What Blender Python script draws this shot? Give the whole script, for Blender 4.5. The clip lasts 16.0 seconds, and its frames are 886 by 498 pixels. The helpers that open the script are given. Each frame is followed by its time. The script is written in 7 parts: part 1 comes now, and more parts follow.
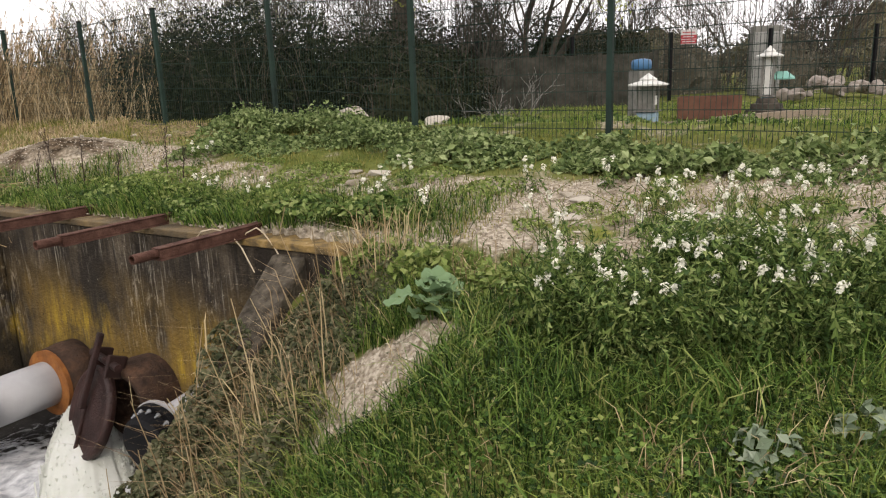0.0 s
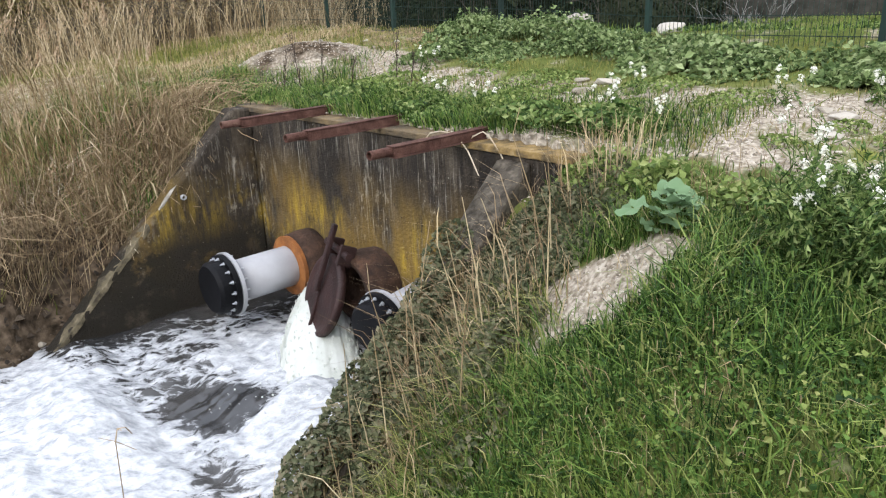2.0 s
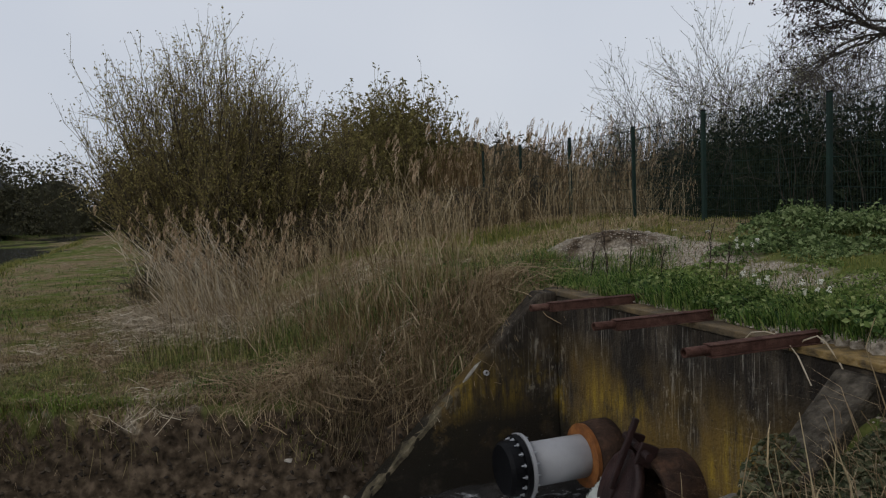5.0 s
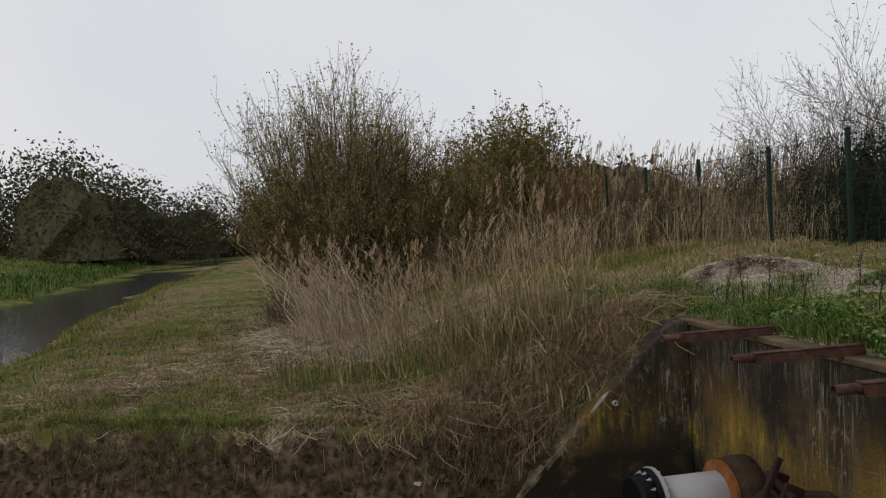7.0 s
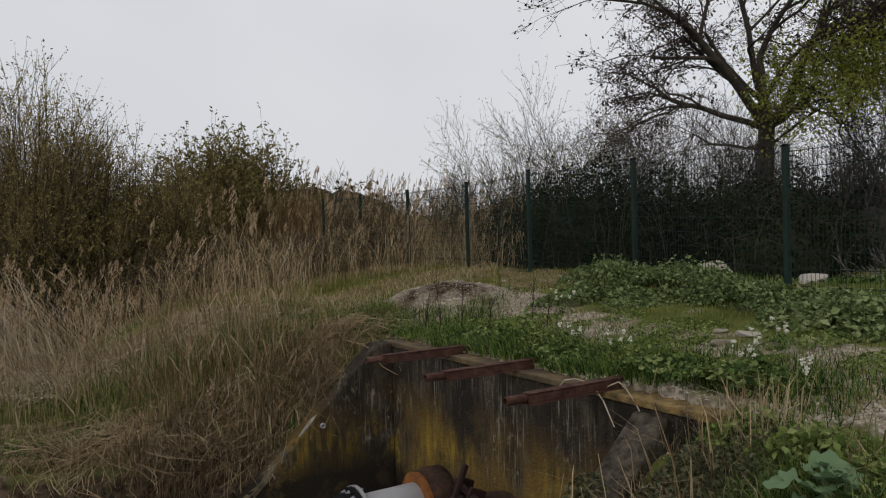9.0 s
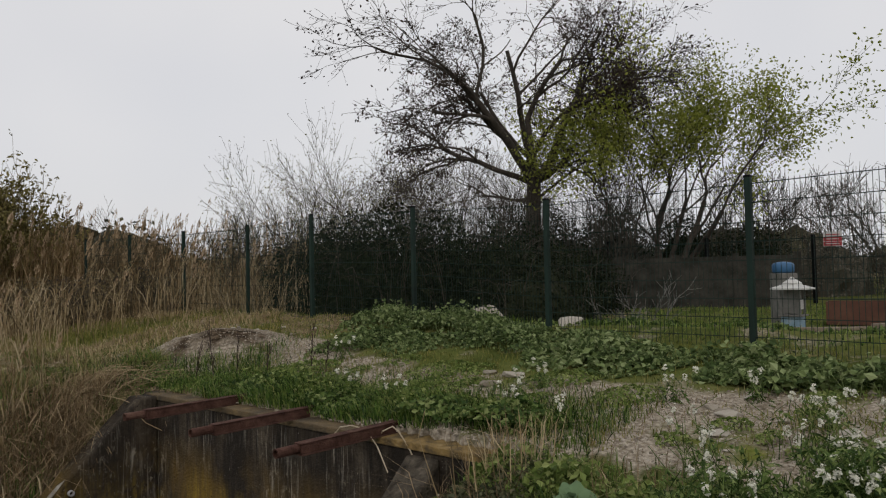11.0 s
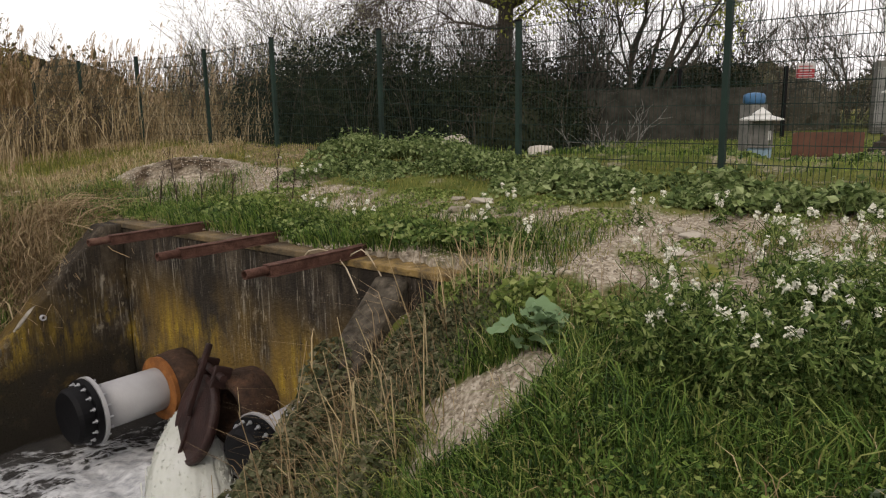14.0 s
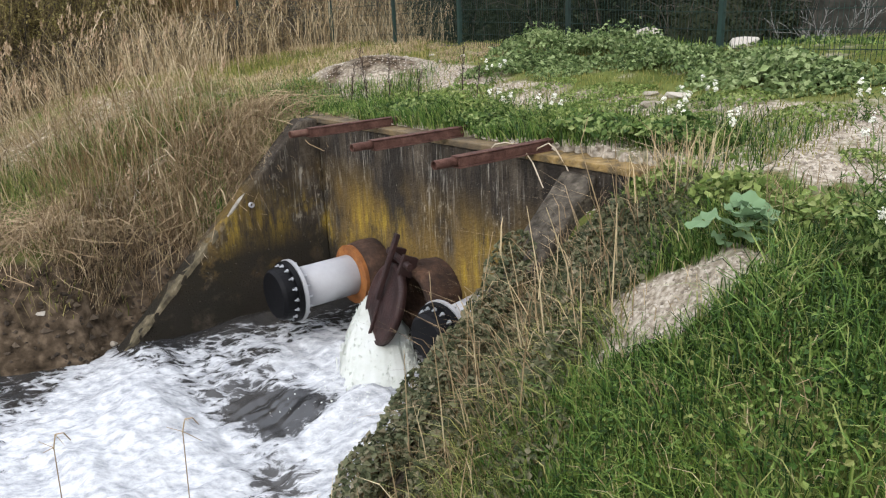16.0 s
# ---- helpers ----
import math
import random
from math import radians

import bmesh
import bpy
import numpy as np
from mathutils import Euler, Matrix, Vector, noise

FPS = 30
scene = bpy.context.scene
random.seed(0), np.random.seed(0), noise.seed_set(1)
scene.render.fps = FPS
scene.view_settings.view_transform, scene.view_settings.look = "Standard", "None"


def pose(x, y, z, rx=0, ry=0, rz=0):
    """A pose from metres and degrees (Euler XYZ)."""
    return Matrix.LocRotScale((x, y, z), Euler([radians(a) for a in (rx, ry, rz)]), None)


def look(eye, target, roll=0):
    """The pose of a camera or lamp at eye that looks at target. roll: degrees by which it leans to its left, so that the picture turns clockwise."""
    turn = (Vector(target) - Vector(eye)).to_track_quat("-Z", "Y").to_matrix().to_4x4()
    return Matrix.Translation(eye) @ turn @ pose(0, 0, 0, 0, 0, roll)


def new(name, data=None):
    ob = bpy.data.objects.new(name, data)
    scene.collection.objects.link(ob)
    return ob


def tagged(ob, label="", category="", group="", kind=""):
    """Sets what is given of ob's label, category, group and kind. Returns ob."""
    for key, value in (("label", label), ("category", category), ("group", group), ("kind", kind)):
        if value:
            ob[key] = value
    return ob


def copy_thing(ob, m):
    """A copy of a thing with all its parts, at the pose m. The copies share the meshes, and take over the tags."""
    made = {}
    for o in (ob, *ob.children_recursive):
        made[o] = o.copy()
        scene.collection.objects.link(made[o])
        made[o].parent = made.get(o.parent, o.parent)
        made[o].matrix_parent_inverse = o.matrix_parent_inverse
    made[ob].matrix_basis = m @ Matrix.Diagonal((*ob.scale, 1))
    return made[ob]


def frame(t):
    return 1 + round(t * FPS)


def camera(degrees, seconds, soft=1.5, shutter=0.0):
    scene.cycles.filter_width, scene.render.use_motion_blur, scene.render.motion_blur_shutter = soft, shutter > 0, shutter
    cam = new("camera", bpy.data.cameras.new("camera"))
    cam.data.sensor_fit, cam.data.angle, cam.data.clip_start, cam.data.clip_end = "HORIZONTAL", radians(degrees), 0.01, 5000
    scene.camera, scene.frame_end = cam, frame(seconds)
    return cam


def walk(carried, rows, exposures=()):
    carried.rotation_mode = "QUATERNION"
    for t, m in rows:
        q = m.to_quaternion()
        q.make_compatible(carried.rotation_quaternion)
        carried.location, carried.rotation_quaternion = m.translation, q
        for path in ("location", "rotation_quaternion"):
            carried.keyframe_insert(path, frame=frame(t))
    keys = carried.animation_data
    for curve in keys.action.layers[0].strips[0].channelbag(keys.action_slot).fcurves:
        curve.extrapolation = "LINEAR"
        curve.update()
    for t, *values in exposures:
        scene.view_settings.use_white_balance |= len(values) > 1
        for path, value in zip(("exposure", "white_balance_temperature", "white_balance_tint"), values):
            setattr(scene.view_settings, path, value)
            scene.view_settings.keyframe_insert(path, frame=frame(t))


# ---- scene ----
cam = camera(63.2, 16.0, soft=1.2)


def view(x, y, z, yaw, pitch, roll):
    """A camera pose from a place, a heading (right positive), a tilt and a lean."""
    a, b = radians(yaw), radians(pitch)
    eye = Vector((x, y, z))
    return look(eye, eye + Vector((math.sin(a) * math.cos(b), math.cos(a) * math.cos(b), math.sin(b))), roll)


WALK = [
    (0.0, 0.152, -0.007, 1.591, 22.13, -13.29, -2.10),
    (0.5, 0.111, 0.024, 1.568, 18.20, -15.59, -2.38),
    (1.0, 0.078, 0.046, 1.548, 14.35, -17.12, -2.53),
    (1.5, 0.051, 0.046, 1.543, 11.03, -18.27, -2.63),
    (2.0, 0.013, 0.064, 1.524, 5.36, -19.25, -2.51),
    (2.5, -0.036, 0.071, 1.509, -1.42, -19.08, -2.86),
    (3.0, -0.046, 0.083, 1.523, -6.66, -16.65, -3.16),
    (3.5, -0.068, 0.096, 1.542, -10.33, -11.45, -2.84),
    (4.0, -0.080, 0.085, 1.578, -11.47, -6.28, -2.45),
    (4.5, -0.091, 0.074, 1.590, -13.19, -4.69, -1.88),
    (5.0, -0.130, 0.119, 1.589, -16.99, -4.13, -2.29),
    (5.2, -0.145, 0.126, 1.588, -18.56, -3.89, -2.54),
    (5.6, -0.153, 0.117, 1.594, -21.78, -3.39, -2.94),
    (6.0, -0.160, 0.089, 1.608, -24.71, -2.89, -3.14),
    (6.4, -0.164, 0.052, 1.626, -26.68, -2.41, -3.17),
    (6.8, -0.165, 0.017, 1.644, -27.00, -2.00, -3.05),
    (7.1, -0.163, -0.003, 1.653, -25.76, -1.75, -2.88),
    (7.3, -0.160, -0.010, 1.657, -24.06, -1.62, -2.72),
    (7.5, -0.148, -0.024, 1.664, -21.98, -1.51, -2.55),
    (8.0, -0.116, -0.063, 1.682, -16.96, -1.26, -2.26),
    (8.5, -0.070, -0.078, 1.680, -11.29, -1.09, -2.32),
    (9.0, -0.030, -0.090, 1.691, -4.34, -0.97, -1.57),
    (9.5, 0.003, -0.089, 1.697, -0.57, -0.55, -1.62),
    (10.0, 0.033, -0.097, 1.708, 3.32, 0.40, -1.67),
    (10.2, 0.039, -0.092, 1.704, 4.79, 0.97, -1.60),
    (10.6, 0.048, -0.085, 1.699, 8.31, 1.86, -1.42),
    (11.0, 0.066, -0.072, 1.691, 12.46, 2.19, -1.20),
    (11.4, 0.085, -0.057, 1.681, 16.41, 1.87, -0.96),
    (11.8, 0.102, -0.042, 1.671, 19.38, 0.80, -0.74),
    (12.1, 0.109, -0.033, 1.666, 20.45, -0.54, -0.61),
    (12.3, 0.110, -0.029, 1.663, 20.44, -1.71, -0.55),
    (12.5, 0.107, -0.018, 1.656, 20.09, -3.00, -0.50),
    (13.0, 0.105, -0.015, 1.636, 19.62, -6.02, -0.85),
    (13.5, 0.100, 0.005, 1.605, 17.59, -8.24, -0.88),
    (14.0, 0.084, 0.034, 1.583, 14.75, -10.82, -0.96),
    (14.5, 0.045, 0.041, 1.558, 10.56, -13.53, -1.29),
    (15.0, 0.022, 0.039, 1.543, 8.52, -15.33, -1.46),
    (15.5, 0.012, 0.058, 1.508, 4.62, -17.29, -1.71),
    (16.0, -0.011, 0.069, 1.478, 0.48, -17.74, -2.53),
]
EXPOSURE = [(0.0, 1.0, 7300, 14), (0.5, 1.5, 6900, 12), (1.0, 1.78, 6600, 10), (1.5, 1.75, 6400, 10), (2.0, 1.52, 6250, 11), (2.5, 1.2, 6150, 10), (3.0, 1.02, 6150, 11), (3.5, 0.82, 6250, 11), (4.0, 0.36, 6350, 10), (4.5, -0.34, 6350, 10), (5.2, -0.42, 6350, 10), (7.4, -0.2, 6900, 11), (9.0, -0.3, 6800, 11), (10.2, -0.28, 6850, 11), (12.3, -0.12, 7150, 12), (13.5, 0.32, 7400, 13), (14.0, 0.47, 7400, 14), (14.5, 1.08, 7050, 12), (15.0, 1.5, 6600, 11), (15.5, 1.56, 6450, 11), (16.0, 1.36, 6400, 11)]
walk(cam, [(r[0], view(*r[1:])) for r in WALK], EXPOSURE)

# ---- sky and sun: a bright overcast day ----
world = bpy.data.worlds.new("overcast_sky")
scene.world = world
world.use_nodes = True
wn, wl = world.node_tree.nodes, world.node_tree.links
sky = wn.new("ShaderNodeTexSky")
sky.sky_type, sky.sun_disc = "NISHITA", False
sky.sun_elevation, sky.sun_rotation = radians(48), radians(200)
sky.air_density, sky.dust_density = 1.0, 4.0
veil = wn.new("ShaderNodeMix")
veil.data_type = "RGBA"
veil.inputs[0].default_value = 0.86
cloud = wn.new("ShaderNodeTexNoise")
cloud.inputs["Scale"].default_value, cloud.inputs["Detail"].default_value = 1.6, 3
cr = wn.new("ShaderNodeValToRGB")
cr.color_ramp.elements[0].position, cr.color_ramp.elements[1].position = 0.3, 0.75
cr.color_ramp.elements[0].color = (6.6, 7.0, 7.8, 1)
cr.color_ramp.elements[1].color = (8.2, 8.4, 8.8, 1)
wl.new(cloud.outputs["Fac"], cr.inputs["Fac"])
wl.new(sky.outputs["Color"], veil.inputs[6])
wl.new(cr.outputs["Color"], veil.inputs[7])
wl.new(veil.outputs[2], wn["Background"].inputs["Color"])
wn["Background"].inputs["Strength"].default_value = 0.12
sun_data = bpy.data.lights.new("sun", "SUN")
sun_data.energy, sun_data.angle, sun_data.color = 0.55, radians(25), (1, 0.96, 0.9)
sun = new("sun", sun_data)
sun.matrix_world = look((-8, -20, 25), (0, 6, 0))

rng = np.random.default_rng(7)


# ---- materials ----
def material(name, cols, scale=4.0, rough=0.8, bump=0.3, bump_scale=40.0, metal=0.0, fine=None, island=0.0, through_light=0.0, mid=0.5, spread=0.5, gloss=0.3):
    """A surface whose colour wanders between the given colours at two scales; island mixes in a change from piece to piece."""
    m = bpy.data.materials.new(name)
    m.use_nodes = True
    n, l = m.node_tree.nodes, m.node_tree.links
    bs = n["Principled BSDF"]
    bs.inputs["Roughness"].default_value, bs.inputs["Metallic"].default_value = rough, metal
    bs.inputs["Specular IOR Level"].default_value = gloss
    co = n.new("ShaderNodeTexCoord")
    no = n.new("ShaderNodeTexNoise")
    no.inputs["Scale"].default_value, no.inputs["Detail"].default_value, no.inputs["Roughness"].default_value = scale, 6, 0.62
    l.new(co.outputs["Object"], no.inputs["Vector"])
    ramp = n.new("ShaderNodeValToRGB")
    k = len(cols)
    while len(ramp.color_ramp.elements) < k:
        ramp.color_ramp.elements.new(0.5)
    for i, c in enumerate(cols):
        ramp.color_ramp.elements[i].position = mid + spread * (i / max(1, k - 1) - 0.5)
        ramp.color_ramp.elements[i].color = (*c, 1)
    fac = no.outputs["Fac"]
    if island > 0:
        ge = n.new("ShaderNodeNewGeometry")
        mx = n.new("ShaderNodeMix")
        mx.inputs[0].default_value = island
        l.new(fac, mx.inputs[2])
        l.new(ge.outputs["Random Per Island"], mx.inputs[3])
        fac = mx.outputs[0]
    l.new(fac, ramp.inputs["Fac"])
    l.new(ramp.outputs["Color"], bs.inputs["Base Color"])
    if bump > 0:
        nb = n.new("ShaderNodeTexNoise")
        nb.inputs["Scale"].default_value, nb.inputs["Detail"].default_value = bump_scale, 8
        l.new(co.outputs["Object"], nb.inputs["Vector"])
        bp = n.new("ShaderNodeBump")
        bp.inputs["Strength"].default_value, bp.inputs["Distance"].default_value = bump, 0.02
        l.new(nb.outputs["Fac"], bp.inputs["Height"])
        l.new(bp.outputs["Normal"], bs.inputs["Normal"])
    if through_light > 0:
        tr = n.new("ShaderNodeBsdfTranslucent")
        ms = n.new("ShaderNodeMixShader")
        ms.inputs[0].default_value = through_light
        l.new(ramp.outputs["Color"], tr.inputs["Color"])
        l.new(bs.outputs[0], ms.inputs[1])
        l.new(tr.outputs[0], ms.inputs[2])
        l.new(ms.outputs[0], n["Material Output"].inputs["Surface"])
    return m


def leaf_material(name, cols, rough=0.55, light=0.25, scale=0.7, gloss=0.12):
    return material(name, cols, scale, rough, 0, island=0.6, through_light=light, spread=0.7, gloss=gloss)


M_grass = leaf_material("grass_green", [(0.006, 0.014, 0.003), (0.019, 0.045, 0.009), (0.06, 0.118, 0.022), (0.13, 0.195, 0.042), (0.25, 0.25, 0.09)], scale=1.6, light=0.08)
M_grass_olive = leaf_material("grass_olive", [(0.0478, 0.0616, 0.0137), (0.117, 0.13, 0.0286), (0.213, 0.208, 0.0531), (0.33, 0.271, 0.117)], scale=1.1)
M_bank_green = leaf_material("dull_bank_grass", [(0.035, 0.0455, 0.0123), (0.105, 0.122, 0.0315), (0.219, 0.227, 0.07), (0.42, 0.367, 0.158)], scale=1.4, light=0.1)
M_straw = leaf_material("dry_straw", [(0.157, 0.11, 0.0597), (0.312, 0.229, 0.129), (0.441, 0.349, 0.202), (0.514, 0.431, 0.275)], rough=0.8, light=0.15)
M_straw_grey = leaf_material("grey_thatch", [(0.084, 0.0549, 0.0302), (0.207, 0.148, 0.084), (0.381, 0.291, 0.179)], rough=0.85, light=0.1)
M_reed_stem = leaf_material("reed_stem", [(0.0734, 0.0489, 0.0254), (0.196, 0.14, 0.0734), (0.371, 0.289, 0.167), (0.489, 0.406, 0.274)], rough=0.75, light=0.1)
M_bleached = leaf_material("bleached_reed", [(0.16, 0.122, 0.08), (0.33, 0.265, 0.18), (0.5, 0.425, 0.31), (0.58, 0.51, 0.4)], rough=0.8, light=0.12)
M_plume = leaf_material("reed_plume", [(0.221, 0.15, 0.0884), (0.398, 0.287, 0.177), (0.575, 0.452, 0.309)], rough=0.9, light=0.3)
M_nettle = leaf_material("nettle_leaf", [(0.03, 0.05, 0.017), (0.085, 0.13, 0.042), (0.2, 0.26, 0.1), (0.33, 0.38, 0.19)])
M_weed = leaf_material("fresh_weed_leaf", [(0.046, 0.0747, 0.0184), (0.115, 0.167, 0.0403), (0.218, 0.276, 0.0805), (0.333, 0.356, 0.149)])
M_ivy = leaf_material("bramble_leaf", [(0.0252, 0.0336, 0.0168), (0.0672, 0.0784, 0.0392), (0.14, 0.143, 0.0784), (0.238, 0.203, 0.137)])
M_mustard = leaf_material("wild_rocket_leaf", [(0.014, 0.032, 0.008), (0.05, 0.092, 0.022), (0.14, 0.2, 0.055), (0.3, 0.34, 0.14)])
M_mallow = leaf_material("mallow_leaf", [(0.035, 0.075, 0.03), (0.08, 0.15, 0.065), (0.18, 0.27, 0.14)])
M_petal = leaf_material("white_petal", [(0.7, 0.69, 0.58), (0.82, 0.81, 0.74)], light=0.3)
M_bark = material("grey_brown_bark", [(0.018, 0.015, 0.012), (0.045, 0.037, 0.029), (0.085, 0.07, 0.056)], 6, 0.9, 0.6, 30)
M_twig = material("dark_twig", [(0.035, 0.028, 0.021), (0.07, 0.0595, 0.0462)], 3, 0.9, 0)
M_twig_grey = material("grey_twig", [(0.049, 0.0434, 0.035), (0.091, 0.0805, 0.0665)], 3, 0.9, 0)
M_twig_olive = material("olive_twig", [(0.07, 0.0532, 0.0238), (0.14, 0.109, 0.0504), (0.224, 0.175, 0.084)], 0.8, 0.9, 0, island=0.5)
M_dead_leaf = leaf_material("dark_dry_leaf", [(0.025, 0.018, 0.015), (0.06, 0.04, 0.032)], light=0.1)
M_spring = leaf_material("fresh_spring_leaf", [(0.14, 0.17, 0.025), (0.24, 0.27, 0.045), (0.33, 0.35, 0.08)], light=0.4)
M_bush_leaf = leaf_material("olive_shrub_leaf", [(0.12, 0.098, 0.032), (0.24, 0.2, 0.068), (0.38, 0.33, 0.13)], light=0.25)
M_round_leaf = leaf_material("dull_green_shrub_leaf", [(0.085, 0.074, 0.025), (0.17, 0.145, 0.048), (0.27, 0.23, 0.085)], light=0.2)
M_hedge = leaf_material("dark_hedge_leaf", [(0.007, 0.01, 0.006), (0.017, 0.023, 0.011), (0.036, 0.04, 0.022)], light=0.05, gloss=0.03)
M_brown_tangle = leaf_material("brown_tangle", [(0.0562, 0.0425, 0.025), (0.138, 0.106, 0.0562), (0.25, 0.2, 0.106)], light=0.1)
M_tawny = leaf_material("tawny_reed", [(0.0595, 0.0365, 0.017), (0.145, 0.0935, 0.0442), (0.264, 0.187, 0.0935)], rough=0.8, light=0.1)
M_clod = material("brown_earth", [(0.016, 0.012, 0.008), (0.05, 0.037, 0.025), (0.1, 0.076, 0.052)], 3, 0.95, 0.5, 60, island=0.5)
M_grass_light = leaf_material("young_grass", [(0.035, 0.068, 0.012), (0.1, 0.16, 0.028), (0.2, 0.265, 0.052), (0.32, 0.35, 0.11)], scale=2.0, light=0.2)
M_ochre = material("ochre_lichen_concrete", [(0.045, 0.036, 0.024), (0.12, 0.085, 0.04), (0.25, 0.165, 0.06), (0.32, 0.25, 0.14)], 9, 0.95, 1.0, 40)
M_chip = material("pale_broken_concrete", [(0.14, 0.125, 0.1), (0.26, 0.24, 0.2), (0.38, 0.36, 0.31)], 9, 0.95, 0.8, 50)
M_bud = leaf_material("pale_opening_bud", [(0.14, 0.14, 0.08), (0.24, 0.24, 0.14), (0.34, 0.33, 0.22)], light=0.3)
M_winter_wood = leaf_material("winter_thicket", [(0.06, 0.054, 0.038), (0.12, 0.108, 0.08), (0.2, 0.18, 0.14)], light=0.1)
M_far_wood = leaf_material("far_wood", [(0.03, 0.03, 0.016), (0.065, 0.062, 0.032), (0.12, 0.11, 0.06)], light=0.1, scale=0.15)


def node_chain(m):
    return m.node_tree.nodes, m.node_tree.links, m.node_tree.nodes["Principled BSDF"]


def mixer(n, l, fac, a, b):
    """A colour mix; a and b are sockets or colours."""
    x = n.new("ShaderNodeMix")
    x.data_type = "RGBA"
    for s, v in ((6, a), (7, b)):
        if isinstance(v, tuple):
            x.inputs[s].default_value = (*v, 1)
        else:
            l.new(v, x.inputs[s])
    l.new(fac, x.inputs[0])
    return x.outputs[2]


def noise_fac(n, l, vec, scale, lo, hi, detail=6, rough=0.6):
    t = n.new("ShaderNodeTexNoise")
    t.inputs["Scale"].default_value, t.inputs["Detail"].default_value, t.inputs["Roughness"].default_value = scale, detail, rough
    l.new(vec, t.inputs["Vector"])
    mr = n.new("ShaderNodeMapRange")
    mr.inputs[1].default_value, mr.inputs[2].default_value = lo, hi
    l.new(t.outputs["Fac"], mr.inputs[0])
    return mr.outputs[0], t.outputs["Fac"]


def stained_concrete(name="stained_concrete", yellow=1.0, wet=0.0):
    """Weathered concrete: brown-grey, black runs from the top, yellow lichen in drips below them, pale lime specks, algae at the water."""
    m = material(name, [(0.022, 0.016, 0.011), (0.055, 0.043, 0.029), (0.125, 0.102, 0.075)], 5.0, 0.9, 0.9, 38, gloss=0.2)
    n, l, bs = node_chain(m)
    base = bs.inputs["Base Color"].links[0].from_socket
    co = n.new("ShaderNodeTexCoord")
    obj = co.outputs["Object"]
    sep = n.new("ShaderNodeSeparateXYZ")
    l.new(obj, sep.inputs[0])

    def stretched(k, kz):
        mp = n.new("ShaderNodeMapping")
        mp.inputs["Scale"].default_value = (k, k, kz)
        l.new(obj, mp.inputs["Vector"])
        return mp.outputs[0]

    def band(lo0, lo1, hi1, hi0):
        r = n.new("ShaderNodeValToRGB")
        e = r.color_ramp.elements
        while len(e) < 4:
            e.new(0.5)
        for i, (p, v) in enumerate(((lo0, 0), (lo1, 1), (hi1, 1), (hi0, 0))):
            e[i].position, e[i].color = (p + 2.3) / 3.0, (v, v, v, 1)
        mr = n.new("ShaderNodeMapRange")
        mr.inputs[1].default_value, mr.inputs[2].default_value = -2.3, 0.7
        l.new(sep.outputs[2], mr.inputs[0])
        l.new(mr.outputs[0], r.inputs[0])
        return r.outputs[0]

    def mul(a, b, k=1.0):
        x = n.new("ShaderNodeMath")
        x.operation = "MULTIPLY"
        l.new(a, x.inputs[0])
        l.new(b, x.inputs[1])
        y = n.new("ShaderNodeMath")
        y.operation = "MULTIPLY"
        y.inputs[1].default_value = k
        l.new(x.outputs[0], y.inputs[0])
        return y.outputs[0]

    wide, thin, hair = stretched(2.6, 0.5), stretched(13.0, 0.8), stretched(34.0, 2.0)
    # black runs, broad and thin
    f, _ = noise_fac(n, l, wide, 1.0, 0.45, 0.58, 7, 0.65)
    c = mixer(n, l, mul(f, band(-1.1, -0.3, 0.45, 0.65), 0.9), base, (0.016, 0.013, 0.01))
    f, _ = noise_fac(n, l, thin, 1.0, 0.5, 0.6, 7, 0.7)
    c = mixer(n, l, mul(f, band(-0.8, 0.0, 0.45, 0.65), 0.85), c, (0.02, 0.016, 0.013))
    # pale lime runs
    f, _ = noise_fac(n, l, hair, 1.0, 0.55, 0.64, 6, 0.65)
    g, _ = noise_fac(n, l, stretched(46.0, 2.6), 1.0, 0.5, 0.6, 6, 0.7)
    c = mixer(n, l, mul(g, band(-1.2, -0.6, 0.45, 0.65), 0.55), c, (0.018, 0.014, 0.011))
    pale, _ = noise_fac(n, l, stretched(1.4, 0.8), 1.0, 0.45, 0.6, 4, 0.6)
    c = mixer(n, l, mul(mul(f, pale), band(-1.0, -0.5, 0.3, 0.45), 0.7), c, (0.36, 0.33, 0.27))
    # crusts of white lime
    f, _ = noise_fac(n, l, stretched(15.0, 9.0), 1.0, 0.56, 0.64, 8, 0.72)
    c = mixer(n, l, mul(mul(f, pale), band(-1.3, -1.0, -0.1, 0.3), 0.75), c, (0.34, 0.3, 0.23))
    # ochre wash and yellow drips
    blot, _ = noise_fac(n, l, stretched(1.6, 0.9), 1.0, 0.4, 0.6, 6, 0.65)
    c = mixer(n, l, mul(blot, band(-1.45, -1.2, -0.5, 0.1), 0.8 * yellow), c, (0.19, 0.12, 0.028))
    f, _ = noise_fac(n, l, stretched(12.0, 1.3), 1.25, 0.42, 0.6, 9, 0.78)
    blot2, _ = noise_fac(n, l, stretched(1.3, 1.0), 1.3, 0.47, 0.62, 5, 0.65)
    c = mixer(n, l, mul(mul(f, blot2), band(-1.3, -1.0, -0.6, -0.15), 0.85 * min(1.0, yellow + 0.3)), c, (0.4, 0.27, 0.03))
    # algae near the water
    f, _ = noise_fac(n, l, obj, 3.0, 0.3 - 0.1 * wet, 0.5 - 0.1 * wet, 7, 0.7)
    c = mixer(n, l, mul(f, band(-2.3, -2.2, -1.2 + 0.5 * wet, -0.85 + 0.5 * wet), 0.96), c, (0.014, 0.012, 0.008))
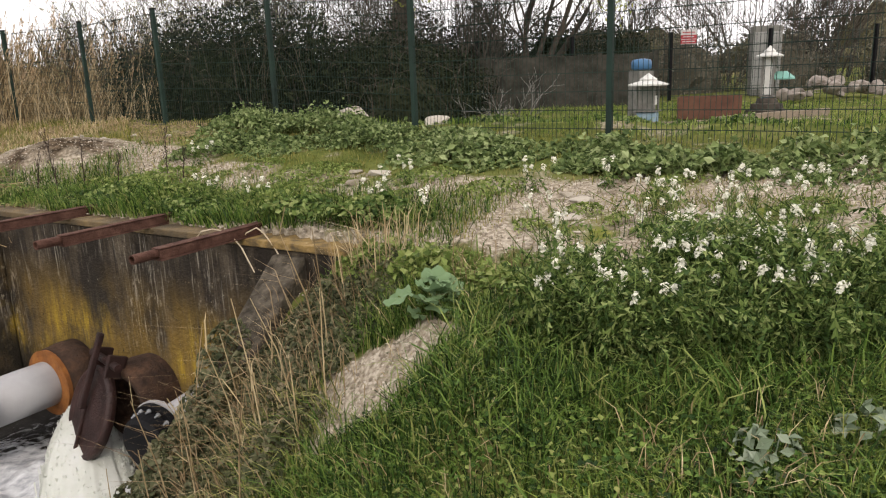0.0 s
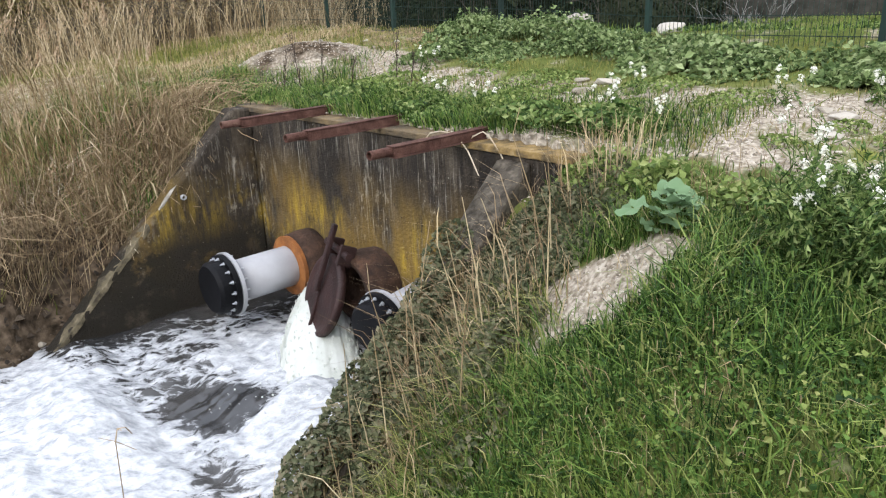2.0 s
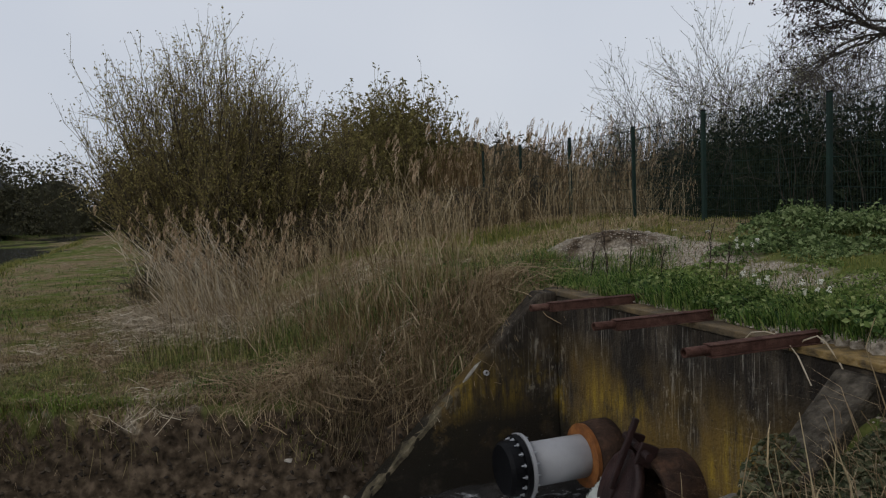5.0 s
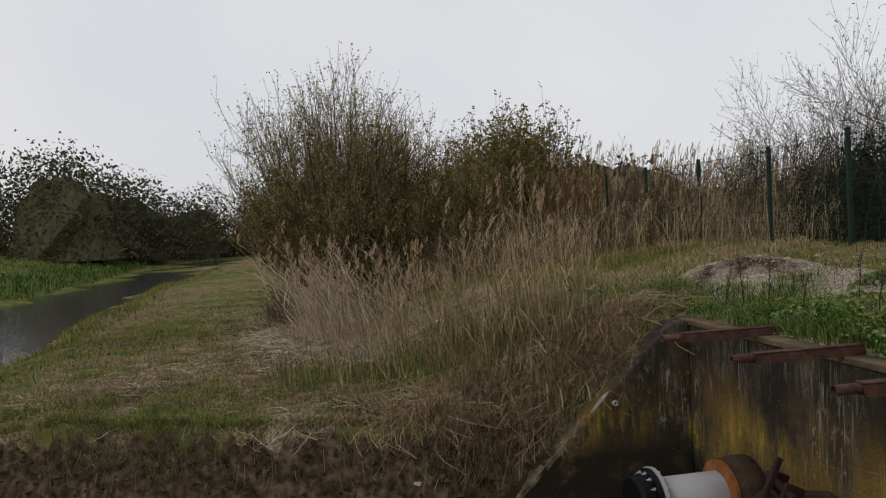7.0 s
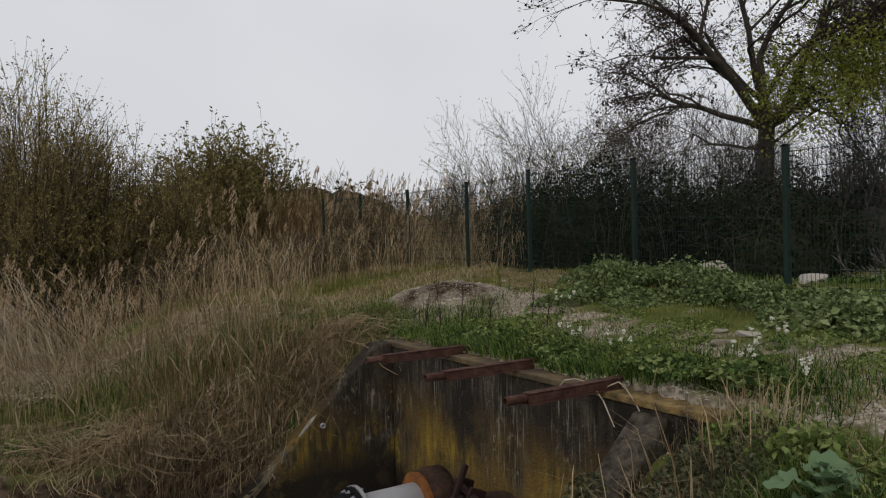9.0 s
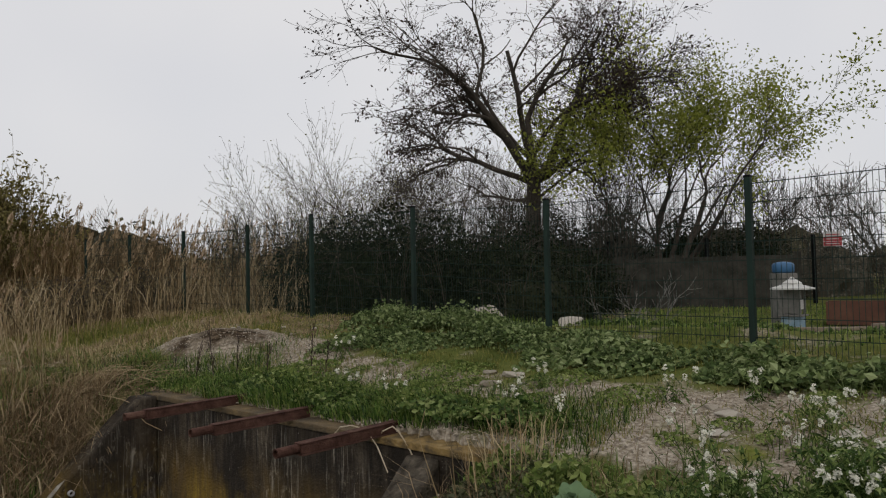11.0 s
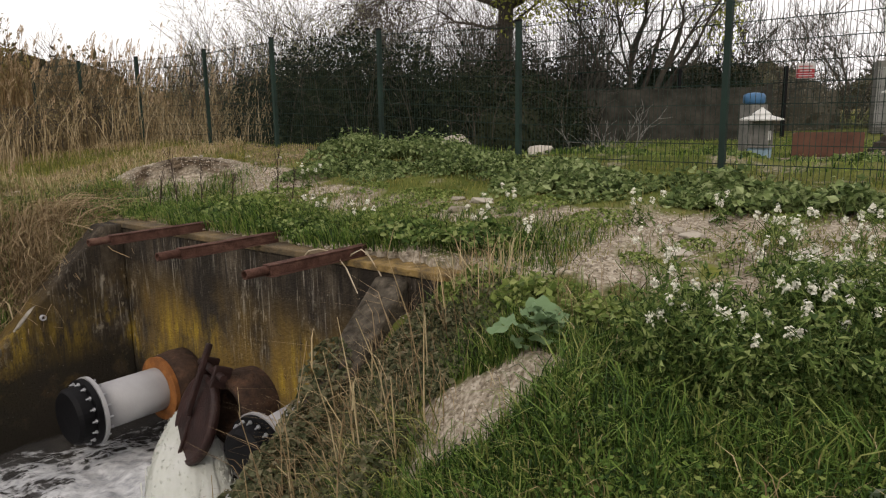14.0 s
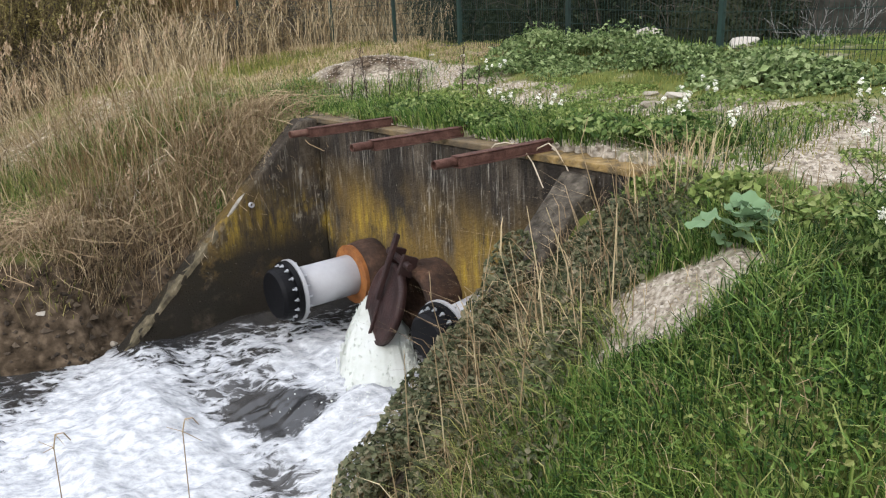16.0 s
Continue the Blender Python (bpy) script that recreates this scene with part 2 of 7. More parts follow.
    if wet > 0:
        # the black soaked strip where the wing meets the head wall
        f, _ = noise_fac(n, l, stretched(2.2, 0.5), 1.0, 0.42, 0.56, 6, 0.65)
        c = mixer(n, l, mul(f, band(-2.3, -2.2, 0.4, 0.6), 0.6), c, (0.02, 0.016, 0.012))
    # specks and pits
    f, _ = noise_fac(n, l, obj, 41.0, 0.685, 0.73, 4, 0.65)
    c = mixer(n, l, mul(f, band(-1.5, -1.2, 0.5, 0.7), 0.8), c, (0.45, 0.42, 0.36))
    f, _ = noise_fac(n, l, obj, 26.0, 0.67, 0.71, 3, 0.5)
    c = mixer(n, l, mul(f, band(-2.2, -2.0, 0.5, 0.7), 0.8), c, (0.015, 0.012, 0.01))
    l.new(c, bs.inputs["Base Color"])
    return m


M_concrete = stained_concrete()
M_concrete_wet = stained_concrete("soaked_black_concrete", 1.2, 0.45)
M_coping = material("mossy_coping", [(0.03, 0.025, 0.017), (0.07, 0.055, 0.036), (0.14, 0.1, 0.052), (0.27, 0.19, 0.085)], 3, 0.95, 0.8, 60)
M_wing_top = material("worn_wing_edge", [(0.02, 0.017, 0.011), (0.055, 0.045, 0.028), (0.12, 0.1, 0.06), (0.22, 0.18, 0.12)], 7, 0.95, 1.0, 45)
M_rough_wing = material("rough_brown_concrete", [(0.012, 0.01, 0.007), (0.035, 0.029, 0.02), (0.08, 0.067, 0.05), (0.15, 0.13, 0.1)], 12, 0.95, 1.0, 30)
M_rust = material("brown_rusted_steel", [(0.025, 0.012, 0.009), (0.055, 0.025, 0.018), (0.09, 0.045, 0.033), (0.13, 0.075, 0.055)], 9, 0.85, 0.6, 70, gloss=0.15)
M_rust_dark = material("dark_rusted_iron", [(0.009, 0.004, 0.0035), (0.022, 0.009, 0.0075), (0.045, 0.019, 0.015)], 4, 0.55, 0.5, 50)
M_rust_orange = material("orange_rust", [(0.09, 0.035, 0.014), (0.24, 0.09, 0.025), (0.36, 0.15, 0.04)], 7, 0.85, 0.6, 60)
M_crust = material("rust_crust", [(0.014, 0.008, 0.006), (0.04, 0.022, 0.014), (0.1, 0.052, 0.03)], 8, 0.9, 1.0, 35)
M_pipe = material("grey_painted_pipe", [(0.27, 0.27, 0.28), (0.34, 0.34, 0.35), (0.39, 0.39, 0.4)], 2, 0.45, 0.1, 50)
M_black = material("black_rubber", [(0.003, 0.003, 0.0035), (0.007, 0.007, 0.008)], 5, 0.5, 0.1, 60, gloss=0.1)
M_bolt = material("galvanised_bolt", [(0.35, 0.36, 0.38), (0.55, 0.56, 0.58)], 20, 0.4, 0, metal=0.7)
M_fence = material("dark_green_paint", [(0.004, 0.012, 0.009), (0.007, 0.022, 0.016), (0.011, 0.034, 0.024)], 3, 0.65, 0.1, 60)
M_pebble = material("warm_gravel", [(0.16, 0.13, 0.1), (0.29, 0.25, 0.2), (0.43, 0.385, 0.32)], 6, 0.9, 0.3, 30, island=0.7)
M_stone = material("pale_stone", [(0.2, 0.17, 0.13), (0.31, 0.275, 0.22), (0.4, 0.365, 0.31)], 6, 0.9, 0.6, 30, island=0.5)
# grey render, with the shade of the trees put into its colour
M_shaded_wall = material("grey_render_with_tree_shade", [(0.008, 0.008, 0.006), (0.024, 0.023, 0.018), (0.045, 0.042, 0.034), (0.07, 0.066, 0.055)], 2.6, 0.95, 0.6, 14)
M_white_paint = material("weathered_white_paint", [(0.38, 0.38, 0.36), (0.6, 0.6, 0.57)], 5, 0.7, 0.2, 40)
M_blue_paint = material("faded_blue_paint", [(0.12, 0.2, 0.25), (0.2, 0.3, 0.36), (0.33, 0.37, 0.38)], 5, 0.7, 0.2, 40)
M_blue = material("bright_blue_plastic", [(0.03, 0.1, 0.2), (0.05, 0.14, 0.27)], 4, 0.4, 0)
M_teal = material("teal_painted_metal", [(0.1, 0.26, 0.22), (0.16, 0.33, 0.28)], 4, 0.6, 0)
M_corten = material("rusty_steel_sheet", [(0.055, 0.026, 0.018), (0.1, 0.046, 0.03), (0.13, 0.065, 0.042)], 3, 0.85, 0.3, 40)
M_wood = material("weathered_timber", [(0.14, 0.11, 0.08), (0.26, 0.21, 0.16)], 6, 0.85, 0.4, 40)
M_grey_timber = material("grey_weathered_board", [(0.09, 0.088, 0.08), (0.2, 0.195, 0.18)], 6, 0.85, 0.3, 40)
M_rubble = material("dusty_rubble", [(0.12, 0.1, 0.085), (0.22, 0.19, 0.165), (0.33, 0.3, 0.27)], 4, 0.95, 0.8, 25)
M_silver = leaf_material("silvery_thistle_leaf", [(0.12, 0.16, 0.1), (0.2, 0.25, 0.17), (0.3, 0.34, 0.26)])
M_sign_white = material("sign_white", [(0.4, 0.4, 0.4), (0.48, 0.48, 0.47)], 2, 0.5, 0)
M_sign_red = material("sign_red", [(0.3, 0.03, 0.04), (0.36, 0.05, 0.06)], 2, 0.5, 0)


# ---- mesh helpers ----
def mesh_of(name, V, F, mat, smooth=False):
    """A mesh from an array of corners and an array of faces with equally many corners."""
    V, F = np.asarray(V, np.float32).reshape(-1, 3), np.asarray(F, np.int32)
    me = bpy.data.meshes.new(name)
    me.vertices.add(len(V))
    me.vertices.foreach_set("co", V.ravel())
    k = F.shape[1]
    me.loops.add(F.size)
    me.loops.foreach_set("vertex_index", F.ravel())
    me.polygons.add(len(F))
    me.polygons.foreach_set("loop_start", np.arange(0, F.size, k, dtype=np.int32))
    me.polygons.foreach_set("use_smooth", np.full(len(F), smooth))
    me.update(calc_edges=True)
    me.materials.append(mat)
    return me


def under(ob, parent):
    if parent is not None:
        ob.parent = parent
    return ob


def part(name, bm, mat, parent=None, label="", smooth=False):
    me = bpy.data.meshes.new(name)
    bm.normal_update()
    bm.to_mesh(me)
    bm.free()
    me.materials.append(mat)
    if smooth:
        for p in me.polygons:
            p.use_smooth = True
    ob = under(new(name, me), parent)
    return tagged(ob, label)


def part_np(name, V, F, mat, parent=None, label="", smooth=False):
    return tagged(under(new(name, mesh_of(name, V, F, mat, smooth)), parent), label)


def thing(name, label, category, group="", kind="", at=(0, 0, 0)):
    ob = new(name)
    ob.location = at
    return tagged(ob, label, category, group, kind)


def box_bm(size, at=(0, 0, 0), bevel=0.0, m=None, bm=None):
    own = bm is None
    bm = bm or bmesh.new()
    r = bmesh.ops.create_cube(bm, size=1.0)
    bmesh.ops.scale(bm, vec=size, verts=r["verts"])
    if bevel > 0:
        ed = list({e for v in r["verts"] for e in v.link_edges})
        r2 = bmesh.ops.bevel(bm, geom=ed, offset=bevel, segments=2, affect="EDGES", profile=0.6)
        vs = list({v for f in r2["faces"] for v in f.verts} | {v for v in r["verts"] if v.is_valid})
    else:
        vs = r["verts"]
    bmesh.ops.translate(bm, vec=at, verts=vs)
    if m is not None:
        bmesh.ops.transform(bm, matrix=m, verts=vs)
    return bm


def lathe_bm(profile, axis_m, sides=24, cap=True):
    """Turns a profile of (distance along the axis, radius) round the z axis of axis_m."""
    bm = bmesh.new()
    rings = []
    for h, r in profile:
        rings.append([bm.verts.new(axis_m @ Vector((r * math.cos(2 * math.pi * i / sides), r * math.sin(2 * math.pi * i / sides), h))) for i in range(sides)])
    for a, b in zip(rings, rings[1:]):
        for i in range(sides):
            bm.faces.new((a[i], a[(i + 1) % sides], b[(i + 1) % sides], b[i]))
    if cap:
        bm.faces.new(rings[0][::-1])
        bm.faces.new(rings[-1])
    bmesh.ops.recalc_face_normals(bm, faces=bm.faces)
    return bm


def tubes(P0, P1, R0, R1, sides=4):
    """Tapered sticks from P0 to P1 as arrays."""
    P0, P1 = np.asarray(P0, float).reshape(-1, 3), np.asarray(P1, float).reshape(-1, 3)
    n = len(P0)
    R0, R1 = np.broadcast_to(R0, n), np.broadcast_to(R1, n)
    d = P1 - P0
    d /= np.linalg.norm(d, axis=1)[:, None] + 1e-9
    ref = np.where(np.abs(d[:, 2:]) > 0.9, np.array([[1.0, 0, 0]]), np.array([[0, 0, 1.0]]))
    a = np.cross(d, ref)
    a /= np.linalg.norm(a, axis=1)[:, None] + 1e-9
    b = np.cross(d, a)
    ang = np.arange(sides) * 2 * np.pi / sides
    ring = a[:, None] * np.cos(ang)[None, :, None] + b[:, None] * np.sin(ang)[None, :, None]
    V = np.concatenate([P0[:, None] + ring * R0[:, None, None], P1[:, None] + ring * R1[:, None, None]], 1)
    i = np.arange(sides)
    q = np.stack([i, (i + 1) % sides, (i + 1) % sides + sides, i + sides], 1)
    F = (np.arange(n) * 2 * sides)[:, None, None] + q[None]
    return V.reshape(-1, 3), F.reshape(-1, 4)


def joined(*pairs):
    V, F, k = [], [], 0
    for v, f in pairs:
        V.append(v)
        F.append(f + k)
        k += len(v)
    return np.concatenate(V), np.concatenate(F)


def blades(P, h, w, lean, bend=0.5, folds=2):
    """Grass blades of one to three stacked quads, arching over along lean and drooping at the tip."""
    P = np.asarray(P, float)
    n = len(P)
    h, w, lean = np.broadcast_to(h, n), np.broadcast_to(w, n), np.asarray(lean, float)
    yaw = rng.uniform(0, 2 * np.pi, n)
    side = np.stack([np.cos(yaw), np.sin(yaw), np.zeros(n)], 1) * (w / 2)[:, None]
    lean3 = np.concatenate([lean, np.zeros((n, 1))], 1)
    rows = []
    foot, tip = (0.0, 0.0, 1.0), (0.36 + 0.72 * bend, 0.95 - 0.3 * bend, 0.1)
    between = {1: [], 2: [(0.24 + 0.17 * bend, 0.57 - 0.03 * bend, 0.85)], 3: [(0.16, 0.38, 0.95), (0.3 + 0.28 * bend, 0.72 - 0.06 * bend, 0.7)]}[folds]
    for out, up, wide in [foot] + between + [tip]:
        c = P + np.array([[0, 0, 1.0]]) * (h * up)[:, None] + lean3 * (h * out)[:, None]
        rows += [c - side * wide, c + side * wide]
    V = np.stack(rows, 1)
    q = np.array([[2 * i, 2 * i + 1, 2 * i + 3, 2 * i + 2] for i in range(folds)])
    F = (np.arange(n) * 2 * (folds + 1))[:, None, None] + q[None]
    return V.reshape(-1, 3), F.reshape(-1, 4)


def lobed_leaves(P, size, normal=None, flat=0.4, droop=0.35):
    """Long leaves with three pairs of pointed lobes and a drooping tip, as rocket and thistles have."""
    P = np.asarray(P, float)
    n = len(P)
    size = np.broadcast_to(size, n)
    nv = rng.normal(size=(n, 3)) * (1 - flat)
    nv += (normal if normal is not None else np.array([[0, 0, 1.0]])) * flat * 1.6
    nv /= np.linalg.norm(nv, axis=1)[:, None] + 1e-9
    t = np.cross(nv, rng.normal(size=(n, 3)))
    t /= np.linalg.norm(t, axis=1)[:, None] + 1e-9
    s = np.cross(nv, t)
    down = np.array([[0, 0, -1.0]])
    V, F = [], []
    k = 0
    for i, (a0, a1, out, fwd) in enumerate(((0.0, 0.26, 0.13, 0.3), (0.3, 0.55, 0.2, 0.62), (0.58, 0.8, 0.15, 0.86), (0.8, 0.92, 0.05, 1.05))):
        for sg in (-1, 1):
            for a, o in ((a0, 0.0), (a0, 0.025), (fwd, out), (a1, 0.0)):
                V.append(P + t * (size * a)[:, None] + s * (sg * size * o)[:, None] + down * (droop * size * a * a)[:, None] + nv * (size * 0.1 * (o > 0.03))[:, None])
            F.append([k, k + 1, k + 2, k + 3])
            k += 4
    V = np.stack(V, 1)
    F = (np.arange(n) * k)[:, None, None] + np.array(F)[None]
    return V.reshape(-1, 3), F.reshape(-1, 4)


def strands(P, length, w, lift, wind=(0.0, 0.0)):
    """Fallen straws: bowed ribbons that lie over each other on the ground, any way round."""
    P = np.asarray(P, float)
    n = len(P)
    length, lift = np.broadcast_to(length, n), np.broadcast_to(lift, n)
    a = rng.uniform(0, 2 * np.pi, n)
    d = np.stack([np.cos(a) + wind[0], np.sin(a) + wind[1], np.zeros(n)], 1)
    d /= np.linalg.norm(d, axis=1)[:, None]
    s = np.stack([-d[:, 1], d[:, 0], rng.normal(0, 0.6, n)], 1) * (np.broadcast_to(w, n) / 2)[:, None]
    bow = np.stack([-d[:, 1], d[:, 0], np.zeros(n)], 1) * (length * rng.normal(0, 0.18, n))[:, None]
    rows = []
    for q in (0.0, 0.33, 0.67, 1.0):
        hump = 4 * q * (1 - q)
        c = P + d * (length * q)[:, None] + bow * hump
        c[:, 2] = np.maximum(ground(c[:, 0], c[:, 1]), P[:, 2] - 0.35 * length * q - 0.02) + 0.005 + lift * (0.35 * hump + 0.65 * q)
        rows += [c - s, c + s]
    V = np.stack(rows, 1)
    q = np.array([[0, 1, 3, 2], [2, 3, 5, 4], [4, 5, 7, 6]])
    return V.reshape(-1, 3), ((np.arange(n) * 8)[:, None, None] + q[None]).reshape(-1, 4)


def leaves(P, size, normal=None, aspect=0.55, flat=0.5):
    """Folded diamond leaves at P that face about upwards and outwards."""
    P = np.asarray(P, float)
    n = len(P)
    size = np.broadcast_to(size, n)
    nv = rng.normal(size=(n, 3)) * (1 - flat)
    nv += (normal if normal is not None else np.array([[0, 0, 1.0]])) * flat * 1.6
    nv /= np.linalg.norm(nv, axis=1)[:, None] + 1e-9
    t = np.cross(nv, rng.normal(size=(n, 3)))
    t /= np.linalg.norm(t, axis=1)[:, None] + 1e-9
    s = np.cross(nv, t)
    L, Wd = (t * size[:, None]), (s * (size * aspect / 2)[:, None])
    lift = nv * (size * 0.12)[:, None]
    V = np.stack([P - L * 0.5, P + Wd + lift, P + L * 0.5 - lift * 0.6, P - Wd + lift], 1)
    F = (np.arange(n) * 4)[:, None] + np.array([[0, 1, 2, 3]])
    return V.reshape(-1, 3), F


def smooth01(x):
    x = np.clip(x, 0, 1)
    return x * x * (3 - 2 * x)


# ---- plan: the outfall wall's own axes. u runs along the wall, b out over the water ----
O2 = np.array([-1.3, 8.37])
UX, BX = np.array([0.594, -0.804]), np.array([-0.804, -0.594])
WATER = -1.8
TOP = 0.45


def at_wall(u, b, z):
    p = O2 + u * UX + b * BX
    return Vector((p[0], p[1], z))


WALL_M = Matrix(((UX[0], BX[0], 0, O2[0]), (UX[1], BX[1], 0, O2[1]), (0, 0, 1, 0), (0, 0, 0, 1)))


def to_ub(x, y):
    dx, dy = x - O2[0], y - O2[1]
    return dx * UX[0] + dy * UX[1], dx * BX[0] + dy * BX[1]


def wobble(x, y, s, seed=0.0):
    """A smooth wavy field, about -1 to 1."""
    return (np.sin(x * s * 1.31 + 2.1 * np.sin(y * s * 0.73 + seed) + seed) + np.sin(y * s * 1.17 + 1.7 * np.sin(x * s * 0.91 + seed * 2) + 1.3 + seed)
            + 0.5 * np.sin((x + y) * s * 2.3 + seed * 3) + 0.5 * np.sin((x - y) * s * 2.9 + 0.7 + seed)) / 3


PATH_LINE = np.array([(-0.5, 9.9), (-0.1, 9.0), (0.9, 6.9), (2.3, 4.75), (4.4, 3.8), (8.0, 2.6), (14.0, 0.5)])


def line_distance(x, y, pts):
    d = np.full(np.shape(x), 1e9)
    for a, b in zip(pts, pts[1:]):
        ab = b - a
        s = np.clip(((x - a[0]) * ab[0] + (y - a[1]) * ab[1]) / (ab @ ab), 0, 1)
        d = np.minimum(d, np.hypot(x - a[0] - s * ab[0], y - a[1] - s * ab[1]))
    return d


STREAM = np.array([(-8.0, -12.0), (-19.0, 5.0), (-29.8, 17.9), (-41.7, 31.4), (-50.0, 42.3), (-86.5, 88.4), (-150.0, 170.0)])


def bank_foot(x, y, b):
    """Where the foot of the left wing and of the earth bank beyond it stands, along u."""
    out = np.clip(b - 2.4, 0, 40)
    return -0.06 - 0.16 * np.clip(b, 0, 2.4) + 0.3 * smooth01(out / 0.4) - 0.33 * out + (0.16 * wobble(x, y, 0.9, 4.0) + 0.1 * wobble(x, y, 2.3, 1.0)) * smooth01((b - 2.3) / 0.8)


def mound(x, y):
    """The spread of the low heap of earth and gravel behind the wall."""
    a, c = (x + 0.88) * 0.81 - (y - 10.75) * 0.59, (x + 0.88) * 0.59 + (y - 10.75) * 0.81
    return np.exp(-(a ** 2 / 1.0 + c ** 2 / 0.5))


def ground(x, y):
    """The height of the land at a place in the plan."""
    x, y = np.asarray(x, float), np.asarray(y, float)
    u, b = to_ub(x, y)
    q = -b
    back = 0.46 + 0.135 * np.clip(q, 0, 4.2) - 0.13 * np.clip(q - 4.5, 0, 3.5) + 0.02 * np.clip(q - 10, 0, 30)
    right = np.maximum(0.46 - 0.125 * np.clip(b, 0, 60), -0.25)
    left_s = smooth01(np.clip(b, -1, 3.4) / 3.4)
    left = 0.46 * (1 - left_s) - 0.62 * left_s
    left = np.where(b < 0, back, left)
    # the land on the far side falls slowly towards the stream
    far_left = np.clip((-u - 5) / 15, 0, 1)
    left = left - 0.75 * smooth01(far_left)
    w_side = smooth01((u - 1.0) / 2.4)
    h = np.where(b > 0, left * (1 - w_side) + right * w_side, left * (1 - w_side) + back * w_side)
    h = h + 0.31 * mound(x, y)
    h = h + 0.06 * np.exp(-((x - 1.12) ** 2 + (y - 3.34) ** 2) / 0.09)
    h = h + 0.05 * wobble(x, y, 0.9) + 0.02 * wobble(x, y, 3.1, 1.0)
    h = h + (0.045 * wobble(x, y, 2.6, 7.0) + 0.028 * wobble(x, y, 6.1, 2.0)) * smooth01((-u - 0.4) / 0.8) * smooth01((22 - np.hypot(x, y)) / 8)
    # outfall channel, with its wings and banks
    wing_top = TOP - 0.97 * np.clip(b - 0.15, 0, 2.2)
    uR = 3.9 + 0.04 * np.clip(b, 0, 2.4) + 0.12 * np.clip(b - 2.4, 0, 40)
    uL = bank_foot(x, y, b)
    tail = smooth01((b - 1.7) / 1.0)
    edge = (wing_top - 0.1) * (1 - tail) + (WATER - 0.12) * tail
    rise_r = edge - 0.22 * smooth01((1.6 - b) / 1.2) + np.clip(u - uR - 0.3, 0, 9) * 0.58
    steep = 0.9 + 2.3 * tail + 0.3 * wobble(x, y, 1.6, 9.0) * tail
    crumble = tail * smooth01((uL - u) / 0.15) * (0.14 * wobble(x, y, 2.3, 2.0) + 0.06 * wobble(x, y, 6.0, 4.0))
    rise_l = edge + np.clip(uL - u - 0.25 * (1 - tail), 0, 9) * steep + crumble
    h = np.where((b > -0.15) & (u >= uR), np.minimum(h, rise_r), h)
    h = np.where((b > -0.15) & (u <= uL), np.minimum(h, rise_l), h)
    h = np.where((b > -0.15) & (u > uL) & (u < uR), WATER - 0.6, h)
    # the far stream
    ds = line_distance(x, y, STREAM)
    wide = 2.6 + np.clip(y - 20, 0, 60) * 0.02 + 0.6 * wobble(x, y, 0.35, 3.0) + 0.4 * wobble(x, y, 1.1, 1.0)
    h = np.where(ds < wide + 5, np.minimum(h, WATER - 0.4 + np.clip(ds - wide, 0, 9) * 0.35), h)
    beyond = np.clip((-(x + 41.7) * 0.775 - (y - 31.4) * 0.63 - 4) / 16, 0, 1)
    return h + 2.2 * smooth01(beyond) * (x < -12)


def on_ground(x, y, lift=0.0):
    return np.stack([x, y, ground(x, y) + lift], 1)


def spaced(lo, hi, fine_lo, fine_hi, step, far):
    a = list(np.arange(fine_lo, fine_hi + step, step))
    s, v = step, fine_hi
    while v < hi:
        s *= far
        v += s
        a.append(v)
    s, v = step, fine_lo
    while v > lo:
        s *= far
        v -= s
        a.insert(0, v)
    return np.array(a)


def sheet(xs, ys, hfun):
    X, Y = np.meshgrid(xs, ys)
    V = np.stack([X, Y, hfun(X, Y)], -1).reshape(-1, 3)
    nx, ny = len(xs), len(ys)
    i = (np.arange(ny - 1)[:, None] * nx + np.arange(nx - 1)[None]).ravel()
    return V, np.stack([i, i + 1, i + nx + 1, i + nx], 1)


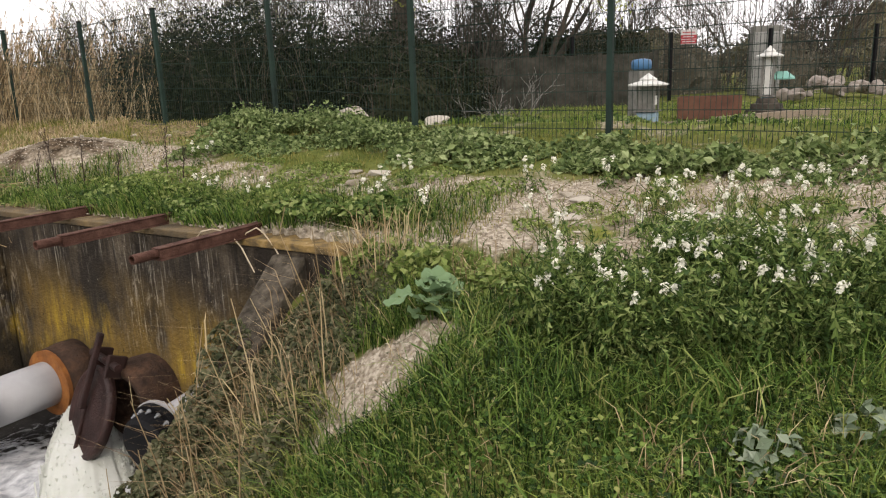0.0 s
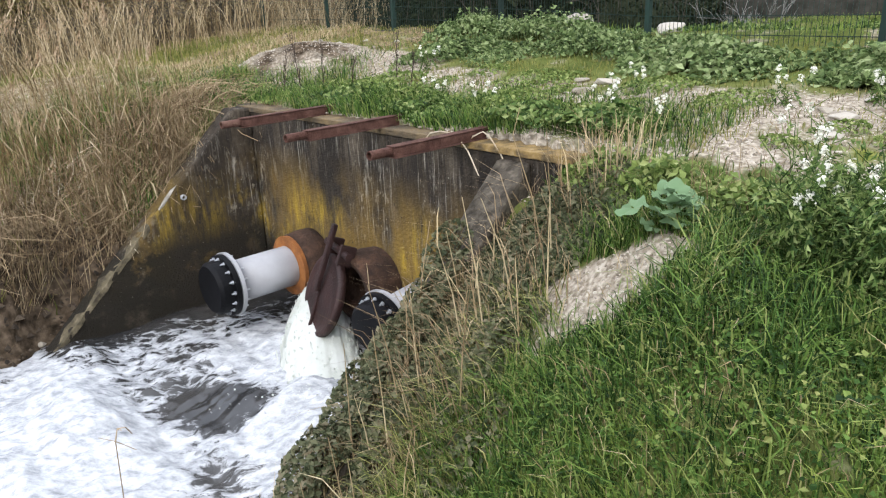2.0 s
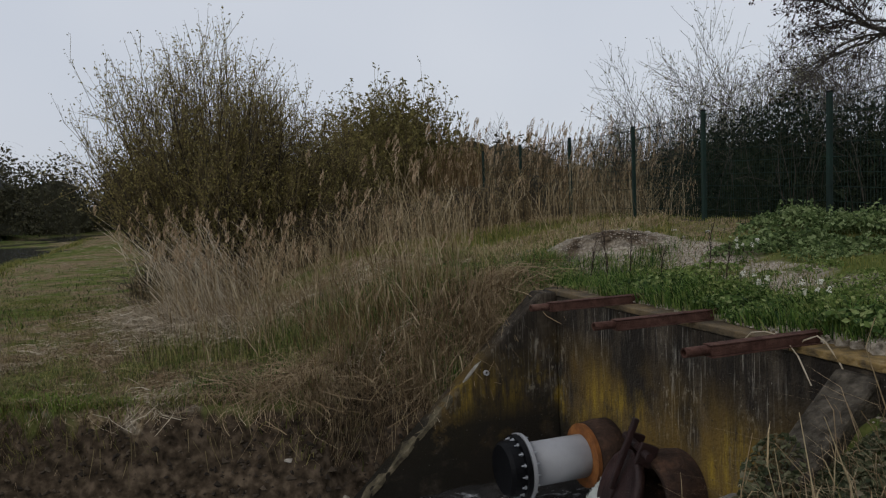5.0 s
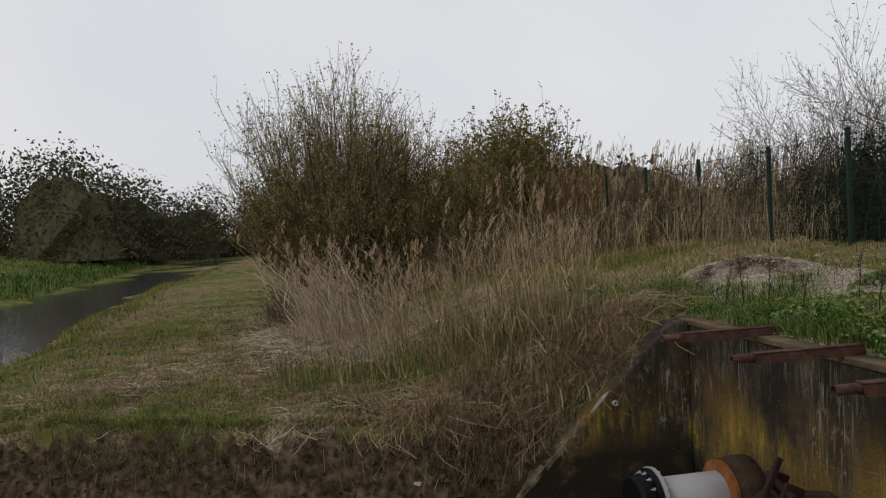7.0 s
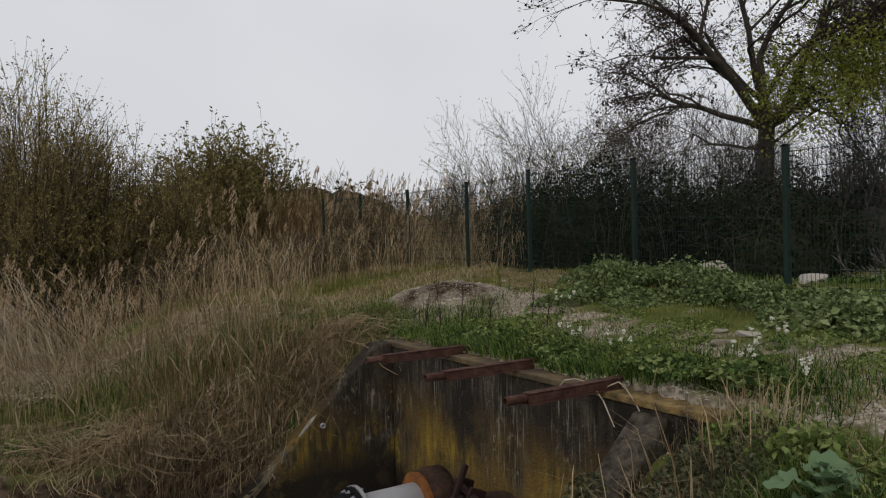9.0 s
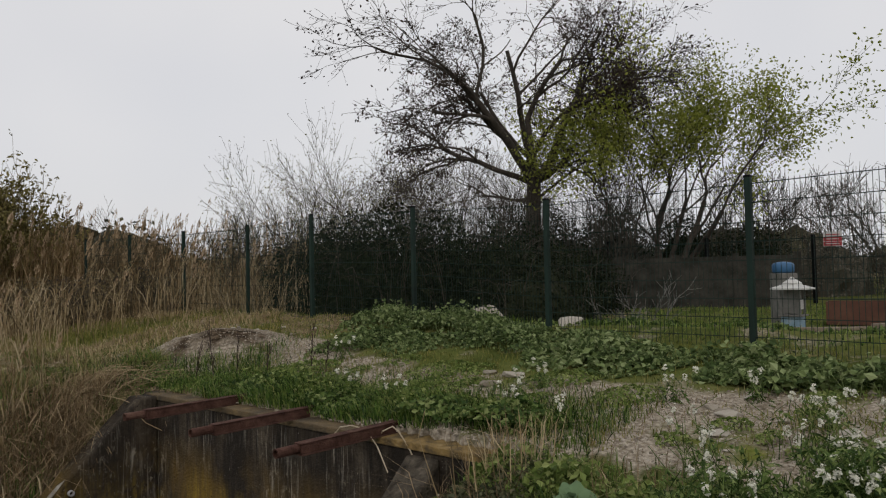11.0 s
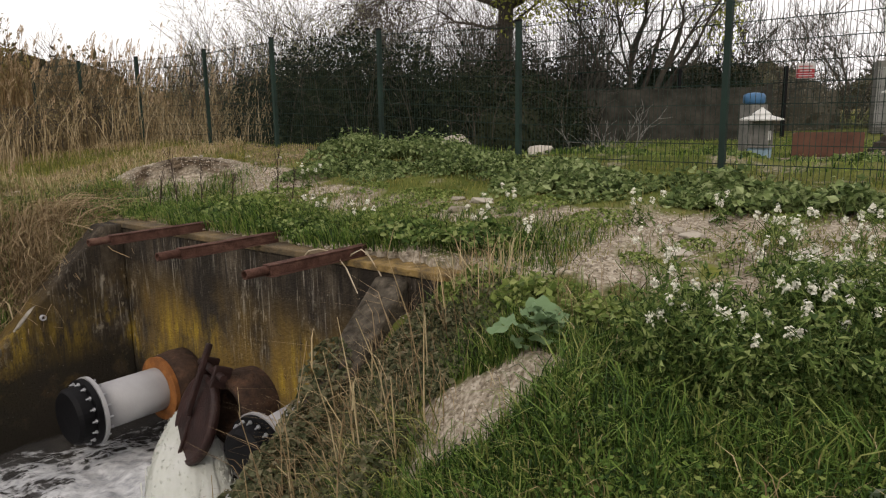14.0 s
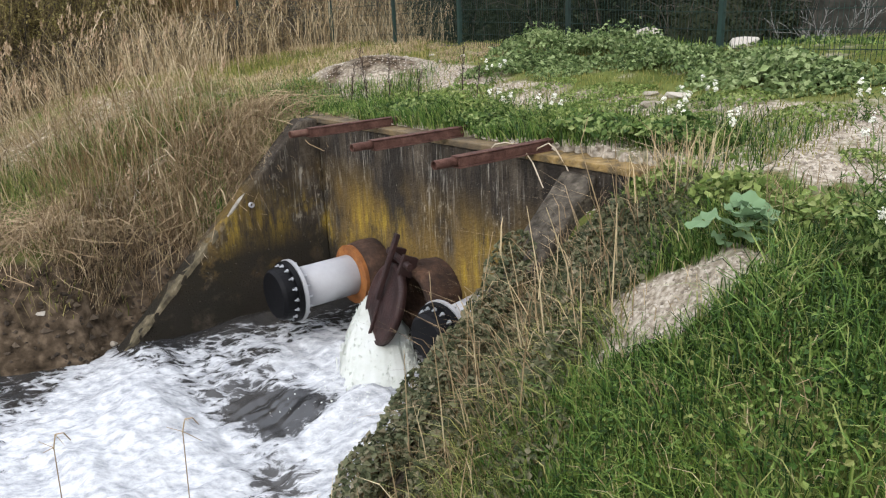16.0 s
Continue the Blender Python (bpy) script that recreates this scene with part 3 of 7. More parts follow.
def ground_material():
    m = material("earth_and_turf", [(0.035, 0.05, 0.014), (0.09, 0.105, 0.03), (0.18, 0.17, 0.07)], 1.4, 1.0, 1.0, 22, gloss=0.0)
    n, l, bs = node_chain(m)
    base = bs.inputs["Base Color"].links[0].from_socket
    co = n.new("ShaderNodeTexCoord")
    out = base

    def layer(name, cols, scale, blot, lo=0.35, hi=0.65):
        nonlocal out
        at = n.new("ShaderNodeAttribute")
        at.attribute_name = name
        t = n.new("ShaderNodeTexNoise")
        t.inputs["Scale"].default_value, t.inputs["Detail"].default_value = scale, 8
        l.new(co.outputs["Object"], t.inputs["Vector"])
        r = n.new("ShaderNodeValToRGB")
        while len(r.color_ramp.elements) < len(cols):
            r.color_ramp.elements.new(0.5)
        for i, c in enumerate(cols):
            r.color_ramp.elements[i].position = 0.3 + 0.4 * i / (len(cols) - 1)
            r.color_ramp.elements[i].color = (*c, 1)
        l.new(t.outputs["Fac"], r.inputs["Fac"])
        f, raw = noise_fac(n, l, co.outputs["Object"], blot, 0.3, 0.7)
        ad = n.new("ShaderNodeMath")
        ad.operation = "ADD"
        l.new(at.outputs["Fac"], ad.inputs[0])
        l.new(f, ad.inputs[1])
        mr = n.new("ShaderNodeMapRange")
        mr.inputs[1].default_value, mr.inputs[2].default_value = 0.75, 1.15
        l.new(ad.outputs[0], mr.inputs[0])
        out = mixer(n, l, mr.outputs[0], out, r.outputs["Color"])

    layer("straw", [(0.045, 0.032, 0.018), (0.165, 0.123, 0.072), (0.34, 0.265, 0.165)], 26, 1.1)
    layer("moss", [(0.07, 0.09, 0.02), (0.14, 0.16, 0.035), (0.2, 0.19, 0.06)], 9, 2.5)
    layer("gravel", [(0.12, 0.095, 0.066), (0.28, 0.24, 0.185), (0.46, 0.41, 0.335)], 26, 1.6)
    layer("mud", [(0.018, 0.014, 0.01), (0.065, 0.048, 0.032), (0.14, 0.105, 0.072)], 9, 1.2)
    l.new(out, bs.inputs["Base Color"])
    return m


SLAB = np.array([(1.4, 3.13), (1.16, 3.3), (0.92, 3.52)])


def zone_gravel(x, y):
    d = line_distance(x, y, PATH_LINE) + 0.34 * wobble(x, y, 2.2, 3.0) + 0.18 * wobble(x, y, 5.2, 1.0)
    g = 0.76 - 0.8 * smooth01((d - 0.5) / 0.8) + 0.3 * wobble(x, y, 3.3, 1.0) + 0.22 * wobble(x, y, 8.0, 5.0)
    g = np.maximum(g, mound(x, y) * (1.15 + 0.3 * wobble(x, y, 4.0, 2.0)))
    g = np.maximum(g, 0.95 * np.exp(-((x - 10.2) ** 2 / 5.0 + (y - 10.5) ** 2 / 0.7)))
    s = line_distance(x, y, SLAB) + 0.06 * wobble(x, y, 7.0) + 0.04 * wobble(x, y, 15.0, 3.0)
    return np.maximum(g, 1.1 * (1 - smooth01((s - 0.11 - 0.16 * np.clip((1.36 - x) / 0.34, 0, 1)) / 0.1)))


def zone_straw(x, y):
    u, b = to_ub(x, y)
    s = np.where((u < 0.4) & (b > -0.2), 0.6, 0.0) + (0.4 * wobble(x, y, 1.1, 2.0) + 0.25 * wobble(x, y, 2.7, 6.0)) * (u < 0.4)
    s = np.where((u < -0.5) & (b <= -0.2), 0.5 + 0.3 * wobble(x, y, 0.8), s)
    s = np.where(u < -6, s + (0.55 * wobble(x, y, 0.45, 2.0) + 0.25 * wobble(x, y, 1.4, 5.0) - 0.1) * smooth01((-u - 6) / 6), s)
    return np.where(-(x + 41.7) * 0.775 - (y - 31.4) * 0.63 > 3, -0.5, s)


def zone_mud(x, y):
    u, b = to_ub(x, y)
    z = ground(x, y)
    return np.where((b > -0.1) & (z < -0.78 + 0.06 * wobble(x, y, 2.0)) & (u < 5) & (u > -1.6 - 0.34 * b) & (x > -14), 1.1, 0.62 * mound(x, y))


def zone_moss(x, y):
    return 0.9 * np.exp(-((x - 3.6) ** 2 / 2.2 + (y - 3.3) ** 2 / 0.6))


xs = spaced(-700, 700, -9.0, 6.0, 0.08, 1.16)
ys = spaced(-300, 900, 0.6, 12.6, 0.08, 1.16)
gv, gf = sheet(xs, ys, ground)
ground_me = mesh_of("ground", gv, gf, ground_material(), True)
for zname, zfun in (("gravel", zone_gravel), ("straw", zone_straw), ("mud", zone_mud), ("moss", zone_moss)):
    at = ground_me.attributes.new(zname, "FLOAT", "POINT")
    at.data.foreach_set("value", zfun(gv[:, 0], gv[:, 1]).astype(np.float32))
tagged(new("ground", ground_me), "uneven ground of turf, gravel path and muddy banks", "ground", kind="structure")


# ---- water ----
def water_height(x, y):
    u, b = to_ub(x, y)
    near = np.exp(-((u - 1.9) ** 2 / 4 + (b - 1.8) ** 2 / 5))
    z = WATER + 0.03 * wobble(x, y, 3.0) * smooth01((13 - np.hypot(x + 2, y - 6)) / 7) + near * (0.05 * wobble(x, y, 4.5, 2.0) + 0.035 * wobble(x, y, 9.0, 5.0) + 0.02 * wobble(x, y, 19.0, 1.0))
    # the standing wave that leaves the left wing, and the splash ring under the jet
    ridge = np.exp(-((b - 2.3 - 0.25 * (u - 0.2)) ** 2) / 0.12) * smooth01((2.6 - u) / 1.5) * smooth01((u + 0.6) / 0.6)
    ring = np.exp(-((u - 1.85) ** 2 / 0.3 + (b - 0.75) ** 2 / 0.16)) + 1.2 * np.exp(-((u - 2.75) ** 2 + (b - 1.25) ** 2) / 0.2)
    boil = 1.5 * np.exp(-((u - 2.0) ** 2 / 1.2 + (b - 3.0) ** 2 / 0.5))
    lump = np.clip(zone_foam(x, y) * 2.2, 0, 1)
    z = z + lump * (0.016 * wobble(x, y, 11.0, 2.5) * wobble(x, y, 5.0, 1.0) + 0.008 * wobble(x, y, 23.0, 4.0) + 0.009 * wobble(x, y, 43.0, 6.0))
    surge = 0.14 * smooth01((2.3 - b) / 1.2) * smooth01((u + 0.5) / 0.6)
    return z + surge + 0.13 * ridge + 0.1 * ring + 0.1 * boil * (0.6 + 0.5 * wobble(x, y, 5.0, 7.0))


def zone_foam(x, y):
    u, b = to_ub(x, y)
    f = 0.36 * np.exp(-((u - 1.6) ** 2 / 8 + (b - 2.6) ** 2 / 12))
    f += 0.34 * np.exp(-((u - 2.5) ** 2 / 1.6 + (b - 3.4) ** 2 / 1.4))
    f += 0.5 * np.exp(-((u - 1.9) ** 2 / 0.4 + (b - 0.8) ** 2 / 0.2)) + 0.55 * np.exp(-((u - 3.0) ** 2 / 0.35 + (b - 1.45) ** 2 / 0.3))
    f += 0.3 * np.exp(-((b - 2.75 - 0.25 * u) ** 2) / 0.2) * (u < 2.4)
    f -= 0.1 * np.exp(-((u - 0.2) ** 2 / 1.3 + (b - 4.4) ** 2 / 1.6))
    pu, pb = (u - 2.2) * 0.87 - (b - 1.62) * 0.49, (u - 2.2) * 0.49 + (b - 1.62) * 0.87
    f -= 0.5 * np.exp(-(pu ** 2 / 0.3 + pb ** 2 / 0.06)) + 0.24 * np.exp(-((u - 2.85) ** 2 / 0.08 + (b - 2.2) ** 2 / 0.06))
    f += 0.3 * np.exp(-((u - 2.1) ** 2 / 0.9 + (b - 2.85) ** 2 / 0.3)) - 0.14 * np.exp(-((u - 1.9) ** 2 / 0.3 + (b - 1.9) ** 2 / 0.08))
    f += 0.12 * np.exp(-((u - 1.5) ** 2 / 0.6 + (b - 0.9) ** 2 / 0.6))
    f -= 0.1 * np.exp(-((u - 0.4) ** 2 / 0.4 + (b - 1.0) ** 2 / 0.6))
    f -= 0.13 * smooth01((0.15 - 0.25 * (b - 2.4) - u) / 0.7)
    f += 0.2 * np.exp(-((u - 0.1) ** 2 / 1.6 + (b - 4.2) ** 2 / 1.6))
    return f + 0.1 * wobble(x, y, 2.5, 3.0) + 0.08 * wobble(x, y, 1.2, 8.0)


def water_material():
    m = bpy.data.materials.new("foaming_water")
    m.use_nodes = True
    n, l, bs = node_chain(m)
    co = n.new("ShaderNodeTexCoord")
    mp = n.new("ShaderNodeMapping")
    mp.inputs["Rotation"].default_value = (0, 0, radians(-36))
    mp.inputs["Scale"].default_value = (1.0, 1.9, 1.0)
    l.new(co.outputs["Object"], mp.inputs["Vector"])
    at = n.new("ShaderNodeAttribute")
    at.attribute_name = "foam"
    wp = n.new("ShaderNodeTexNoise")
    wp.inputs["Scale"].default_value, wp.inputs["Detail"].default_value, wp.inputs["Roughness"].default_value, wp.inputs["Distortion"].default_value = 3.4, 12, 0.76, 1.1
    l.new(mp.outputs[0], wp.inputs["Vector"])
    # a lacy web of bubbles over the broad noise
    vo = n.new("ShaderNodeTexVoronoi")
    vo.feature = "DISTANCE_TO_EDGE"
    vo.inputs["Scale"].default_value = 5.0
    warp = n.new("ShaderNodeMix")
    warp.data_type = "RGBA"
    warp.blend_type = "ADD"
    warp.inputs[0].default_value = 0.35
    l.new(mp.outputs[0], warp.inputs[6])
    l.new(wp.outputs["Color"], warp.inputs[7])
    l.new(warp.outputs[2], vo.inputs["Vector"])
    lace = n.new("ShaderNodeMapRange")
    lace.inputs[1].default_value, lace.inputs[2].default_value = 0.0, 0.3
    lace.inputs[3].default_value, lace.inputs[4].default_value = 0.1, -0.05
    l.new(vo.outputs["Distance"], lace.inputs[0])
    web = n.new("ShaderNodeMath")
    web.operation = "ADD"
    l.new(wp.outputs["Fac"], web.inputs[0])
    l.new(lace.outputs[0], web.inputs[1])
    ad = n.new("ShaderNodeMath")
    ad.operation = "ADD"
    l.new(at.outputs["Fac"], ad.inputs[0])
    l.new(web.outputs[0], ad.inputs[1])
    mr = n.new("ShaderNodeMapRange")
    mr.interpolation_type = "SMOOTHSTEP"
    mr.inputs[1].default_value, mr.inputs[2].default_value = 0.78, 0.95
    l.new(ad.outputs[0], mr.inputs[0])
    murk, _ = noise_fac(n, l, co.outputs["Object"], 0.8, 0.3, 0.7)
    dark = mixer(n, l, murk, (0.02, 0.021, 0.023), (0.045, 0.042, 0.038))
    froth, _ = noise_fac(n, l, mp.outputs[0], 7.0, 0.35, 0.65, 9, 0.7)
    white = mixer(n, l, froth, (0.22, 0.23, 0.245), (0.58, 0.59, 0.6))
    l.new(mixer(n, l, mr.outputs[0], dark, white), bs.inputs["Base Color"])
    ro = n.new("ShaderNodeMapRange")
    ro.inputs[3].default_value, ro.inputs[4].default_value = 0.12, 0.75
    l.new(mr.outputs[0], ro.inputs[0])
    l.new(ro.outputs[0], bs.inputs["Roughness"])
    bp = n.new("ShaderNodeBump")
    bp.inputs["Distance"].default_value = 0.03
    chop = n.new("ShaderNodeMapRange")
    chop.inputs[1].default_value, chop.inputs[2].default_value = -0.1, 0.35
    chop.inputs[3].default_value, chop.inputs[4].default_value = 0.03, 0.5
    l.new(at.outputs["Fac"], chop.inputs[0])
    l.new(chop.outputs[0], bp.inputs["Strength"])
    l.new(wp.outputs["Fac"], bp.inputs["Height"])
    l.new(bp.outputs["Normal"], bs.inputs["Normal"])
    return m


M_water = water_material()
wv, wf = sheet(spaced(-260, 1.2, -6.0, 1.2, 0.03, 1.2), spaced(-30, 300, 2.6, 8.4, 0.03, 1.2), water_height)
water_me = mesh_of("water", wv, wf, M_water, True)
at = water_me.attributes.new("foam", "FLOAT", "POINT")
at.data.foreach_set("value", zone_foam(wv[:, 0], wv[:, 1]).astype(np.float32))
tagged(new("water", water_me), "churning grey water with white foam", "water", kind="structure")


# ---- outfall: head wall and wings ----
def prism(name, quads, mat, parent=None, label="", bevel=0.02):
    """A solid from a lower and an upper outline."""
    bm = bmesh.new()
    lo, hi = [[bm.verts.new(p) for p in ring] for ring in quads]
    k = len(lo)
    bm.faces.new(lo[::-1])
    bm.faces.new(hi)
    for i in range(k):
        bm.faces.new((lo[i], lo[(i + 1) % k], hi[(i + 1) % k], hi[i]))
    bmesh.ops.recalc_face_normals(bm, faces=bm.faces)
    bmesh.ops.bevel(bm, geom=list(bm.edges), offset=bevel, segments=2, affect="EDGES", profile=0.5)
    bmesh.ops.triangulate(bm, faces=[f for f in bm.faces if len(f.verts) > 4])
    return part(name, bm, mat, parent, label)


def ring(corners, z):
    return [at_wall(u, b, z if not callable(z) else z(u, b)) for u, b in corners]


outfall = thing("outfall_wall", "stained concrete head wall with two sloping wing walls", "wall", kind="structure")
c = [(-0.3, -0.34), (-0.3, 0.0), (4.47, 0.0), (4.47, -0.34)]
prism("head_wall", (ring(c, -2.4), ring(c, TOP - 0.045)), M_concrete, outfall)
for u0, u1, mat, what in ((-0.32, 3.4, M_coping, "mossy brown concrete coping"), (3.404, 4.49, M_ochre, "ochre lichen on the coping")):
    c = [(u0, -0.36), (u0, 0.015), (u1, 0.015), (u1, -0.36)]
    prism("coping", (ring(c, TOP - 0.045), ring(c, TOP + 0.01)), mat, outfall, what, 0.008)


def wing(u0, du, thick, name, start=0.2, t0=TOP, mat=None):
    """A wing wall that leaves the head wall at u0, spreads by du per metre and slopes down to the water."""
    bm = bmesh.new()
    s = 1 if thick > 0 else -1
    prof = [(0.002, t0), (start, t0), (2.56, -1.86), (2.56, -2.5), (0.002, -2.5)]
    inner = [bm.verts.new(at_wall(u0 + du * b, b, z)) for b, z in prof]
    outer = [bm.verts.new(at_wall(u0 + du * b + thick, b, z)) for b, z in prof]
    bm.faces.new(inner)
    bm.faces.new(outer[::-1])
    for i in range(5):
        j = (i + 1) % 5
        bm.faces.new((inner[i], inner[j], outer[j], outer[i]))
    bmesh.ops.recalc_face_normals(bm, faces=bm.faces)
    bmesh.ops.bevel(bm, geom=list(bm.edges), offset=0.025, segments=2, affect="EDGES", profile=0.5)
    return part(name, bm, mat or M_concrete, outfall)


wing(0.0, -0.06, -0.27, "wing_wall", mat=M_concrete_wet)
bm = bmesh.new()
rows_ = []
for i in range(22):
    b0 = 1.3 + i * 0.06
    z0, w0 = TOP - 0.979 * (b0 - 0.2) - 0.004, 0.012 * math.sin(i * 2.3) + 0.01 * math.sin(i * 5.1)
    worn = 0.1 + 0.07 * math.sin(i * 0.9) + 0.03 * math.sin(i * 3.7)
    rows_.append([bm.verts.new(at_wall(-0.06 * b0 + du, b0, z0 + dz)) for du, dz in ((0.008 + w0, -0.06), (0.004 + w0, 0.004), (-worn, 0.01 + w0 * 0.5), (-worn - 0.02, -0.05))])
for p, q in zip(rows_, rows_[1:]):
    for k in range(3):
        bm.faces.new((p[k], q[k], q[k + 1], p[k + 1]))
bmesh.ops.recalc_face_normals(bm, faces=bm.faces)
part("sloping_coping", bm, M_wing_top, outfall, "pale worn sloping edge of the wing wall")
for i, (b0, L) in enumerate(((1.05, 0.17),)):
    r_ = random.Random(40 + i)
    bm = bmesh.new()
    for _ in range(18):
        d = Vector((r_.gauss(0, 1), r_.gauss(0, 1), r_.gauss(0, 1))).normalized()
        bm.verts.new((d.x * 0.035, d.y * L, d.z * 0.022))
    bmesh.ops.convex_hull(bm, input=bm.verts)
    bmesh.ops.delete(bm, geom=[v for v in bm.verts if not v.link_faces], context="VERTS")
    bmesh.ops.transform(bm, matrix=WALL_M @ Matrix.Translation((-0.06 * b0 - 0.03, b0, TOP - 0.97 * (b0 - 0.2) - 0.005)) @ Matrix.Rotation(radians(-44), 4, "X"), verts=bm.verts)
    part("broken_edge", bm, M_chip, outfall, "pale broken concrete edge")
wing(3.8, 0.04, 0.32, "wing_wall", 0.03, TOP - 0.08, M_rough_wing)


# ---- pipes ----
def axis(u, b, z, droop=0.0, yaw=0.0):
    """Axes whose z runs out of the wall, over the water."""
    d = (Matrix.Rotation(radians(yaw), 3, "Z") @ Vector((BX[0], BX[1], -droop))).normalized()
    return Matrix.Translation(at_wall(u, b, z)) @ d.to_track_quat("Z", "Y").to_matrix().to_4x4()


def capped_pipe(u, z, length, label, droop=0.0, r=0.215, collar=True, yaw=0.0):
    """A grey pipe with an orange collar at the wall, a bolted flange and a black end."""
    p = thing("pipe", label, "pipe", "outfall pipes")
    m = axis(u, 0.0, z, droop, yaw)
    part("barrel", lathe_bm([(0.0, r), (length, r)], m, 32), M_pipe, p, "light grey painted steel", True)
    if collar:
        part("stub", lathe_bm([(0.01, r + 0.12), (0.12, r + 0.125), (0.28, r + 0.105), (0.29, r + 0.02)], m, 32), M_crust, p, "crusted rusty wall sleeve", True)
        part("collar", lathe_bm([(0.29, r + 0.015), (0.29, r + 0.1), (0.335, r + 0.105), (0.34, r + 0.02)], m, 32), M_rust_orange, p, "orange rusted ring")
    part("flange", lathe_bm([(length - 0.05, r - 0.01), (length - 0.05, r + 0.105), (length - 0.012, r + 0.11), (length - 0.01, r - 0.01)], m, 40), M_pipe, p)
    part("backing_ring", lathe_bm([(length - 0.005, r - 0.01), (length - 0.005, r + 0.1), (length + 0.045, r + 0.098), (length + 0.05, r - 0.01)], m, 40), M_black, p, "black backing ring")
    part("end_cap", lathe_bm([(length + 0.05, r + 0.055), (length + 0.15, r + 0.05), (length + 0.185, r + 0.02), (length + 0.19, 0.02)], m, 36), M_black, p, "black rubber end cap", False)
    for i in range(16):
        a = 2 * math.pi * i / 16
        q = m @ Matrix.Translation((math.cos(a) * (r + 0.062), math.sin(a) * (r + 0.062), length))
        part("bolt", lathe_bm([(-0.1, 0.009), (-0.062, 0.009), (-0.062, 0.018), (-0.05, 0.018), (-0.05, 0.009), (0.048, 0.009), (0.048, 0.019), (0.064, 0.019), (0.064, 0.009), (0.09, 0.008)], q, 6), M_bolt, p)
    return p


capped_pipe(1.05, -1.08, 1.04, "light grey capped pipe with bolted flange and black end")
capped_pipe(2.9, -1.0, 0.58, "pale grey capped pipe half hidden by dry reeds", 0.07, 0.17, False, 6.5)
weep = thing("weep_pipe", "short pale drain stub in the wing wall", "pipe")
part("ring", lathe_bm([(0.0, 0.03), (0.035, 0.03), (0.035, 0.018), (0.0, 0.018)], Matrix.Translation(at_wall(-0.054, 0.9, -0.4)) @ Vector((UX[0], UX[1], 0)).to_track_quat("Z", "Y").to_matrix().to_4x4(), 14, False), M_pipe, weep, "", True)
mouth = thing("sleeve_pipe", "open crusted rusty sleeve pouring water", "pipe", "outfall pipes")
m = axis(2.2, 0.0, -1.03)
part("stub", lathe_bm([(0.0, 0.33), (0.12, 0.345), (0.3, 0.33), (0.36, 0.31), (0.36, 0.25), (0.0, 0.25)], m, 32, False), M_crust, mouth, "", True)


# ---- rusty flap gate, pushed open by the jet ----
gate = thing("flap_gate", "dark rusted iron flap gate hanging open with lever", "valve")
hinge = at_wall(2.05, 0.36, -0.66)
swing = radians(22)
turn = Matrix.Rotation(radians(-15), 3, "Z")
down = (turn @ Vector((BX[0], BX[1], 0)) * math.sin(swing) + Vector((0, 0, -math.cos(swing)))).normalized()
uax = turn @ Vector((UX[0], UX[1], 0))
face = uax.cross(down).normalized()
GM = Matrix(((uax.x, down.x, face.x, hinge.x), (uax.y, down.y, face.y, hinge.y), (uax.z, down.z, face.z, hinge.z), (0, 0, 0, 1)))
gm = GM @ Matrix.Translation((0, 0.46, 0))
part("disc", lathe_bm([(0.04, 0.02), (0.045, 0.37), (0.03, 0.4), (-0.02, 0.405), (-0.04, 0.39), (-0.045, 0.36), (-0.03, 0.345), (-0.04, 0.25), (-0.052, 0.12), (-0.056, 0.01)], gm, 40), M_rust_dark, gate, "", True)
part("lever_arm", box_bm((0.06, 0.66, 0.05), (0.0, 0.1, -0.095), 0.012, GM), M_rust_dark, gate)
part("rib", box_bm((0.03, 0.4, 0.03), (0.0, 0.6, -0.06), 0.01, GM), M_rust_dark, gate)
part("hinge_bar", lathe_bm([(-0.3, 0.035), (0.3, 0.035)], Matrix.Translation(hinge) @ uax.to_track_quat("Z", "Y").to_matrix().to_4x4(), 12), M_rust_dark, gate)
for s in (-1, 1):
    part("lug", box_bm((0.05, 0.2, 0.16), (0.16 * s, 0.02, 0.03), 0.012, GM), M_rust_dark, gate)


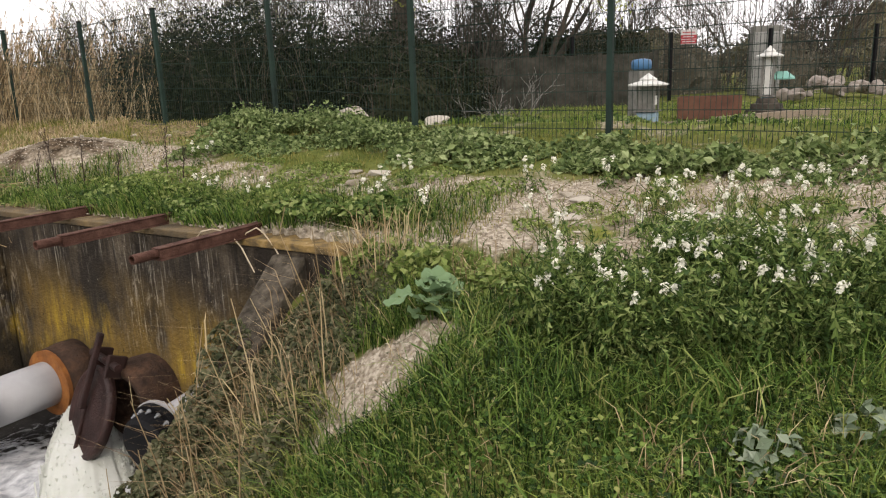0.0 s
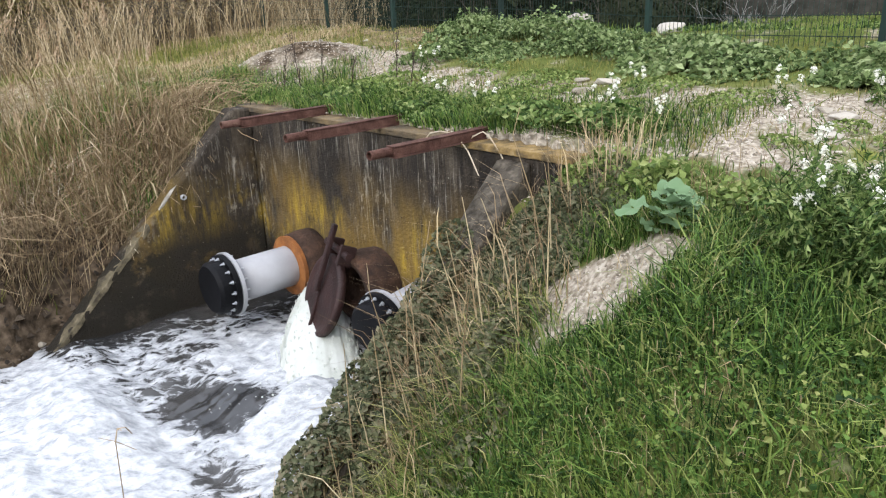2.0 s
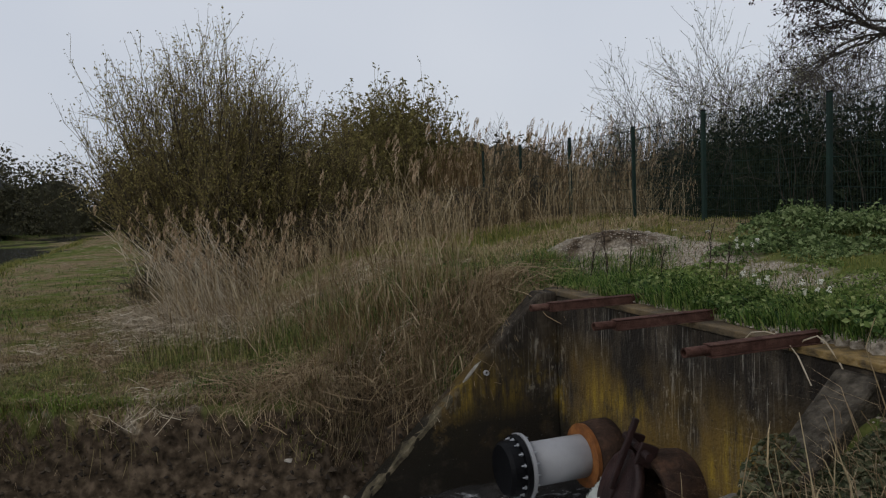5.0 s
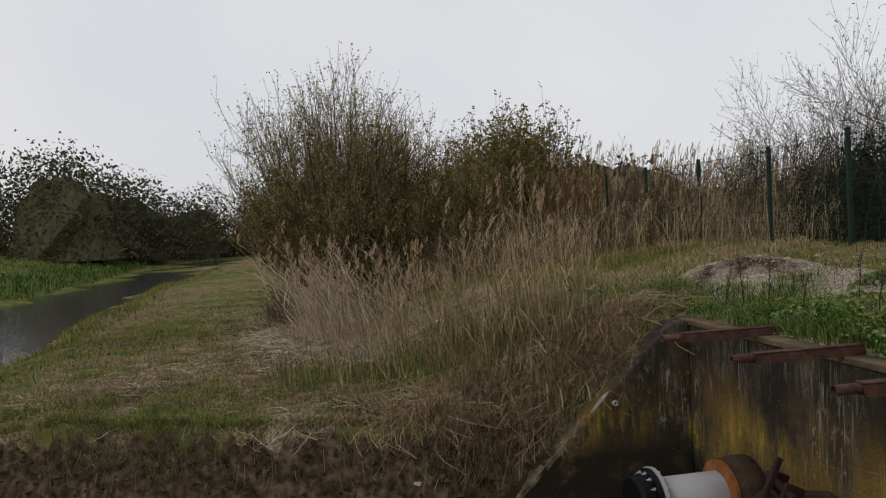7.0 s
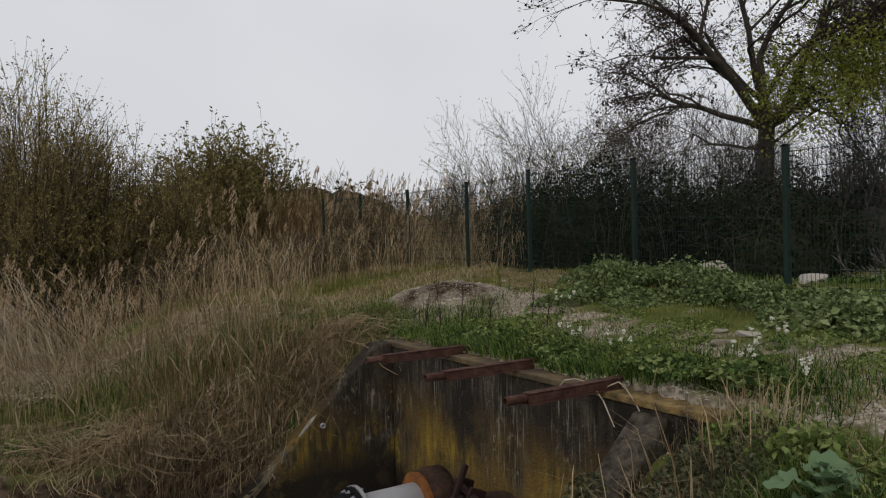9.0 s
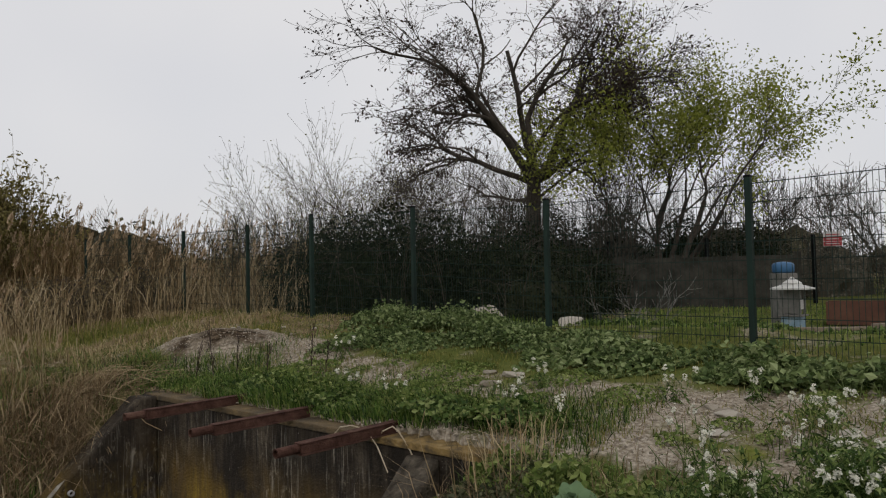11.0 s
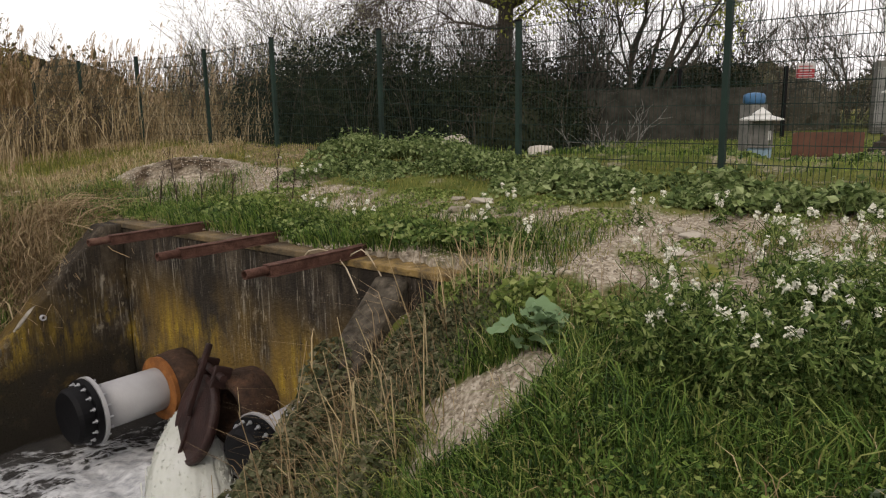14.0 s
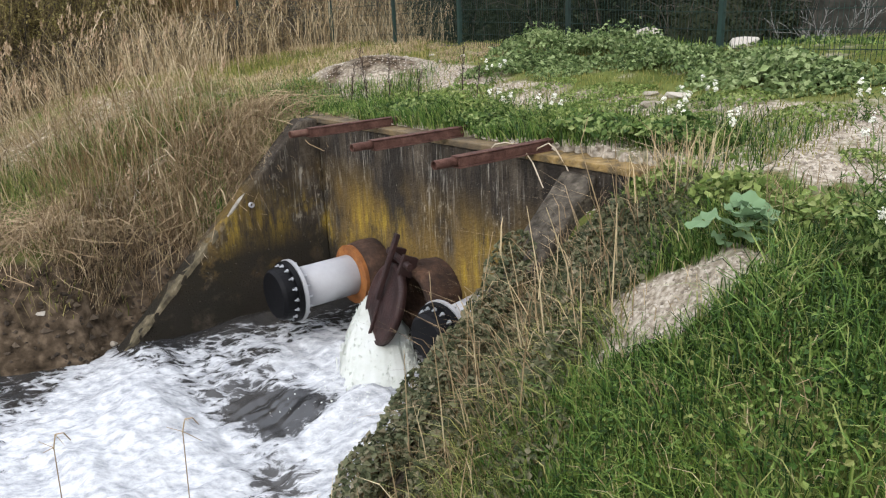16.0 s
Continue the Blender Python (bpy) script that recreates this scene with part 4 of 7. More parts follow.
# ---- jet ----
def jet():
    """The fan of white water below the flap, in ragged strands."""
    def fall(s):
        """The middle of the fall, its height and its half widths."""
        return 1.55 + 1.1 * s * s, 0.02 + 0.95 * s ** 0.95, -1.08 - 0.74 * s ** 1.4, 0.12 + 0.32 * s, 0.1 + 0.32 * s
    nu, nv = 96, 60
    r = np.random.default_rng(3)
    ph = r.uniform(0, 6.28, 8)
    V = []
    for j in range(nv):
        s = j / (nv - 1)
        cu, cb, cz, ru, rb = fall(s)
        for i in range(nu):
            a = 2 * math.pi * i / nu
            k = 1 + (0.15 + 0.4 * s) * (0.06 * math.sin(11 * a + ph[0] + 2 * s) + 0.05 * math.sin(23 * a + ph[1] - 4 * s) + 0.04 * math.sin(41 * a + ph[2] + 7 * s) + 0.03 * math.sin(30 * s + 5 * a))
            V.append(at_wall(cu + ru * k * math.cos(a), cb + rb * k * math.sin(a), cz))
    F = [(j * nu + i, j * nu + (i + 1) % nu, (j + 1) * nu + (i + 1) % nu, (j + 1) * nu + i) for j in range(nv - 1) for i in range(nu)]
    m = material("white_water", [(0.5, 0.52, 0.46), (0.6, 0.62, 0.57), (0.66, 0.67, 0.65)], 4, 0.6, 0.15, 9, through_light=0.25)
    ob = tagged(new("water_jet", mesh_of("water_jet", np.array(V), np.array(F), m, True)), "white jet of water falling from the sleeve", "water", kind="structure")
    # ragged strands and drops along the edges of the fall
    n = 3200
    s, a = r.uniform(0.2, 1, n), r.uniform(0, 6.28, n)
    k = r.normal(1.0, 0.07, n)
    cu, cb, cz, ru, rb = fall(s)
    P = np.array([at_wall(cu[i] + ru[i] * k[i] * math.cos(a[i]), cb[i] + rb[i] * k[i] * math.sin(a[i]), cz[i]) for i in range(n)])
    ln = np.stack([np.full(n, 0.1), np.full(n, -0.35)], 1) + r.normal(0, 0.15, (n, 2))
    tagged(part_np("strands", *blades(P, -r.uniform(0.05, 0.2, n), r.uniform(0.006, 0.02, n), -ln, 0.4), m, ob), kind="stuff")
    # drops thrown up where the jet lands
    n = 1400
    a, rr = r.uniform(0, 6.28, n), np.abs(r.normal(0, 0.45, n))
    P = np.array([at_wall(2.65 + math.cos(t) * q * 0.9, 1.2 + math.sin(t) * q * 0.7, WATER + 0.05 + h) for t, q, h in zip(a, rr, r.exponential(0.07, n))])
    sp = part_np("spray", *leaves(P, r.uniform(0.008, 0.028, n), None, 0.9, 0.2), m, ob)
    tagged(sp, kind="stuff")
    return ob


jet()


# ---- beams lying across the wall ----
def beam(u):
    ob = thing("steel_beam", "brown rusted steel beam lying across the wall top", "beam", "beams across the wall")
    q = WALL_M @ Matrix.Translation((u, 0.2, TOP + 0.056))
    part("tube", lathe_bm([(-0.35, 0.0), (-0.35, 0.034), (0.75, 0.034), (0.75, 0.026), (0.6, 0.026)], q @ Matrix.Rotation(radians(-90), 4, "X"), 14, False), M_rust, ob)
    part("web", box_bm((0.008, 1.22, 0.062), (0.045, -0.04, -0.004), 0.003, q), M_rust, ob)
    part("top_flange", box_bm((0.085, 1.22, 0.008), (0.01, -0.04, 0.036), 0.003, q), M_rust, ob)
    part("bottom_flange", box_bm((0.1, 1.22, 0.008), (0.015, -0.04, -0.041), 0.003, q), M_rust, ob)
    return ob


for u in (1.23, 2.35, 3.46):
    beam(u)


def caught_straw(u, b, z, reach, seed):
    """A long bleached straw that hangs over a beam."""
    r = random.Random(seed)
    t = thing("caught_straw", "long bleached straw caught on a steel beam", "straw", "caught straws")
    pts = [at_wall(u + reach * (s - 0.4), b + r.uniform(-0.02, 0.02), z + 0.1 - 0.9 * (s - 0.42) ** 2 + r.uniform(-0.01, 0.01)) for s in (0, 0.2, 0.4, 0.6, 0.8, 1.0)]
    part_np("stem", *tubes([p.to_tuple() for p in pts[:-1]], [p.to_tuple() for p in pts[1:]], 0.006, 0.004, 5), M_bleached, t)


caught_straw(1.3, -0.3, TOP, 0.34, 1)
caught_straw(1.42, -0.34, TOP, 0.26, 2)
caught_straw(3.3, 0.12, TOP, 0.7, 3)
caught_straw(3.62, 0.0, TOP, 0.5, 4)


# ---- mesh fence ----
FA, FD = np.array([4.53, 6.17]), np.array([-1.285, 2.215])
FD = FD / np.linalg.norm(FD) * 2.5
FTOP = {-2: 2.6, -1: 2.58, 0: 2.58, 1: 2.58, 2: 2.7, 3: 2.77, 4: 2.76, 5: 2.77, 6: 2.82, 7: 2.84}
FPOST = {1: (3.23, 8.31), 2: (1.94, 10.45), 3: (0.53, 12.51), 4: (-0.64, 14.72), 5: (-2.11, 16.74), 6: (-3.62, 18.74), 7: (-5.1, 20.75)}


def fence():
    f = thing("mesh_fence", "dark green welded wire mesh fence on steel posts", "fence")
    ks = sorted(FTOP)
    pts = {k: np.array(FPOST[k]) if k in FPOST else FA + FD * k for k in ks}
    for k in ks:
        x, y = pts[k]
        d = pts[min(k + 1, ks[-1])] - pts[max(k - 1, ks[0])]
        d = d / np.linalg.norm(d)
        g = float(ground(x, y))
        q = Matrix(((d[0], -d[1], 0, x), (d[1], d[0], 0, y), (0, 0, 1, 0), (0, 0, 0, 1)))
        h = FTOP[k] + 0.03 - g + 0.3
        post = part("post", box_bm((0.06, 0.06, h), (0, 0, g - 0.3 + h / 2), 0.006, q), M_fence, f)
        part("post_cap", box_bm((0.068, 0.068, 0.025), (0, 0, FTOP[k] + 0.035), 0.006, q), M_black, post)
    for a, b in zip(ks, ks[1:]):
        pa, pb = pts[a], pts[b]
        d = (pb - pa) / np.linalg.norm(pb - pa)
        ts = np.linspace(0.015, 0.985, 49)
        x, y = pa[0] + (pb[0] - pa[0]) * ts, pa[1] + (pb[1] - pa[1]) * ts
        zt = FTOP[a] + (FTOP[b] - FTOP[a]) * ts - 0.01
        lo = np.stack([x, y, zt - 1.73], 1)
        hi = np.stack([x, y, zt], 1)
        v = tubes(lo, hi, 0.0034, 0.0034, 3)
        L0, L1 = [], []
        for i in range(10):
            z = 0.03 + i * 0.188
            for off in ((-0.006, 0.006)):
                o = np.array([-d[1], d[0]]) * off
                L0.append((*(pa + o), FTOP[a] - 0.01 - z))
                L1.append((*(pb + o), FTOP[b] - 0.01 - z))
        hz = tubes(L0, L1, 0.0042, 0.0042, 3)
        tagged(part_np("wire_panel", *joined(v, hz), M_fence, f), kind="stuff")
    return f


fence()


# ---- vegetation helpers ----
def scatter(n, x0, x1, y0, y1, keep):
    """n places in a rectangle of the plan, kept with the chance that keep gives."""
    xs_, ys_ = [], []
    got = 0
    for _ in range(60):
        x, y = rng.uniform(x0, x1, n), rng.uniform(y0, y1, n)
        k = rng.uniform(0, 1, n) < keep(x, y)
        xs_.append(x[k])
        ys_.append(y[k])
        got += k.sum()
        if got >= n:
            break
    return np.concatenate(xs_)[:n], np.concatenate(ys_)[:n]


def leaning(n, amount, wind=(0.0, 0.0)):
    a = rng.uniform(0, 2 * np.pi, n)
    r = np.minimum(np.abs(rng.normal(0, amount, n)), 1.1)
    return np.stack([np.cos(a) * r + wind[0], np.sin(a) * r + wind[1]], 1)


def stuff(name, V, F, mat, label, category):
    return tagged(new(name, mesh_of(name, V, F, mat)), label, category, kind="stuff")


def clumped(keep, size=4.5, seed=0.0, base=0.12):
    """keep, gathered into tussocks with bare gaps between them."""
    return lambda x, y: keep(x, y) * np.clip(base + 1.7 * wobble(x, y, size, seed) + 0.5 * wobble(x, y, size * 2.3, seed + 1), 0, 1)


def grass_patch(name, n, box, keep, h, w, mat, label, lean=0.35, bend=0.5, wind=(0, 0), scarp=False, folds=2):
    x, y = scatter(n, *box, keep)
    hh = rng.uniform(h[0], h[1], len(x)) * (1 + 0.35 * wobble(x, y, 2.7, 1.0))
    u, b = to_ub(x, y)
    z = ground(x, y)
    earth = (u < 0.2) & (b > 1.2) & (z < -0.74 + 0.05 * wobble(x, y, 3.0)) & (x > -13)
    ok = (z > WATER + 0.05) & (~earth | scarp) & (mound(x, y) < 0.34 + 0.12 * wobble(x, y, 3.0, 1.0))
    x, y, hh = x[ok], y[ok], hh[ok]
    return stuff(name, *blades(on_ground(x, y, -0.01), hh, rng.uniform(w[0], w[1], len(x)), leaning(len(x), lean, wind), bend, folds), mat, label, "grass")


def ellipse_keep(cx, cy, rx, ry, turn=0.0):
    c, s = math.cos(radians(turn)), math.sin(radians(turn))

    def keep(x, y):
        dx, dy = x - cx, y - cy
        a, b = (dx * c + dy * s) / rx, (-dx * s + dy * c) / ry
        return np.clip(1.4 - (a * a + b * b) * 1.4, 0, 1)
    return keep


def branching(base, aim, length, radius, depth, kids, spread, rise, seed, shrink=0.68, steps=4, kink=0.16, first=0.35, chance=0.62):
    """The sticks of a branching plant, as lists of starts, ends and radii, and its twig tips."""
    r = random.Random(seed)
    A, B, RA, RB, tips = [], [], [], [], []

    def go(p, d, L, rad, lev):
        k = steps if lev > 0 else 2
        step = L / k
        for i in range(k):
            jit = Vector((r.gauss(0, kink), r.gauss(0, kink), r.gauss(0, kink) + rise * 0.12))
            d = (d + jit).normalized()
            q = p + d * step
            r1 = rad * (1 - 0.5 / k)
            A.append(p.to_tuple()), B.append(q.to_tuple()), RA.append(rad), RB.append(r1)
            p, rad = q, r1
            if lev > 0 and (i + 1) / steps > first:
                for _ in range(kids if i < steps - 1 else kids + 1):
                    if r.random() < chance:
                        side = Vector((r.gauss(0, 1), r.gauss(0, 1), r.gauss(0, 0.6))).normalized()
                        nd = (d + side * spread).normalized()
                        go(p, nd, L * shrink * r.uniform(0.7, 1.15), rad * 0.62, lev - 1)
            elif lev == 0:
                tips.append(p.to_tuple())
        return
    go(Vector(base), Vector(aim).normalized(), length, radius, depth)
    return np.array(A), np.array(B), np.array(RA), np.array(RB), np.array(tips)


def merge_sticks(parts_):
    return [np.concatenate([p[i] for p in parts_]) for i in range(5)]


def woody(name, sticks, label, category, leaf_mat=None, leaf_size=(0.05, 0.1), per_tip=2, jitter=0.15, group="", thick=1.0, twig_mat=None, min_r=0.004, flat=0.2):
    """A tree or shrub as a thing: trunk, twigs and, where it has any, a crown of leaves."""
    t = thing(name, label, category, group)
    for k, one in enumerate(sticks):
        fat = one[2] > 0.03
        if fat.any():
            part_np("trunk" if k == 0 else "limb", *tubes(one[0][fat], one[1][fat], one[2][fat] * thick, one[3][fat] * thick, 7), M_bark, t, "", True)
    A, B, RA, RB, tips = merge_sticks(sticks)
    big = RA > 0.03
    sm = ~big
    if sm.any():
        tagged(part_np("twig_mass", *tubes(A[sm], B[sm], np.maximum(RA[sm], min_r), np.maximum(RB[sm], min_r * 0.7), 3), twig_mat or M_twig, t), kind="stuff")
    if leaf_mat is not None and len(tips):
        P = np.repeat(tips, max(1, int(per_tip)), 0)
        if per_tip < 1:
            P = P[rng.uniform(0, 1, len(P)) < per_tip]
        P = P + rng.normal(0, jitter, P.shape)
        tagged(part_np("crown", *leaves(P, rng.uniform(leaf_size[0], leaf_size[1], len(P)), flat=flat), leaf_mat, t), kind="stuff")
    return t


def base_at(x, y, sink=0.1):
    return (x, y, float(ground(x, y)) - sink)


# ---- trees ----
def big_tree():
    z0 = float(ground(7.5, 20.6))
    sets = []
    A = [(7.55, 20.6, z0 - 0.2), (7.5, 20.6, z0 + 1.4), (7.45, 20.6, z0 + 2.7)]
    B = A[1:] + [(7.5, 20.6, 4.6)]
    sets.append((np.array(A), np.array(B), np.array([0.3, 0.25, 0.23]), np.array([0.25, 0.23, 0.22]), np.zeros((0, 3))))
    c = (7.5, 20.6, 4.45)
    lead = [c, (7.44, 20.62, 5.2)]
    sets[0] = tuple(np.concatenate([o, q]) for o, q in zip(sets[0], (np.array(lead[:-1]), np.array(lead[1:]), np.array([0.21]), np.array([0.17]), np.zeros((0, 3)))))
    limbs = [(0, (-0.42, 0.1, 1.0), 3.9, 0.15, 11), (0, (0.45, -0.12, 1.0), 3.9, 0.15, 14), (0, (-1.0, 0.15, 0.62), 3.0, 0.1, 12), (0, (0.95, 0.1, 0.6), 2.9, 0.09, 13), (1, (0.05, 0.25, 1.0), 3.4, 0.11, 15), (1, (-0.2, -0.3, 1.0), 3.3, 0.1, 16), (1, (0.8, -0.2, 0.9), 2.6, 0.08, 17), (1, (-0.75, 0.2, 0.9), 2.6, 0.08, 18)]
    for i, d, L, r, s in limbs:
        sets.append(branching(lead[i], d, L, r, 4, 2, 0.8, -0.25, s, 0.62, 5, 0.15, 0.3, 0.6))
    low = [((-1, 0.1, 0.25), 2.0, 0.05, 21), ((0.9, -0.1, 0.3), 1.8, 0.05, 22), ((-0.7, -0.4, 0.1), 1.6, 0.04, 23)]
    for d, L, r, s in low:
        sets.append(branching((7.5, 20.6, 3.9), d, L, r, 3, 2, 0.8, -0.4, s, 0.65))
    return woody("bare_tree", sets, "tall forked tree with bare limbs and dark clinging leaves", "tree", M_dead_leaf, (0.07, 0.14), 0.7, 0.1, min_r=0.006)


big_tree()


def spring_tree():
    x, y = 11.3, 20.0
    b = base_at(x, y)
    sets = []
    for d, L, r, s in (((0.3, -0.2, 1), 3.6, 0.12, 31), ((0.05, 0.1, 1), 3.4, 0.1, 32), ((0.6, -0.3, 1), 3.5, 0.11, 33), ((-0.22, 0.1, 1), 3.0, 0.08, 34), ((0.45, 0.25, 1), 3.3, 0.09, 35), ((0.18, -0.3, 1), 3.7, 0.09, 36), ((0.85, 0.1, 1), 2.8, 0.08, 37)):
        sets.append(branching(b, d, L, r, 4, 2, 0.55, 0.3, s, 0.66, 5, 0.12, 0.4, 0.5))
    # leaves out mostly on the sunny upper twigs and the drooping outer ones
    for i, one in enumerate(sets):
        tp = one[4]
        keep = rng.uniform(0, 1, len(tp)) < np.clip((tp[:, 2] - 2.2) / 2.6 + 0.35 * wobble(tp[:, 0], tp[:, 2], 1.7, 3.0), 0.04, 1)
        sets[i] = (*one[:4], tp[keep])
    return woody("spring_tree", sets, "many-stemmed tree with fresh yellow-green spring leaves", "tree", M_spring, (0.07, 0.14), 12, 0.26, min_r=0.006)


spring_tree()


def shrub(name, x, y, height, spread, n, seed, label, leaf_mat, leaf_size, per_tip, jitter, depth=3, rise=0.25, kids=2, category="shrub", twig=None, min_r=0.006, radius=0.05, steps=4, group=""):
    r = random.Random(seed)
    sets = []
    for i in range(n):
        a = 2 * math.pi * i / n + r.uniform(-0.3, 0.3)
        o = r.uniform(0.05, 0.35) * spread
        px, py = x + math.cos(a) * o, y + math.sin(a) * o
        lean_ = r.uniform(0.15, 0.75) * spread / height * 2.0
        d = (math.cos(a) * lean_, math.sin(a) * lean_, 1)
        sets.append(branching(base_at(px, py), d, height * r.uniform(0.42, 0.58), radius, depth, kids, 0.6, rise, seed * 31 + i, 0.62, steps, 0.15, 0.2))
    return woody(name, sets, label, category, leaf_mat, leaf_size, per_tip, jitter, group, twig_mat=twig, min_r=min_r)


def core(blobs, mat, parent, scale=0.86):
    """The shaded inner mass of a thicket."""
    out = []
    for x, y, rx, ry, h in blobs:
        nu, nv = 22, 9
        th, ph = np.meshgrid(np.linspace(0, 2 * np.pi, nu, endpoint=False), np.linspace(0, np.pi / 2, nv))
        d = np.stack([np.cos(th) * np.cos(ph), np.sin(th) * np.cos(ph), np.sin(ph)], -1).reshape(-1, 3)
        k = scale * (1 + 0.14 * wobble(d[:, 0] * 3 + x, d[:, 2] * 3 + y, 2.0) + 0.05 * rng.normal(size=len(d)))
        V = d * k[:, None] * np.array([[rx, ry, h]]) + np.array([[x, y, float(ground(x, y)) - 0.15]])
        i = (np.arange(nv - 1)[:, None] * nu + np.arange(nu)[None])
        j = (np.arange(nv - 1)[:, None] * nu + (np.arange(nu) + 1)[None] % nu)
        out.append((V, np.stack([i.ravel(), j.ravel(), j.ravel() + nu, i.ravel() + nu], 1)))
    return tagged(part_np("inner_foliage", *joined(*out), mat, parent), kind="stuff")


def domed_shrub(name, x, y, rx, ry, height, n, seed, label, leaf_mat, leaf_size, per_twig, twig, upright=0.35, ragged=0.16, side=9, finest=0.004, low=0.6, heart=0.0):
    """A dense shrub of many rising shoots that fan out from its foot to a rounded, ragged outline."""
    r = np.random.default_rng(seed)
    t = thing(name, label, "shrub")
    g = float(ground(x, y)) - 0.1
    az, el = r.uniform(0, 2 * np.pi, n), np.arcsin(r.uniform(-low, 1, n))
    k = (1 + ragged * r.normal(size=n)) * r.uniform(0.3, 1.0, n) ** 0.45 * (1 + 0.13 * np.sin(3 * az + seed) * np.cos(el) + 0.08 * np.sin(7 * az + 5 * el + seed))
    end = np.stack([np.cos(az) * np.cos(el) * rx * k, np.sin(az) * np.cos(el) * ry * k, height * (0.44 + 0.56 * np.sin(el) * k)], 1)
    foot = np.stack([np.cos(az) * rx * r.uniform(0, 0.22, n), np.sin(az) * ry * r.uniform(0, 0.22, n), np.zeros(n)], 1)
    C = foot * 0.45 + end * 0.55
    C[:, 2] -= 0.05 * height * np.cos(el)
    o = np.array([[x, y, g]])

    def along(s):
        s = s[..., None]
        return foot[:, None] * (1 - s) ** 2 + 2 * C[:, None] * s * (1 - s) + end[:, None] * s * s
    m = 7
    S = np.broadcast_to(np.linspace(0, 1, m + 1), (n, m + 1))
    Q = along(S)
    Q[:, 1:-1] += r.normal(0, 0.05, (n, m - 1, 3))
    rad = np.linspace(0.034, 0.005, m + 1)
    main = tubes((Q[:, :-1] + o).reshape(-1, 3), (Q[:, 1:] + o).reshape(-1, 3), np.tile(rad[:-1], n), np.tile(rad[1:], n), 4)
    tagged(part_np("stem_mass", *main, M_bark, t), kind="stuff")
    s = r.uniform(0.3, 1.0, (n, side))
    A = along(s).reshape(-1, 3)
    fwd = np.repeat(end - C, side, 0)
    fwd /= np.linalg.norm(fwd, axis=1)[:, None] + 1e-9
    D = fwd * 0.9 + r.normal(0, 0.5, A.shape) + np.array([[0, 0, upright * 0.6]])
    D /= np.linalg.norm(D, axis=1)[:, None]
    L = r.uniform(0.3, 1.0, len(A)) * (height / 7) ** 0.5
    B = A + D * L[:, None]
    E = B + (D * 0.8 + r.normal(0, 0.2, A.shape) + np.array([[0, 0, upright * 0.6]])) * (L * 0.6)[:, None]
    q = 2
    f = r.uniform(0.25, 1.0, (len(A), q, 1))
    A2 = (A[:, None] + (B - A)[:, None] * f).reshape(-1, 3)
    D2 = np.repeat(D, q, 0) * 0.8 + r.normal(0, 0.42, A2.shape) + np.array([[0, 0, upright]])
    B2 = A2 + D2 * (np.repeat(L, q) * r.uniform(0.2, 0.6, len(A2)))[:, None]
    tw = joined(tubes(A + o, B + o, finest * 1.8, finest * 1.2, 3), tubes(B + o, E + o, finest * 1.2, finest * 0.7, 3), tubes(A2 + o, B2 + o, finest, finest * 0.6, 3))
    tagged(part_np("twig_mass", *tw, twig, t), kind="stuff")
    tips = np.concatenate([B2, E, B])
    if per_twig < 1:
        tips = tips[r.uniform(0, 1, len(tips)) < per_twig]
    else:
        tips = np.repeat(tips, int(per_twig), 0)
    tips = tips + r.normal(0, 0.06, tips.shape) + o
    tagged(part_np("crown", *leaves(tips, r.uniform(leaf_size[0], leaf_size[1], len(tips)), None, 0.45, 0.1), leaf_mat, t), kind="stuff")
    if heart > 0:
        core([(x, y, rx, ry, height)], leaf_mat, t, heart)
    return t


domed_shrub("willow_shrub", -12.4, 17.8, 3.2, 2.8, 7.4, 340, 41, "big twiggy shrub with thin bare outer branches", M_bush_leaf, (0.055, 0.105), 2, M_twig_olive, 0.3, 0.06, 13, 0.005, 0.12)
domed_shrub("willow_shrub", -10.8, 18.9, 2.6, 2.0, 5.4, 200, 42, "dense olive-brown shrub behind the reeds", M_bush_leaf, (0.055, 0.105), 2, M_twig_olive, 0.3, 0.06, 12, 0.005, 0.2)
domed_shrub("willow_shrub", -9.9, 20.8, 2.0, 1.8, 4.2, 120, 43, "low olive-brown shrub behind the reeds", M_bush_leaf, (0.055, 0.105), 2, M_twig_olive, 0.3, 0.06, 11, 0.005, 0.3)
domed_shrub("round_shrub", -9.2, 24.0, 3.0, 2.4, 5.0, 340, 44, "rounded dull green shrub with upright shoots", M_round_leaf, (0.08, 0.19), 3, M_twig_olive, 0.7, 0.03, 12, 0.0055, 0.6, 0.8)
for i, (x, y, h, s) in enumerate(((-6.2, 27.3, 4.2, 1.0), (-2.7, 29.7, 4.3, 1.0), (-4.4, 29.0, 3.6, 0.8))):
    shrub("sapling", x, y, h, s, 4, 50 + i, "thin bare sapling standing behind the reeds", None, (0.05, 0.1), 1, 0.1, 3, 0.7, group="saplings", radius=0.035)
for i, (x, y, h, s) in enumerate(((0.5, 21.3, 5.0, 1.1), (1.6, 21.0, 4.3, 0.9), (2.9, 20.7, 5.3, 1.2), (-0.8, 22.2, 3.9, 1.0), (4.0, 20.4, 4.9, 1.1))):
    shrub("budding_sapling", x, y, h, s, 5, 60 + i, "thin sapling with pale opening buds", M_bud, (0.04, 0.08), 1, 0.05, 3, 0.6, group="saplings", radius=0.03, min_r=0.0045, twig=M_twig_grey)
